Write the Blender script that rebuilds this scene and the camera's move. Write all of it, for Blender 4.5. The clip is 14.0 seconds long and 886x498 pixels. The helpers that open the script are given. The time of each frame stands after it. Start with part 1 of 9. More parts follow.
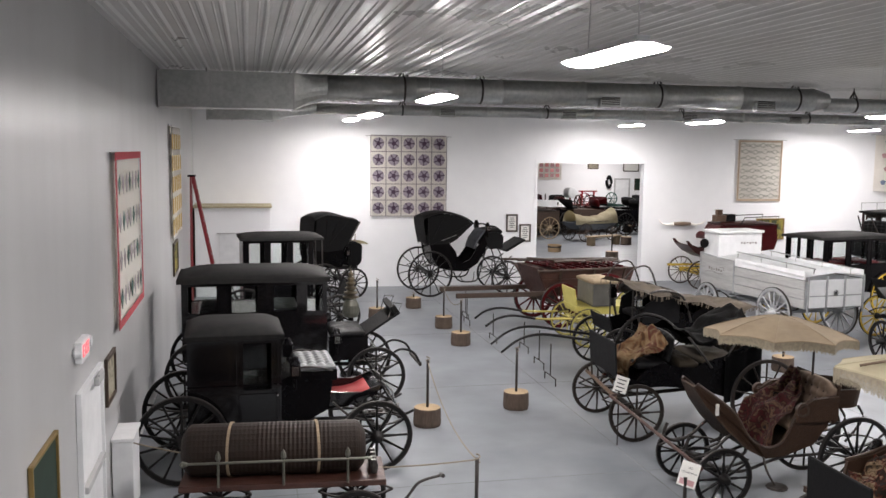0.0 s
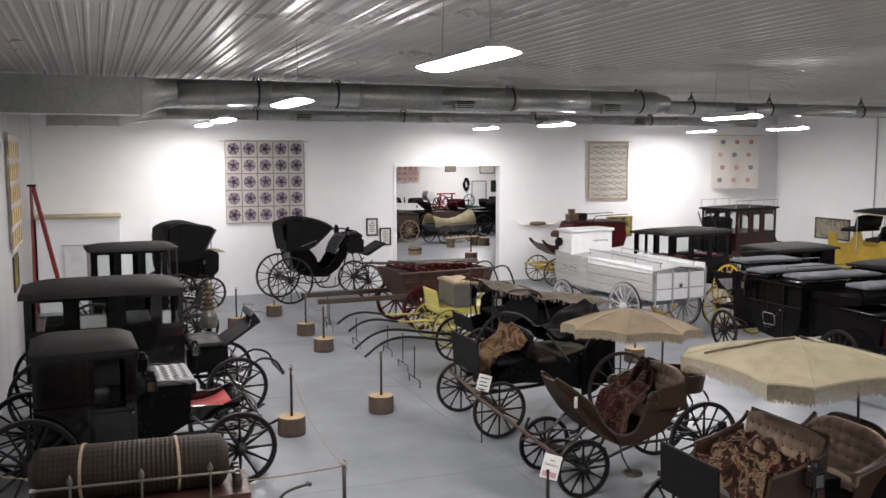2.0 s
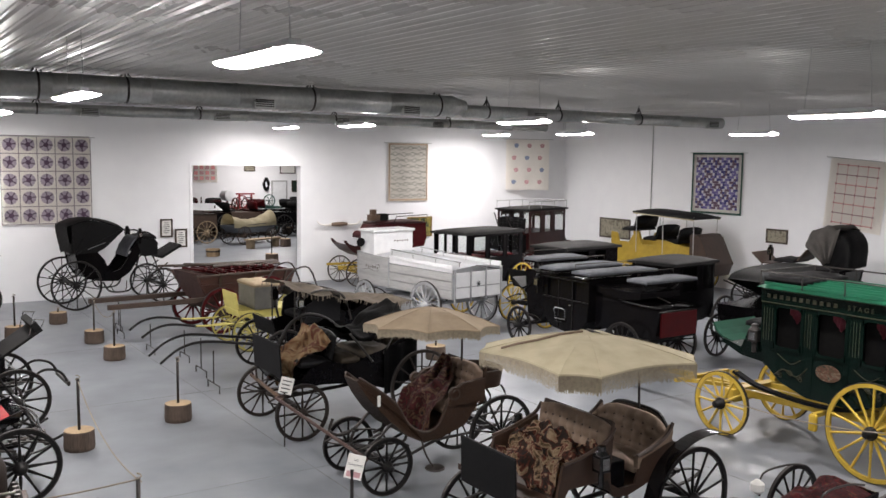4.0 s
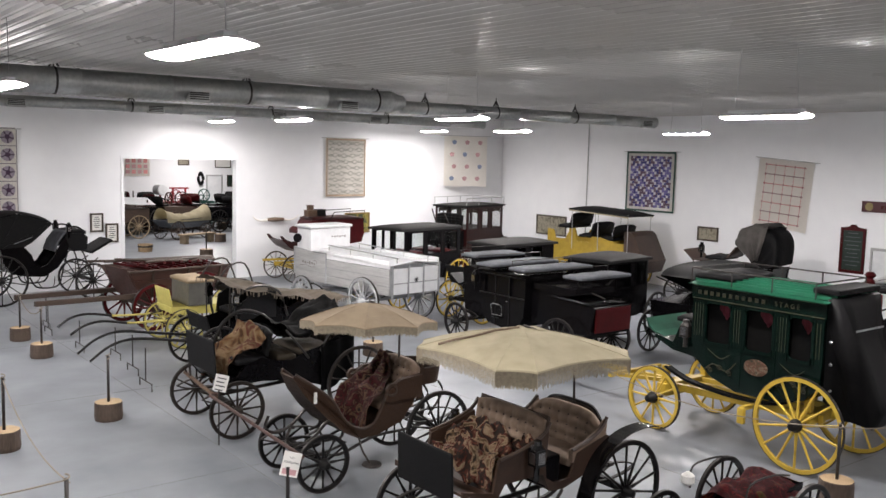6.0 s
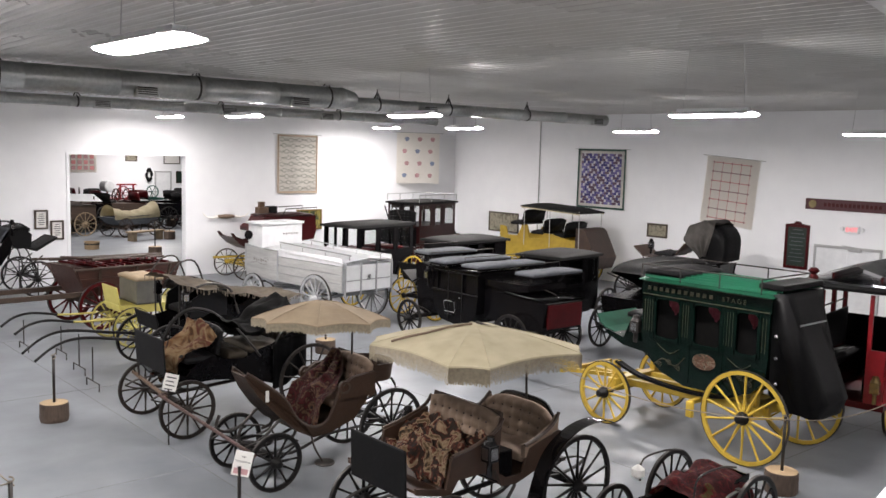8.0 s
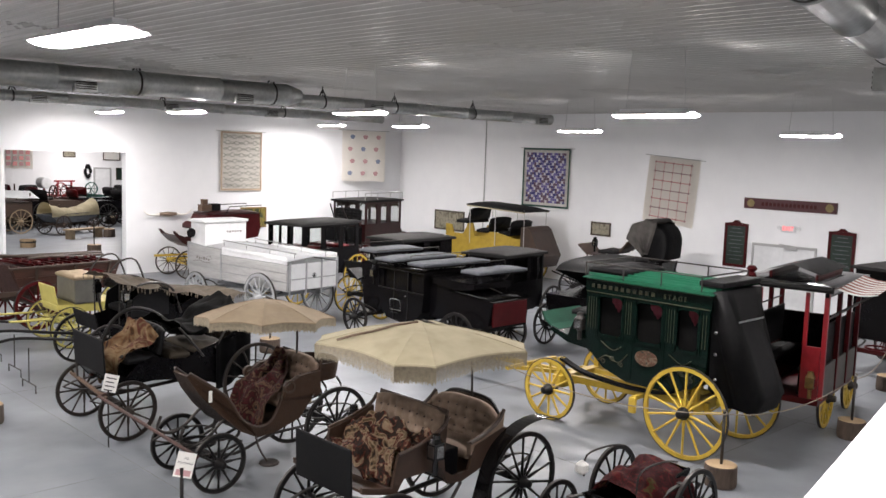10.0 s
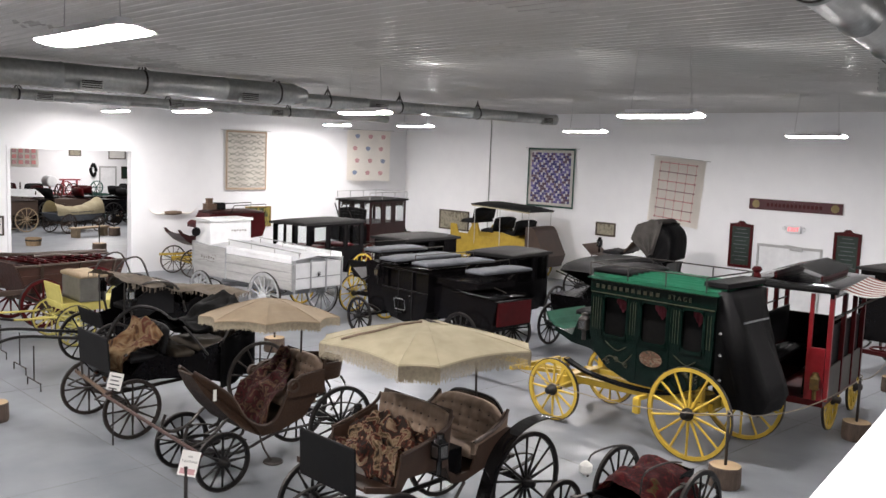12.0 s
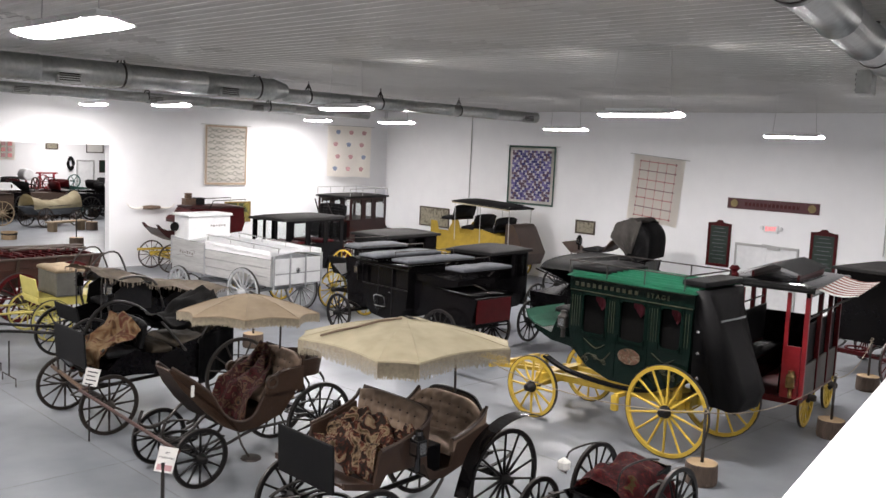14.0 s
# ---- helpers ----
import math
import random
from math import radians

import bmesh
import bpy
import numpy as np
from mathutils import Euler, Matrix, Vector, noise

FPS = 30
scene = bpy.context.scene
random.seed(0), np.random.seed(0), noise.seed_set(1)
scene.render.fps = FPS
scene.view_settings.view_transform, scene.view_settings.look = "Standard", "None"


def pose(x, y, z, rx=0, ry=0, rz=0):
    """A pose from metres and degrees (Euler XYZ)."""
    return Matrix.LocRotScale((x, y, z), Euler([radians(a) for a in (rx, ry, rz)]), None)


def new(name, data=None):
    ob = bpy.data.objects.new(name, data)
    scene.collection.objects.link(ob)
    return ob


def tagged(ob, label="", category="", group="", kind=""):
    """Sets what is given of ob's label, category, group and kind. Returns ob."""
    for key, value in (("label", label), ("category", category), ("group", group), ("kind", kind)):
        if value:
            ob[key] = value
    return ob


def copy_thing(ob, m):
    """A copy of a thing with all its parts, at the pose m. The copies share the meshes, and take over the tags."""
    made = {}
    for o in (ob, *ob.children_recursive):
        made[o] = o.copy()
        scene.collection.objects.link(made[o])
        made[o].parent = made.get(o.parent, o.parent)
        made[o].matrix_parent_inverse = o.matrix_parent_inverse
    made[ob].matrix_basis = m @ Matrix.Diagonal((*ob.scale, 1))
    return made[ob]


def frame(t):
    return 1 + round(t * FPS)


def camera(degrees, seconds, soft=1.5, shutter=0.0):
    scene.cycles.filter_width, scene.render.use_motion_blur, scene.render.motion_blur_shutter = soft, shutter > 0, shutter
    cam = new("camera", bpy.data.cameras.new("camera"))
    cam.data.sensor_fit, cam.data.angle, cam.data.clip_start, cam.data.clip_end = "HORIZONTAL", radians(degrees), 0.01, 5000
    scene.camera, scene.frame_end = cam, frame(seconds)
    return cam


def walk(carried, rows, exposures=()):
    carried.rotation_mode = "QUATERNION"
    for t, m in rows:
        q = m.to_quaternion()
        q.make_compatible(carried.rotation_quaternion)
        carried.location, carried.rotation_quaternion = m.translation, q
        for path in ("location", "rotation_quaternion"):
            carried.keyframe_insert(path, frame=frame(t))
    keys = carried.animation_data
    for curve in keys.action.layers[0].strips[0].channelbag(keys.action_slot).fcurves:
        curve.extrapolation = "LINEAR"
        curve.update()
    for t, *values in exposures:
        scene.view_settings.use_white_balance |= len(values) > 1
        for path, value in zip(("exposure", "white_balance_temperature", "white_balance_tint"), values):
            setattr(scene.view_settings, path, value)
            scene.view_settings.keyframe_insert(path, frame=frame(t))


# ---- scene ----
# ---- camera and its walk: it turns where it stands, on a landing above the hall ----
EYE = 4.2
cam = camera(52.6, 14.0, soft=1.5, shutter=0.2)
walk(cam, [
    (0.0, pose(0, 0, EYE, 83.75, -0.69, -12.23)),
    (0.5, pose(0, 0, EYE, 83.80, -0.36, -12.60)),
    (1.0, pose(0, 0, EYE, 83.92, 0.11, -14.20)),
    (1.5, pose(0, 0, EYE, 83.98, 0.17, -18.61)),
    (2.0, pose(0, 0, EYE, 84.05, 0.05, -21.24)),
    (2.5, pose(0, 0, EYE, 84.10, -0.14, -24.38)),
    (3.0, pose(0, 0, EYE, 84.12, -0.30, -27.89)),
    (3.5, pose(0, 0, EYE, 84.15, -0.53, -31.36)),
    (3.7, pose(0, 0, EYE, 84.16, -0.61, -32.50)),
    (4.7, pose(0, 0, EYE, 84.10, -1.00, -35.75)),
    (5.8, pose(0, 0, EYE, 84.01, -1.33, -37.55)),
    (6.5, pose(0, 0, EYE, 83.93, -1.40, -38.39)),
    (7.0, pose(0, 0, EYE, 83.93, -1.52, -39.28)),
    (7.5, pose(0, 0, EYE, 83.89, -1.53, -39.88)),
    (8.0, pose(0, 0, EYE, 83.86, -1.55, -40.78)),
    (8.5, pose(0, 0, EYE, 83.83, -1.62, -42.22)),
    (9.0, pose(0, 0, EYE, 83.82, -1.72, -43.71)),
    (9.2, pose(0, 0, EYE, 83.84, -1.80, -44.09)),
    (10.3, pose(0, 0, EYE, 83.85, -1.93, -44.22)),
    (11.5, pose(0, 0, EYE, 83.85, -1.99, -44.06)),
    (12.0, pose(0, 0, EYE, 83.82, -2.09, -43.91)),
    (12.5, pose(0, 0, EYE, 83.76, -2.30, -43.96)),
    (13.0, pose(0, 0, EYE, 83.72, -2.45, -44.47)),
    (13.5, pose(0, 0, EYE, 83.71, -2.58, -44.87)),
    (14.0, pose(0, 0, EYE, 83.67, -2.63, -45.13)),
], exposures=[(0.0, 0.3), (1.0, 0.3), (2.3, 0.14), (3.4, 0.19), (5.8, 0.4), (14.0, 0.51)])

# ---- world and lights ----
world = bpy.data.worlds.new("world")
scene.world = world
world.use_nodes = True
world.node_tree.nodes["Background"].inputs[0].default_value = (0.75, 0.85, 1.0, 1)
world.node_tree.nodes["Background"].inputs[1].default_value = 0.15

X0, X1, Y0, Y1, ZC = -1.56, 24.17, -7.0, 27.26, 5.65       # the hall's inner faces
# first row, near y 0: unseen lights added to brighten the near end
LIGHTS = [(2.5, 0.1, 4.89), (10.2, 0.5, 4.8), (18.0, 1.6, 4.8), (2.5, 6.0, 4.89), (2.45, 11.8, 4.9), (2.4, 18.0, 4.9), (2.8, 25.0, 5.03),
          (10.2, 6.55, 4.79), (10.0, 12.4, 4.85), (9.7, 18.0, 4.9), (11.1, 25.0, 5.03),
          (18.0, 7.9, 4.8), (17.9, 13.6, 4.85), (16.3, 18.05, 4.88), (18.95, 25.0, 5.01)]
LAMP_WATTS = 112.0
# each lamp's share of the usual output, tuned to brighten or dim its area
LAMP_SHARE = {(2.5, 0.1): 0.35, (10.2, 0.5): 0.25, (18.0, 1.6): 0.35, (2.5, 6.0): 0.8, (10.2, 6.55): 0.6, (10.0, 12.4): 1.1, (2.4, 18.0): 1.35, (18.0, 7.9): 0.78, (2.8, 25.0): 0.62, (11.1, 25.0): 0.7, (18.95, 25.0): 1.05, (16.3, 18.05): 1.45, (17.9, 13.6): 1.3}


def area_lamp(x, y, z, watts, sx, sy):
    data = bpy.data.lights.new("lamp", "AREA")
    data.shape, data.size, data.size_y, data.energy = "RECTANGLE", sx, sy, watts
    data.color = (1.0, 0.945, 0.93)
    lamp = new("tube_lamp", data)
    lamp.matrix_world = pose(x, y, z)
    return lamp


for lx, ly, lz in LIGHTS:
    area_lamp(lx, ly, lz - 0.06, LAMP_WATTS * LAMP_SHARE.get((lx, ly), 1.0), 0.26, 1.14)
for lx, ly in ((10.5, 33.0), (14.5, 38.0), (18.0, 42.0), (20.0, 47.0)):       # the second hall: added lamps with no fixtures, to light it
    area_lamp(lx, ly, 4.7, LAMP_WATTS * 2.0, 0.34, 1.18)


# ---- materials ----
def material(name, colour, rough=0.5, metal=0.0, second=None, grain=8.0, stain=1.2, mix=0.35, bump=0.0, bump_scale=40.0, coat=0.0, stretch=(1, 1, 1), spread=0.0, spec=0.5):
    m = bpy.data.materials.new(name)
    m.use_nodes = True
    nt = m.node_tree
    bsdf = nt.nodes["Principled BSDF"]
    tc = nt.nodes.new("ShaderNodeTexCoord")
    mp = nt.nodes.new("ShaderNodeMapping")
    mp.inputs["Scale"].default_value = stretch
    nt.links.new(tc.outputs["Object"], mp.inputs[0])
    n1, n2 = nt.nodes.new("ShaderNodeTexNoise"), nt.nodes.new("ShaderNodeTexNoise")
    n1.inputs["Scale"].default_value, n2.inputs["Scale"].default_value = grain, stain
    n1.inputs["Detail"].default_value, n2.inputs["Detail"].default_value = 5, 4
    for n in (n1, n2):
        nt.links.new(mp.outputs[0], n.inputs["Vector"])
    add = nt.nodes.new("ShaderNodeMath")
    add.operation = "ADD"
    nt.links.new(n1.outputs[0], add.inputs[0])
    nt.links.new(n2.outputs[0], add.inputs[1])
    ramp = nt.nodes.new("ShaderNodeMapRange")
    ramp.inputs[1].default_value, ramp.inputs[2].default_value = 0.7, 1.3
    nt.links.new(add.outputs[0], ramp.inputs[0])
    blend = nt.nodes.new("ShaderNodeMix")
    blend.data_type = "RGBA"
    second = second or tuple(c * (1 - mix) for c in colour)
    blend.inputs[6].default_value, blend.inputs[7].default_value = (*colour, 1), (*second, 1)
    nt.links.new(ramp.outputs[0], blend.inputs[0])
    out = blend.outputs[2]
    if spread:
        info = nt.nodes.new("ShaderNodeObjectInfo")
        mr = nt.nodes.new("ShaderNodeMapRange")
        mr.inputs[3].default_value, mr.inputs[4].default_value = 1 - spread, 1 + spread
        nt.links.new(info.outputs["Random"], mr.inputs[0])
        hsv = nt.nodes.new("ShaderNodeHueSaturation")
        nt.links.new(mr.outputs[0], hsv.inputs["Value"])
        nt.links.new(out, hsv.inputs["Color"])
        out = hsv.outputs[0]
    nt.links.new(out, bsdf.inputs["Base Color"])
    rr = nt.nodes.new("ShaderNodeMapRange")
    rr.inputs[3].default_value, rr.inputs[4].default_value = max(0.03, rough - 0.08), min(1, rough + 0.1)
    nt.links.new(n2.outputs[0], rr.inputs[0])
    nt.links.new(rr.outputs[0], bsdf.inputs["Roughness"])
    bsdf.inputs["Metallic"].default_value = metal
    bsdf.inputs["Specular IOR Level"].default_value = spec
    bsdf.inputs["Coat Weight"].default_value = coat
    if bump:
        nb = nt.nodes.new("ShaderNodeTexNoise")
        nb.inputs["Scale"].default_value, nb.inputs["Detail"].default_value = bump_scale, 3
        nt.links.new(mp.outputs[0], nb.inputs["Vector"])
        b = nt.nodes.new("ShaderNodeBump")
        b.inputs["Strength"].default_value, b.inputs["Distance"].default_value = bump, 0.01
        nt.links.new(nb.outputs[0], b.inputs["Height"])
        nt.links.new(b.outputs[0], bsdf.inputs["Normal"])
    return m


def patterned(name, colours, scale=6.0, rough=0.9, stops=None, distortion=1.5):
    """Cloth in several colours that run into one another: woven rugs and blankets."""
    m = bpy.data.materials.new(name)
    m.use_nodes = True
    nt = m.node_tree
    bsdf = nt.nodes["Principled BSDF"]
    tc = nt.nodes.new("ShaderNodeTexCoord")
    n = nt.nodes.new("ShaderNodeTexNoise")
    n.inputs["Scale"].default_value, n.inputs["Detail"].default_value, n.inputs["Distortion"].default_value = scale, 2.5, distortion
    nt.links.new(tc.outputs["Object"], n.inputs["Vector"])
    r = nt.nodes.new("ShaderNodeValToRGB")
    e = r.color_ramp.elements
    while len(e) < len(colours):
        e.new(0.5)
    for i, c in enumerate(colours):
        e[i].position = 0.3 + 0.4 * i / (len(colours) - 1)
        e[i].color = (*c, 1)
    nt.links.new(n.outputs[0], r.inputs[0])
    nt.links.new(r.outputs[0], bsdf.inputs["Base Color"])
    bsdf.inputs["Roughness"].default_value = rough
    b = nt.nodes.new("ShaderNodeBump")
    b.inputs["Strength"].default_value = 0.4
    nt.links.new(n.outputs[0], b.inputs["Height"])
    nt.links.new(b.outputs[0], bsdf.inputs["Normal"])
    return m


def glowing(name, colour, strength):
    m = bpy.data.materials.new(name)
    m.use_nodes = True
    bsdf = m.node_tree.nodes["Principled BSDF"]
    bsdf.inputs["Base Color"].default_value = (*colour, 1)
    bsdf.inputs["Emission Color"].default_value = (*colour, 1)
    bsdf.inputs["Emission Strength"].default_value = strength
    return m


def glassy(name):
    m = bpy.data.materials.new(name)
    m.use_nodes = True
    bsdf = m.node_tree.nodes["Principled BSDF"]
    bsdf.inputs["Base Color"].default_value = (0.9, 0.93, 0.92, 1)
    bsdf.inputs["Roughness"].default_value = 0.03
    bsdf.inputs["Transmission Weight"].default_value = 1.0
    bsdf.inputs["IOR"].default_value = 1.1
    return m


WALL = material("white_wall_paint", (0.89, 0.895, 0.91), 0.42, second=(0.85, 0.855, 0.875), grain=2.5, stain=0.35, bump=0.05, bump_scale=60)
# white like WALL; its grey base colour puts in the weaker light there
SIDEWALL = material("dimmed_white_wall_panels", (0.45, 0.452, 0.455), 0.3, second=(0.37, 0.372, 0.378), grain=1.5, stain=0.3, stretch=(1, 1, 0.2), bump=0.12, bump_scale=3, spec=0.3)
FLOOR = material("sealed_concrete", (0.215, 0.229, 0.248), 0.38, second=(0.145, 0.156, 0.173), grain=1.6, stain=0.28, bump=0.02, bump_scale=30, spec=0.38)
CEIL = material("white_ribbed_steel", (0.56, 0.55, 0.535), 0.28, second=(0.50, 0.49, 0.475), grain=1.2, stain=0.3)
DUCT = material("galvanised_steel", (0.50, 0.51, 0.50), 0.33, 0.9, second=(0.36, 0.37, 0.36), grain=14, stain=2)
BLACK = material("black_coach_paint", (0.003, 0.003, 0.004), 0.2, second=(0.006, 0.005, 0.005), grain=20, spec=0.13)
BLACKW = material("black_wheel_paint", (0.006, 0.006, 0.007), 0.4, second=(0.013, 0.011, 0.010), grain=15, spec=0.22)
LEATHER = material("black_leather", (0.005, 0.005, 0.006), 0.55, second=(0.009, 0.0085, 0.0085), grain=18, bump=0.25, bump_scale=70, spec=0.12)
ROOFBLACK = material("dull_black_roof_canvas", (0.012, 0.012, 0.013), 0.75, second=(0.02, 0.019, 0.018), grain=10, bump=0.15, bump_scale=90, spec=0.16)
GREYCUSH = material("grey_cloth_cushion", (0.13, 0.137, 0.155), 0.85, second=(0.07, 0.074, 0.086), grain=9, bump=0.3, bump_scale=60)
IRON = material("dark_iron", (0.035, 0.034, 0.034), 0.45, 0.6, second=(0.06, 0.05, 0.045), grain=22)
STEEL = material("nickel_plate", (0.75, 0.75, 0.74), 0.16, 1.0, second=(0.5, 0.5, 0.5), grain=10)
BRASS = material("brass", (0.17, 0.135, 0.08), 0.42, 1.0, second=(0.34, 0.22, 0.08), grain=12)
OLDBRASS = material("dull_silvery_brass", (0.30, 0.26, 0.19), 0.35, 0.9, second=(0.16, 0.13, 0.09), grain=14)
TARNISH = material("tarnished_brass_fittings", (0.15, 0.15, 0.125), 0.45, 0.6, second=(0.09, 0.09, 0.075), grain=18)
DULLYELLOW = material("dull_yellow_wagon_paint", (0.40, 0.27, 0.03), 0.45, second=(0.27, 0.18, 0.02), grain=7)
WORNINK = material("worn_brown_script_paint", (0.12, 0.10, 0.09), 0.7, second=(0.3, 0.28, 0.26), grain=20)
OAK = material("old_brown_wood", (0.12, 0.065, 0.035), 0.5, second=(0.06, 0.033, 0.02), grain=6, stretch=(2, 14, 14), bump=0.2, bump_scale=20)
DARKWOOD = material("dark_wagon_wood", (0.055, 0.033, 0.022), 0.55, second=(0.03, 0.019, 0.014), grain=6, stretch=(2, 12, 12), bump=0.2, bump_scale=20)
BROWNPAINT = material("worn_brown_paint", (0.046, 0.023, 0.013), 0.5, second=(0.026, 0.014, 0.009), grain=7, bump=0.1, bump_scale=30)
WICKER = material("brown_wicker", (0.042, 0.020, 0.010), 0.55, second=(0.018, 0.010, 0.006), grain=45, bump=0.6, bump_scale=120, spec=0.25)
TAN = material("tan_upholstery", (0.235, 0.168, 0.122), 0.85, second=(0.165, 0.116, 0.083), grain=9, bump=0.25, bump_scale=50)
CANVAS = material("tan_canvas", (0.32, 0.245, 0.16), 0.9, second=(0.25, 0.19, 0.125), grain=6, bump=0.15, bump_scale=90)
CREAM = material("cream_canvas", (0.47, 0.415, 0.285), 0.9, second=(0.37, 0.325, 0.215), grain=5, bump=0.15, bump_scale=90)
FRINGE = material("faded_thread_fringe", (0.36, 0.31, 0.225), 0.95, second=(0.22, 0.185, 0.135), grain=30)
TARP = material("olive_brown_fringed_canvas", (0.21, 0.175, 0.135), 0.9, second=(0.11, 0.09, 0.068), grain=7, bump=0.3, bump_scale=60)
WHITEP = material("white_wagon_paint", (0.82, 0.83, 0.84), 0.32, second=(0.70, 0.71, 0.725), grain=6, bump=0.06, bump_scale=40)
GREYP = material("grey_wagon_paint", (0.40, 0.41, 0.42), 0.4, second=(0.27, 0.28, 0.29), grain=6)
GREEN = material("dark_green_coach_paint", (0.0022, 0.0098, 0.0068), 0.22, second=(0.0018, 0.0066, 0.005), grain=8, coat=0.15, spec=0.3)
GREENTOP = material("green_roof_paint", (0.012, 0.125, 0.066), 0.4, second=(0.010, 0.085, 0.046), grain=6)
YELLOW = material("yellow_gear_paint", (0.62, 0.43, 0.055), 0.4, second=(0.48, 0.32, 0.035), grain=9)
PALEYELLOW = material("pale_yellow_paint", (0.62, 0.55, 0.16), 0.45, second=(0.5, 0.43, 0.11), grain=9)
LACQUER = material("polished_black_lacquer", (0.004, 0.004, 0.005), 0.12, second=(0.007, 0.006, 0.006), grain=16, spec=0.5, coat=0.3)
GOLD = material("gold_paint", (0.26, 0.2, 0.085), 0.4, 0.3, second=(0.17, 0.125, 0.05), grain=12)
RED = material("red_paint", (0.26, 0.010, 0.016), 0.35, second=(0.18, 0.007, 0.011), grain=8, coat=0.2)
MAROON = material("maroon_paint", (0.07, 0.004, 0.006), 0.38, second=(0.045, 0.003, 0.004), grain=8, spec=0.2)
REDCUSH = material("red_cushion", (0.27, 0.012, 0.014), 0.75, second=(0.17, 0.008, 0.01), grain=12, bump=0.3)
WORNWHEEL = material("worn_brown_black_wheel_paint", (0.035, 0.026, 0.021), 0.5, second=(0.012, 0.010, 0.009), grain=14, spec=0.25)
BARK = material("log_bark", (0.115, 0.082, 0.062), 0.9, second=(0.06, 0.043, 0.034), grain=12, stretch=(3, 3, 0.6), bump=0.9, bump_scale=22)
LOGTOP = material("sawn_log_end", (0.40, 0.29, 0.17), 0.8, second=(0.29, 0.20, 0.115), grain=9, bump=0.1)
ROPE = material("rope", (0.22, 0.19, 0.15), 0.9, second=(0.3, 0.25, 0.19), grain=40, bump=0.5, bump_scale=200)
PAPER = material("white_card", (0.78, 0.77, 0.73), 0.7, second=(0.7, 0.69, 0.66), grain=6)
DARKINK = material("dark_ink", (0.03, 0.03, 0.035), 0.7)
GLASS = glassy("carriage_glass")
HOODGREY = material("faded_grey_cloth", (0.11, 0.10, 0.092), 0.9, second=(0.05, 0.046, 0.043), grain=5, bump=0.4, bump_scale=25)
TUBE = glowing("lit_tube", (1.0, 0.95, 0.935), 92.0)
EXITRED = glowing("exit_sign_red", (1.0, 0.12, 0.14), 0.9)
PIPE = material("painted_pipe", (0.45, 0.45, 0.45), 0.4, second=(0.38, 0.38, 0.38))


# ---- mesh helpers ----
def thing(name, label, category, group="", at=(0, 0, 0), turn=0.0, kind=""):
    ob = new(name)
    ob.empty_display_size = 0.2
    ob.matrix_world = pose(*at, 0, 0, turn)
    return tagged(ob, label, category, group, kind)


def mesh_of(name, bm, mat, smooth=False):
    me = bpy.data.meshes.new(name)
    bmesh.ops.recalc_face_normals(bm, faces=bm.faces)
    bm.to_mesh(me)
    bm.free()
    for m in mat if isinstance(mat, (list, tuple)) else [mat]:
        me.materials.append(m)
    if smooth:
        me.polygons.foreach_set("use_smooth", [True] * len(me.polygons))
    return me


def place(name, me, parent, m=None, label=""):
    ob = new(name, me)
    ob.parent = parent
    if m is not None:
        ob.matrix_basis = m
    if label:
        ob["label"] = label
    return ob


def part(name, bm, mat, parent, label="", smooth=False, m=None):
    return place(name, mesh_of(name, bm, mat, smooth), parent, m, label)


def solid(name, bm, mat, label, category, kind="", group="", smooth=False, m=None):
    ob = new(name, mesh_of(name, bm, mat, smooth))
    if m is not None:
        ob.matrix_world = m
    return tagged(ob, label, category, group, kind)


def B():
    return bmesh.new()


def box(bm, x0, x1, y0, y1, z0, z1, bevel=0.0, m=None, mi=0):
    v = [bm.verts.new(p) for p in ((x0, y0, z0), (x1, y0, z0), (x1, y1, z0), (x0, y1, z0), (x0, y0, z1), (x1, y0, z1), (x1, y1, z1), (x0, y1, z1))]
    f = [bm.faces.new([v[i] for i in q]) for q in ((0, 3, 2, 1), (4, 5, 6, 7), (0, 1, 5, 4), (1, 2, 6, 5), (2, 3, 7, 6), (3, 0, 4, 7))]
    for q in f:
        q.material_index = mi
    if bevel:
        e = {e for q in f for e in q.edges}
        r = bmesh.ops.bevel(bm, geom=list(e), offset=bevel, segments=2, affect="EDGES", profile=0.6)
        v = list({w for q in r["faces"] for w in q.verts} | {w for w in v if w.is_valid})
    if m is not None:
        bmesh.ops.transform(bm, matrix=m, verts=[w for w in v if w.is_valid])
    return v


def bar(bm, p, q, w, h, bevel=0.0):
    """A straight square bar from p to q."""
    p, q = Vector(p), Vector(q)
    d = q - p
    r = d.to_track_quat("X", "Z").to_matrix().to_4x4()
    box(bm, 0, d.length, -w / 2, w / 2, -h / 2, h / 2, bevel, Matrix.Translation(p) @ r)


def tube(bm, pts, r, seg=8, taper=None, cap=True):
    pts = [Vector(p) for p in pts]
    rings = []
    for i, p in enumerate(pts):
        d = (pts[min(i + 1, len(pts) - 1)] - pts[max(i - 1, 0)]).normalized()
        a = d.cross(Vector((0, 0, 1)) if abs(d.z) < 0.95 else Vector((1, 0, 0))).normalized()
        b = d.cross(a)
        rad = taper[i] if taper else r
        rings.append([bm.verts.new(p + rad * (math.cos(k * math.tau / seg) * a + math.sin(k * math.tau / seg) * b)) for k in range(seg)])
    for s, t in zip(rings, rings[1:]):
        for k in range(seg):
            bm.faces.new((s[k], s[(k + 1) % seg], t[(k + 1) % seg], t[k]))
    if cap:
        bm.faces.new(rings[0])
        bm.faces.new(rings[-1])


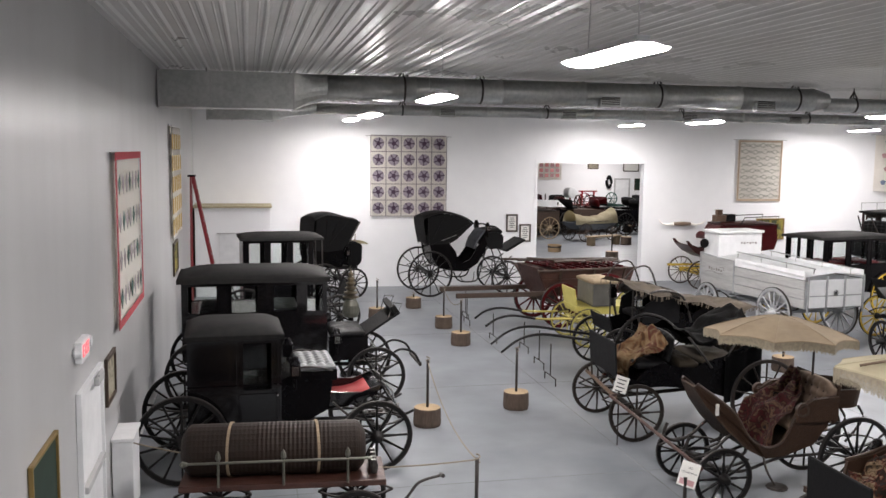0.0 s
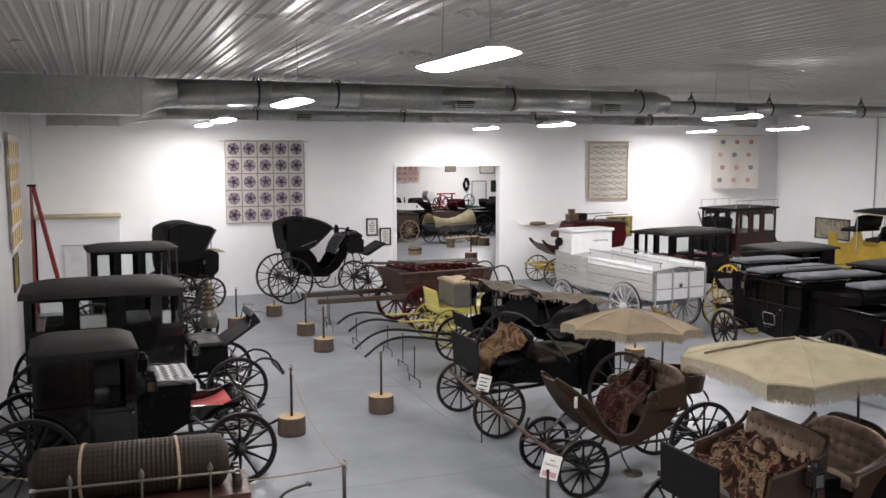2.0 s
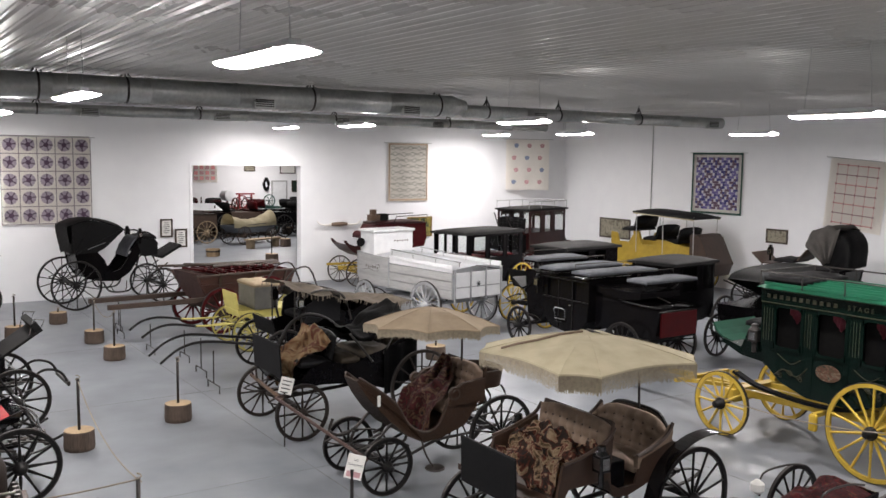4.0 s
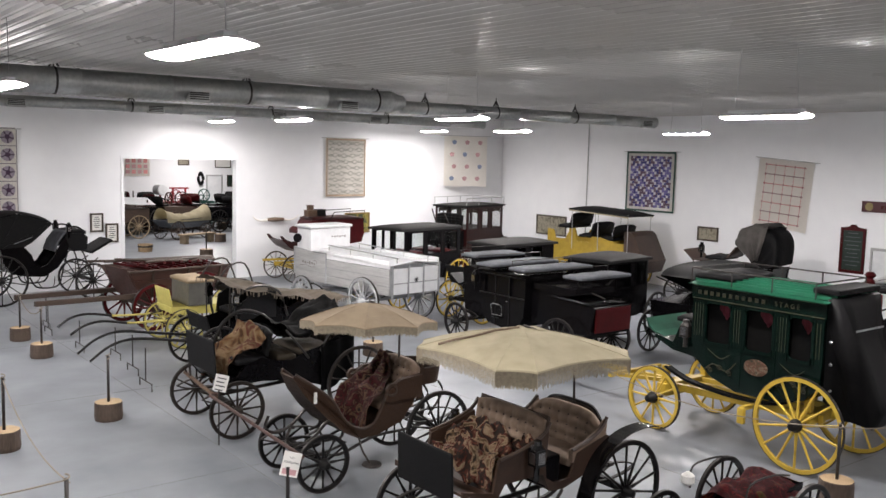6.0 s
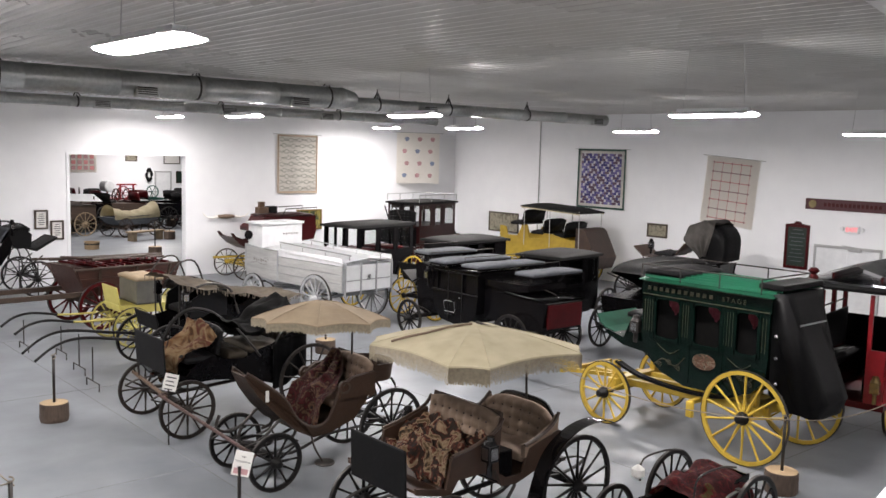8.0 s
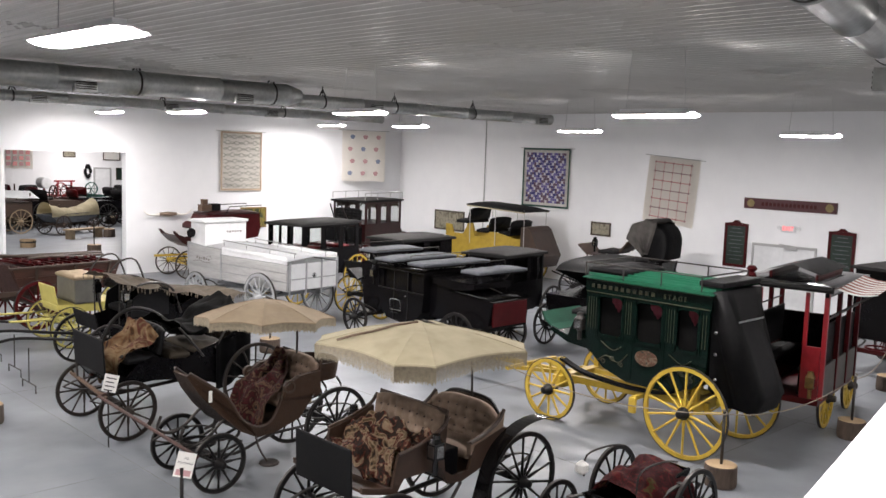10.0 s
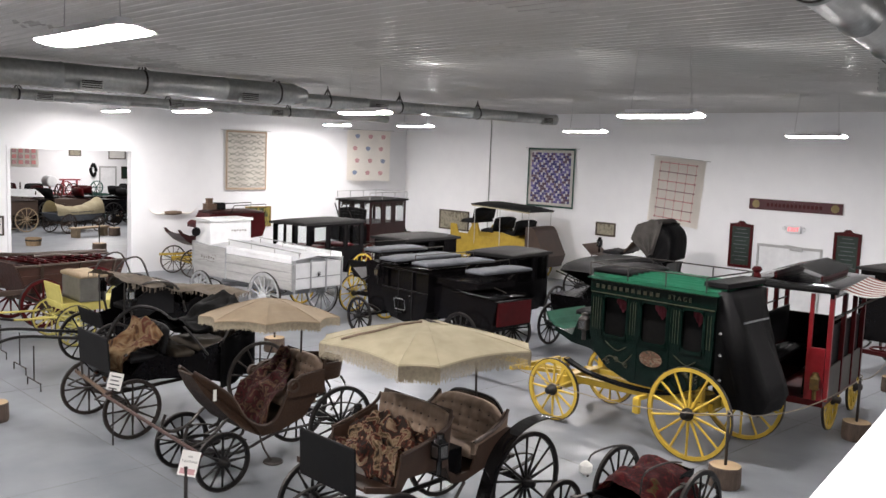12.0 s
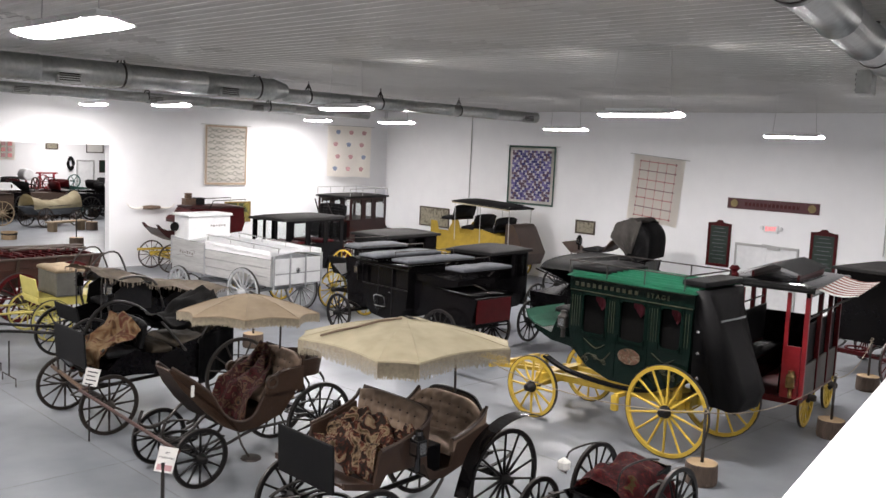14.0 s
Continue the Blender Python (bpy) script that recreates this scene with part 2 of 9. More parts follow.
def lathe(bm, rows, axis="Z", centre=(0, 0, 0), seg=16, mi=0):
    """rows: (radius, height) from one end to the other."""
    rings = []
    for r, h in rows:
        ring = []
        for k in range(seg):
            c, s = r * math.cos(k * math.tau / seg), r * math.sin(k * math.tau / seg)
            p = {"Z": (c, s, h), "Y": (c, h, s), "X": (h, c, s)}[axis]
            ring.append(bm.verts.new(Vector(p) + Vector(centre)))
        rings.append(ring)
    for a, b in zip(rings, rings[1:]):
        for k in range(seg):
            bm.faces.new((a[k], a[(k + 1) % seg], b[(k + 1) % seg], b[k])).material_index = mi
    bm.faces.new(rings[0]).material_index = mi
    bm.faces.new(rings[-1]).material_index = mi


def hoop(bm, r0, r1, w, seg=32):
    """A flat ring about the y axis."""
    ring = []
    for k in range(seg):
        c, s = math.cos(k * math.tau / seg), math.sin(k * math.tau / seg)
        ring.append([bm.verts.new((r * c, y, r * s)) for r, y in ((r0, -w / 2), (r1, -w / 2), (r1, w / 2), (r0, w / 2))])
    for k in range(seg):
        a, b = ring[k], ring[(k + 1) % seg]
        for i in range(4):
            bm.faces.new((a[i], a[(i + 1) % 4], b[(i + 1) % 4], b[i]))


def prism(bm, poly, y0, y1, mi=0):
    """A slab with the outline poly (x, z) between y0 and y1."""
    a = [bm.verts.new((x, y0, z)) for x, z in poly]
    b = [bm.verts.new((x, y1, z)) for x, z in poly]
    n = len(poly)
    bm.faces.new(a).material_index = mi
    bm.faces.new(b[::-1]).material_index = mi
    for i in range(n):
        bm.faces.new((a[i], b[i], b[(i + 1) % n], a[(i + 1) % n])).material_index = mi


def strip(bm, line, y0, y1, t):
    """A board of thickness t bent along the line (x, z), from y0 to y1."""
    pts = [Vector((x, 0, z)) for x, z in line]
    rows = []
    for i, p in enumerate(pts):
        d = (pts[min(i + 1, len(pts) - 1)] - pts[max(i - 1, 0)]).normalized()
        n = Vector((-d.z, 0, d.x)) * t
        rows.append([bm.verts.new((q.x, y, q.z)) for q, y in ((p, y0), (p, y1), (p + n, y1), (p + n, y0))])
    for a, b in zip(rows, rows[1:]):
        for i in range(4):
            bm.faces.new((a[i], a[(i + 1) % 4], b[(i + 1) % 4], b[i]))
    bm.faces.new(rows[0])
    bm.faces.new(rows[-1])


def curve(pts, n=6):
    """A smooth line through points (Catmull-Rom)."""
    pts = [Vector(p) for p in pts]
    p = [pts[0]] + pts + [pts[-1]]
    out = []
    for i in range(1, len(p) - 2):
        for k in range(n):
            t = k / n
            a, b, c, d = p[i - 1:i + 3]
            out.append(0.5 * (2 * b + (c - a) * t + (2 * a - 5 * b + 4 * c - d) * t * t + (3 * b - a - 3 * c + d) * t ** 3))
    return [tuple(v) for v in out + [p[-2]]]


def sheet(bm, f, nu, nv, thick=0.0, mi=0):
    """A grid of points f(u, v), u and v from 0 to 1, with a second skin thick below it."""
    rows = [[bm.verts.new(f(i / nu, j / nv)) for j in range(nv + 1)] for i in range(nu + 1)]
    fs = [bm.faces.new((rows[i][j], rows[i + 1][j], rows[i + 1][j + 1], rows[i][j + 1])) for i in range(nu) for j in range(nv)]
    for q in fs:
        q.material_index = mi
    if thick:
        bmesh.ops.solidify(bm, geom=fs, thickness=thick)


# ---- the hall ----
def wall_with_opening(name, along, at, out, span, opening, label, mat=None):
    """A wall along x at y = at, or along y at x = at, 0.25 m thick outwards, with an optional opening (from, to, top)."""
    bm = B()
    a, b = span
    cuts = [(a, b, 0.0, 6.3)] if not opening else [(a, opening[0], 0.0, 6.3), (opening[1], b, 0.0, 6.3), (opening[0], opening[1], opening[2], 6.3)]
    lo, hi = sorted((at, at + 0.25 * out))
    for s, e, z0, z1 in cuts:
        if along == "x":
            box(bm, s, e, lo, hi, z0, z1)
        else:
            box(bm, lo, hi, s, e, z0, z1)
    bmesh.ops.remove_doubles(bm, verts=bm.verts, dist=0.0001)
    return solid(name, bm, mat or WALL, label, "wall", "structure")


DOOR = (8.99, 12.62, 3.86)
wall_with_opening("wall_north", "x", Y1, 1, (X0 - 0.25, X1 + 0.25), DOOR, "white painted far wall with a tall open doorway")
wall_with_opening("wall_west", "y", X0, -1, (Y0, Y1), None, "glossy white panelled side wall beside the black carriages, greyed for dimmer light", SIDEWALL)
wall_with_opening("wall_east", "y", X1, 1, (Y0, Y1), None, "white painted side wall hung with quilts")
wall_with_opening("wall_south", "x", Y0, -1, (X0 - 0.25, X1 + 0.25), None, "white painted wall behind the landing")

# one floor for both halls
bm = B()
box(bm, X0 - 0.25, 34.0, Y0 - 0.25, 52.0, -0.2, 0.0)
floor = solid("floor", bm, FLOOR, "smooth grey sealed concrete floor with sawn joints", "floor", "structure")
JOINT = material("joint_filler", (0.20, 0.205, 0.21), 0.6)
bm = B()
for gx in np.arange(0.55, 24, 4.6):
    box(bm, gx - 0.008, gx + 0.008, Y0, Y1, 0.0, 0.0015)
for gy in np.arange(1.5, 27, 4.6):
    box(bm, X0, X1, gy - 0.008, gy + 0.008, 0.0005, 0.002)
part("joint", bm, JOINT, floor)

# ribbed steel ceiling
verts, faces = [], []
x, i = X0, 0
PITCH = 0.2286
prof = []
while x < X1:
    prof += [(x, 0.0), (x + 0.075, 0.0), (x + 0.09, 0.012), (x + 0.105, 0.0), (x + 0.14, 0.0), (x + 0.165, 0.03), (x + 0.19, 0.03), (x + 0.215, 0.0)]
    x += PITCH
prof = [(px, pz) for px, pz in prof if px < X1] + [(X1, 0.0)]
for px, pz in prof:
    verts += [(px, Y0, ZC - pz), (px, Y1, ZC - pz)]
for k in range(len(prof) - 1):
    faces.append((2 * k, 2 * k + 1, 2 * k + 3, 2 * k + 2))
me = bpy.data.meshes.new("ceiling")
me.from_pydata(verts, [], faces)
me.materials.append(CEIL)
ceiling = tagged(new("ceiling", me), "white ribbed steel ceiling, its ribs running to the far wall", "ceiling", kind="structure")
bm = B()
box(bm, X0 - 0.25, X1 + 0.25, Y0 - 0.25, Y1 + 0.25, ZC + 0.03, ZC + 0.2)
solid("ceiling_deck", bm, CEIL, "closed deck above the ribbed ceiling sheets", "ceiling", "structure")

# second hall behind the doorway
for nm, a in (("wall_far_hall_north", (4.0, 33.75, 50.0, 50.25)), ("wall_far_hall_west", (3.75, 4.0, 27.51, 50.0)), ("wall_far_hall_east", (33.75, 34.0, 27.51, 50.0)), ):
    bm = B()
    box(bm, *a, 0, 5.6)
    solid(nm, bm, WALL, "white painted wall of the hall beyond the doorway", "wall", "structure")
bm = B()
box(bm, 3.75, 34.0, 27.51, 50.25, 5.6, 5.75)
solid("ceiling_far_hall", bm, CEIL, "white ceiling of the hall beyond the doorway", "ceiling", "structure")

# doorway casing
bm = B()
box(bm, DOOR[0] - 0.09, DOOR[0] + 0.006, Y1 - 0.02, Y1 + 0.27, 0, DOOR[2] + 0.09)
box(bm, DOOR[1] - 0.006, DOOR[1] + 0.09, Y1 - 0.02, Y1 + 0.27, 0, DOOR[2] + 0.09)
box(bm, DOOR[0] + 0.006, DOOR[1] - 0.006, Y1 - 0.02, Y1 + 0.27, DOOR[2] - 0.006, DOOR[2] + 0.09)
solid("door_casing", bm, WALL, "white metal casing round the tall doorway", "trim", "structure")


# ---- ceiling lights ----
def ceiling_light():
    th = thing("ceiling_light", "white hanging light with bright tubes on thin rods", "light", "hanging lights")
    bm = B()
    for s in (-1, 1):                       # two folded reflector wings
        prism(bm, [(0.0, 0.03), (s * 0.06, 0.03), (s * 0.19, -0.008), (s * 0.19, -0.018), (s * 0.055, 0.018), (0.0, 0.018)][::s], -0.56, 0.56)
    part("reflector", bm, WHITEP, th)
    bm = B()
    box(bm, -0.05, 0.05, -0.52, 0.52, 0.03, 0.07, 0.008)
    part("ballast_box", bm, WHITEP, th)
    for y0, y1 in ((-0.56, -0.045), (0.045, 0.56)):      # frosted troughs that glow
        bm = B()
        sec = [(0.17 * math.cos(a), -0.005 - 0.045 * math.sin(a)) for a in np.linspace(0, math.pi, 13)]
        prism(bm, sec, y0, y1)
        part("diffuser", bm, TUBE, th)
    for y in (-0.45, 0.45):
        bm = B()
        tube(bm, [(0, y, 0.07), (0, y * 0.86, ZC - 4.79)], 0.004, 5)
        part("rod", bm, PIPE, th)
    return th


# the first three hang out of view, added only for their light
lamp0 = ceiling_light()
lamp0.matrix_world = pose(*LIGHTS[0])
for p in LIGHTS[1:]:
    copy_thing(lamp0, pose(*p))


# ---- ducts ----
def duct_hanger(th, x, y, r, z):
    bm = B()
    tube(bm, [(x, y, z), (x, y, r)], 0.012, 6)
    for s in (-1, 1):
        tube(bm, [(x, y, r + 0.14), (x + 0.09 * s, y, r - 0.01)], 0.018, 6)
    part("hanger", bm, IRON, th)


def duct_run(x0, x1, y, z, r, label, hangers=(), outlets=(), start_box=False):
    th = thing("round_duct", label, "duct", "ventilation ducts", kind="")
    th.matrix_world = pose(0, y, z)
    xs = x0
    bm = B()
    rows = []
    n = max(2, int((x1 - x0) / 1.5))
    for i in range(n):
        a, b = x0 + (x1 - x0) * i / n, x0 + (x1 - x0) * (i + 1) / n
        rows += [(r, a), (r, b - 0.05), (r + 0.014, b - 0.035), (r + 0.014, b - 0.01)]
    lathe(bm, rows, "X", seg=24)
    part("pipe", bm, DUCT, th, smooth=True)
    for hx in hangers:
        duct_hanger(th, hx, 0, r, ZC - z)
        bm = B()
        lathe(bm, [(r + 0.01, hx - 0.02), (r + 0.01, hx + 0.02)], "X", seg=24)
        part("strap", bm, IRON, th)
    for ox in outlets:
        bm = B()
        box(bm, ox - 0.22, ox + 0.22, -r * 0.8 - 0.06, -r * 0.5, -r - 0.02, -r * 0.4, 0.01)
        part("outlet", bm, DUCT, th)
        bm = B()
        for k in range(4):
            box(bm, ox - 0.19, ox + 0.19, -r * 0.8 - 0.075, -r * 0.8 - 0.06, -r + 0.03 + 0.04 * k, -r + 0.05 + 0.04 * k)
        part("louvre", bm, IRON, th)
    return th


# near run of ducting: square plenum, flat-sided transition, wide pipe, then a narrower pipe
def transition(th, x0, x1, half_w, z0, z1, r):
    """A galvanised fitting that turns a square duct into a round one."""
    bm = B()
    n = 24
    rings = []
    for x, k in ((x0, 0.0), (x0 + 0.45 * (x1 - x0), 0.55), (x1, 1.0)):
        ring = []
        for i in range(n):
            a = i * math.tau / n
            c, q = math.cos(a), math.sin(a)
            m = 1 / max(abs(c), abs(q))
            sq = (c * m * half_w, (z0 + z1) / 2 + q * m * (z1 - z0) / 2)
            ring.append(bm.verts.new((x, sq[0] * (1 - k) + r * c * k, sq[1] * (1 - k) + r * q * k)))
        rings.append(ring)
    for a, b in zip(rings, rings[1:]):
        for i in range(n):
            bm.faces.new((a[i], a[(i + 1) % n], b[(i + 1) % n], b[i]))
    part("transition", bm, DUCT, th)


def plenum(th, x0, x1, half_w, z0, z1):
    """Square ducting in two lengths, with standing seams and a hanger loop at each joint."""
    xm = x0 + 0.38 * (x1 - x0)
    for a, b in ((x0, xm - 0.01), (xm + 0.01, x1)):
        bm = B()
        box(bm, a, b, -half_w, half_w, z0, z1, 0.008)
        part("plenum", bm, DUCT, th)
    for x in (x0 + 0.02, xm, x1 - 0.02):
        bm = B()
        box(bm, x - 0.016, x + 0.016, -half_w - 0.018, half_w + 0.018, z0 - 0.018, z0 - 0.002)
        for q in (-1, 1):
            box(bm, x - 0.016, x + 0.016, q * (half_w + 0.01) - 0.008, q * (half_w + 0.01) + 0.008, z0, z1)
        part("seam_flange", bm, PIPE, th)


d1 = duct_run(1.45, 11.6, 17.0, 5.35, 0.235, "long round galvanised duct hung under the ceiling", hangers=(2.9, 4.4, 8.1, 11.2), outlets=(3.6, 7.0, 10.4))
plenum(d1, -1.54, 0.85, 0.33, -0.43, 0.22)
transition(d1, 0.85, 1.45, 0.33, -0.43, 0.22, 0.24)
for hx in (-0.7, 0.75):
    bm = B()
    tube(bm, [(hx, -0.34, 0.2), (hx, -0.34, ZC - 5.36)], 0.008, 6)
    part("rod", bm, IRON, d1)
bm = B()
lathe(bm, [(0.24, 11.6), (0.15, 11.95)], "X", seg=24)
part("reducer", bm, DUCT, d1)
d1b = duct_run(11.95, 20.9, 17.0, 5.26, 0.145, "narrower round galvanised duct continuing the long duct", hangers=(12.6, 14.8, 17.6), outlets=(14.1, 20.4))
d2 = duct_run(1.75, 20.0, 23.6, 5.25, 0.135, "second round galvanised duct near the far wall", hangers=(4.0, 8.0, 12.0, 16.0), outlets=(5.2, 8.6, 12.2, 15.5))
plenum(d2, -1.0, 0.65, 0.24, -0.33, 0.03)
transition(d2, 0.65, 1.75, 0.24, -0.33, 0.03, 0.135)
d3 = duct_run(2.6, 15.0, 2.0, 5.36, 0.17, "round galvanised duct above the landing", hangers=(5.6, 9.5), outlets=())
d3.matrix_world = pose(0, 1.28, 5.36, 0, 0, 12.5)
bm = B()
box(bm, 10.55, 10.95, 0.14, 0.3, -0.34, -0.08, 0.01)
part("outlet", bm, DUCT, d3)
bm = B()
for k in range(4):
    box(bm, 10.58, 10.92, 0.3, 0.31, -0.31 + 0.055 * k, -0.285 + 0.055 * k)
part("louvre", bm, IRON, d3)


# ---- carriage parts. In a carriage's own frame x points ahead, z up, and the ground is z = 0 ----
WHEELS = {}
BUTTONS = {}


def wheel(parent, x, y, dia, mat=None, hubmat=None, spokes=12, heavy=1.0, m=None, tyre=None):
    mat, hubmat, tyre = mat or BLACKW, hubmat or mat or BLACKW, tyre or IRON
    key = (round(dia, 3), mat.name, hubmat.name, tyre.name, heavy)
    r = dia / 2
    if key not in WHEELS:
        bm = B()
        hoop(bm, r - 0.055 * heavy, r - 0.014, 0.038 * heavy, 36)
        rim = mesh_of("wheel", bm, mat)
        bm = B()
        hoop(bm, r - 0.016, r, 0.034 * heavy, 36)
        ty = mesh_of("tyre", bm, tyre)
        bm = B()
        h = heavy
        lathe(bm, [(0.03 * h, -0.13 * h), (0.045 * h, -0.12 * h), (0.05 * h, -0.06 * h), (0.075 * h, -0.04 * h), (0.075 * h, 0.04 * h), (0.05 * h, 0.06 * h), (0.045 * h, 0.12 * h), (0.03 * h, 0.13 * h)], "Y", seg=12)
        hub = mesh_of("hub", bm, hubmat, True)
        bm = B()
        tube(bm, [(0, 0, 0.05), (0, 0, 0.16), (0, 0, r * 0.55), (0, 0, r - 0.05 * heavy)], 0.015, 6, [0.019 * h, 0.019 * h, 0.013 * h, 0.015 * h], cap=False)
        sp = mesh_of("spoke", bm, mat, True)
        WHEELS[key] = rim, ty, hub, sp
    rim, ty, hub, sp = WHEELS[key]
    w = place("wheel", rim, parent, m if m is not None else pose(x, y, r))
    place("tyre", ty, w)
    place("hub", hub, w)
    for k in range(spokes):
        place("spoke", sp, w, pose(0, 0, 0, 0, 360 * k / spokes, 0))
    return w


def spring(th, p, length, along="x", rise=0.11, mat=None):
    """A full elliptic leaf spring."""
    bm = B()
    x, y, z = p
    for s in (-1, 1):
        pts = [(-0.5, 0), (-0.3, 0.55), (0, 0.8), (0.3, 0.55), (0.5, 0)]
        line = curve([(x + a * length, y, z + s * b * rise) if along == "x" else (x, y + a * length, z + s * b * rise) for a, b in pts], 4)
        for i in range(len(line) - 1):
            bar(bm, line[i], line[i + 1], 0.04, 0.016)
        c = (x, y, z + s * 0.8 * rise)
        box(bm, c[0] - 0.035, c[0] + 0.035, c[1] - 0.035, c[1] + 0.035, c[2] - 0.02, c[2] + 0.02)
    part("spring", bm, mat or IRON, th)


def running_gear(th, xr, xf, track, dr, df, mat=None, hubmat=None, nr=14, nf=12, heavy=1.0, perch=True, gear=None, springs=True, tyre=None):
    gear = gear or mat or BLACKW
    for x, d, n in ((xr, dr, nr), (xf, df, nf)):
        for s in (-1, 1):
            wheel(th, x, s * track / 2, d, mat, hubmat, n, heavy, tyre=tyre)
        bm = B()
        tube(bm, [(x, -track / 2, d / 2), (x, track / 2, d / 2)], 0.026 * heavy, 8)
        box(bm, x - 0.035, x + 0.035, -track / 2 + 0.18, track / 2 - 0.18, d / 2, d / 2 + 0.07)
        part("axle", bm, gear, th)
        if springs:
            for s in (-1, 1):
                spring(th, (x, s * track * 0.32, d / 2 + 0.15), 0.85)
    if perch:
        bm = B()
        line = curve([(xr, 0, dr / 2 + 0.02), ((xr + xf) / 2, 0, (dr + df) / 4 + 0.03), (xf, 0, df / 2 + 0.05)], 4)
        tube(bm, line, 0.03 * heavy, 8)
        part("perch", bm, gear, th)
    bm = B()
    hoop(bm, 0.2, 0.235, 0.03, 24)
    part("turntable", bm, gear, th, m=pose(xf, 0, df / 2 + 0.13, 90))


def tub(th, poly, width, floor_line, mat, name="body", t=0.03, label=""):
    """An open body: two shaped side boards with a bent floor and ends between them."""
    w = width / 2
    bm = B()
    for s in (-1, 1):
        prism(bm, poly, s * w - (t if s > 0 else 0), s * w + (t if s < 0 else 0))
    strip(bm, floor_line, -w + t, w - t, 0.025)
    return part(name, bm, mat, th, label)


def cushion(th, x0, x1, y0, y1, z0, z1, mat, name="seat_cushion", label="", m=None, tufts=None, rnd=0.0):
    """A soft pad with a crowned, buttoned top."""
    nu, nv = (tufts[0] * 6, tufts[1] * 6) if tufts else (14, 20)

    def f(u, v):
        e = min(u, 1 - u, v, 1 - v)
        edge = 1 - math.exp(-9 * e)
        z = z0 + (z1 - z0) * (0.55 + 0.45 * edge)
        if tufts:
            d = min(math.hypot((u * tufts[0] - i) / 1.0, (v * tufts[1] - j) / 1.0) for i in range(1, tufts[0]) for j in range(1, tufts[1]))
            d2 = min(math.hypot(u * tufts[0] - i - 0.5, v * tufts[1] - j - 0.5) for i in range(tufts[0]) for j in range(tufts[1]))
            z += (0.013 * math.cos(math.pi * min(1, d2 * 1.4)) - 0.02 * math.exp(-14 * d * d)) * min(1, e * 12)
        else:
            z += (0.02 * noise.noise((u * 4 + x0, v * 5 + y0, z0)) + 0.012 * noise.noise((u * 9 + x0, v * 13 + y0, z0))) * min(1, e * 9)
        return (x0 + (x1 - x0) * u * (1 - rnd * abs(2 * v - 1) ** 4), y0 + (y1 - y0) * v, z)
    bm = B()
    rows = [[bm.verts.new(f(i / nu, j / nv)) for j in range(nv + 1)] for i in range(nu + 1)]
    for i in range(nu):
        for j in range(nv):
            bm.faces.new((rows[i][j], rows[i + 1][j], rows[i + 1][j + 1], rows[i][j + 1]))
    rim = [rows[i][0] for i in range(nu + 1)] + [rows[nu][j] for j in range(1, nv + 1)] + [rows[i][nv] for i in range(nu - 1, -1, -1)] + [rows[0][j] for j in range(nv - 1, 0, -1)]
    low = [bm.verts.new((v.co.x, v.co.y, z0)) for v in rim]
    for i in range(len(rim)):
        k = (i + 1) % len(rim)
        bm.faces.new((rim[i], low[i], low[k], rim[k]))
    bm.faces.new(low)
    return part(name, bm, mat, th, label, smooth=True, m=m)


def backrest(th, x, w, z0, h, mat, lean=12, thick=0.1, name="backrest", tufts=(4, 7), label="", rnd=0.16):
    """An upright padded back whose buttoned side looks ahead."""
    up = Matrix(((0, 0, 1, 0), (0, 1, 0, 0), (1, 0, 0, 0), (0, 0, 0, 1)))      # pad's length to z, its face to x
    place_m = pose(x, 0, z0, 0, -lean, 0) @ up
    pad = cushion(th, 0, h, -w / 2, w / 2, 0, thick, mat, name, label, m=place_m, tufts=tufts, rnd=rnd)
    if mat is TAN:                         # cloth-covered buttons in the dimples
        if "tuft" not in BUTTONS:
            bm = B()
            lathe(bm, [(0.010, -0.006), (0.011, 0.0), (0.005, 0.008)], "Z", seg=8)
            BUTTONS["tuft"] = mesh_of("button", bm, BROWNPAINT)
        for i in range(1, tufts[0]):
            for j in range(1, tufts[1]):
                place("button", BUTTONS["tuft"], pad, pose(h * i / tufts[0] * (1 - rnd * abs(2 * j / tufts[1] - 1) ** 4), -w / 2 + w * j / tufts[1], thick - 0.018))
    return pad


def dashboard(th, x, w, z0, h, lean=20, mat=None, name="dashboard"):
    bm = B()
    box(bm, -0.012, 0.012, -w / 2, w / 2, 0, h, 0.006)
    for s in (-1, 1):
        tube(bm, [(0, s * w / 2, 0), (0, s * w / 2, h)], 0.014, 6)
    tube(bm, [(0, -w / 2, h), (0, w / 2, h)], 0.014, 6)
    part(name, bm, mat or LEATHER, th, m=pose(x, 0, z0, 0, lean, 0))


def fenders(th, pts, w, width=0.24, mat=None):
    for s in (-1, 1):
        bm = B()
        strip(bm, [(p[0], p[2]) for p in curve([(x, 0, z) for x, z in pts], 5)], s * w - width / 2, s * w + width / 2, 0.012)
        part("mudguard", bm, mat or LEATHER, th)


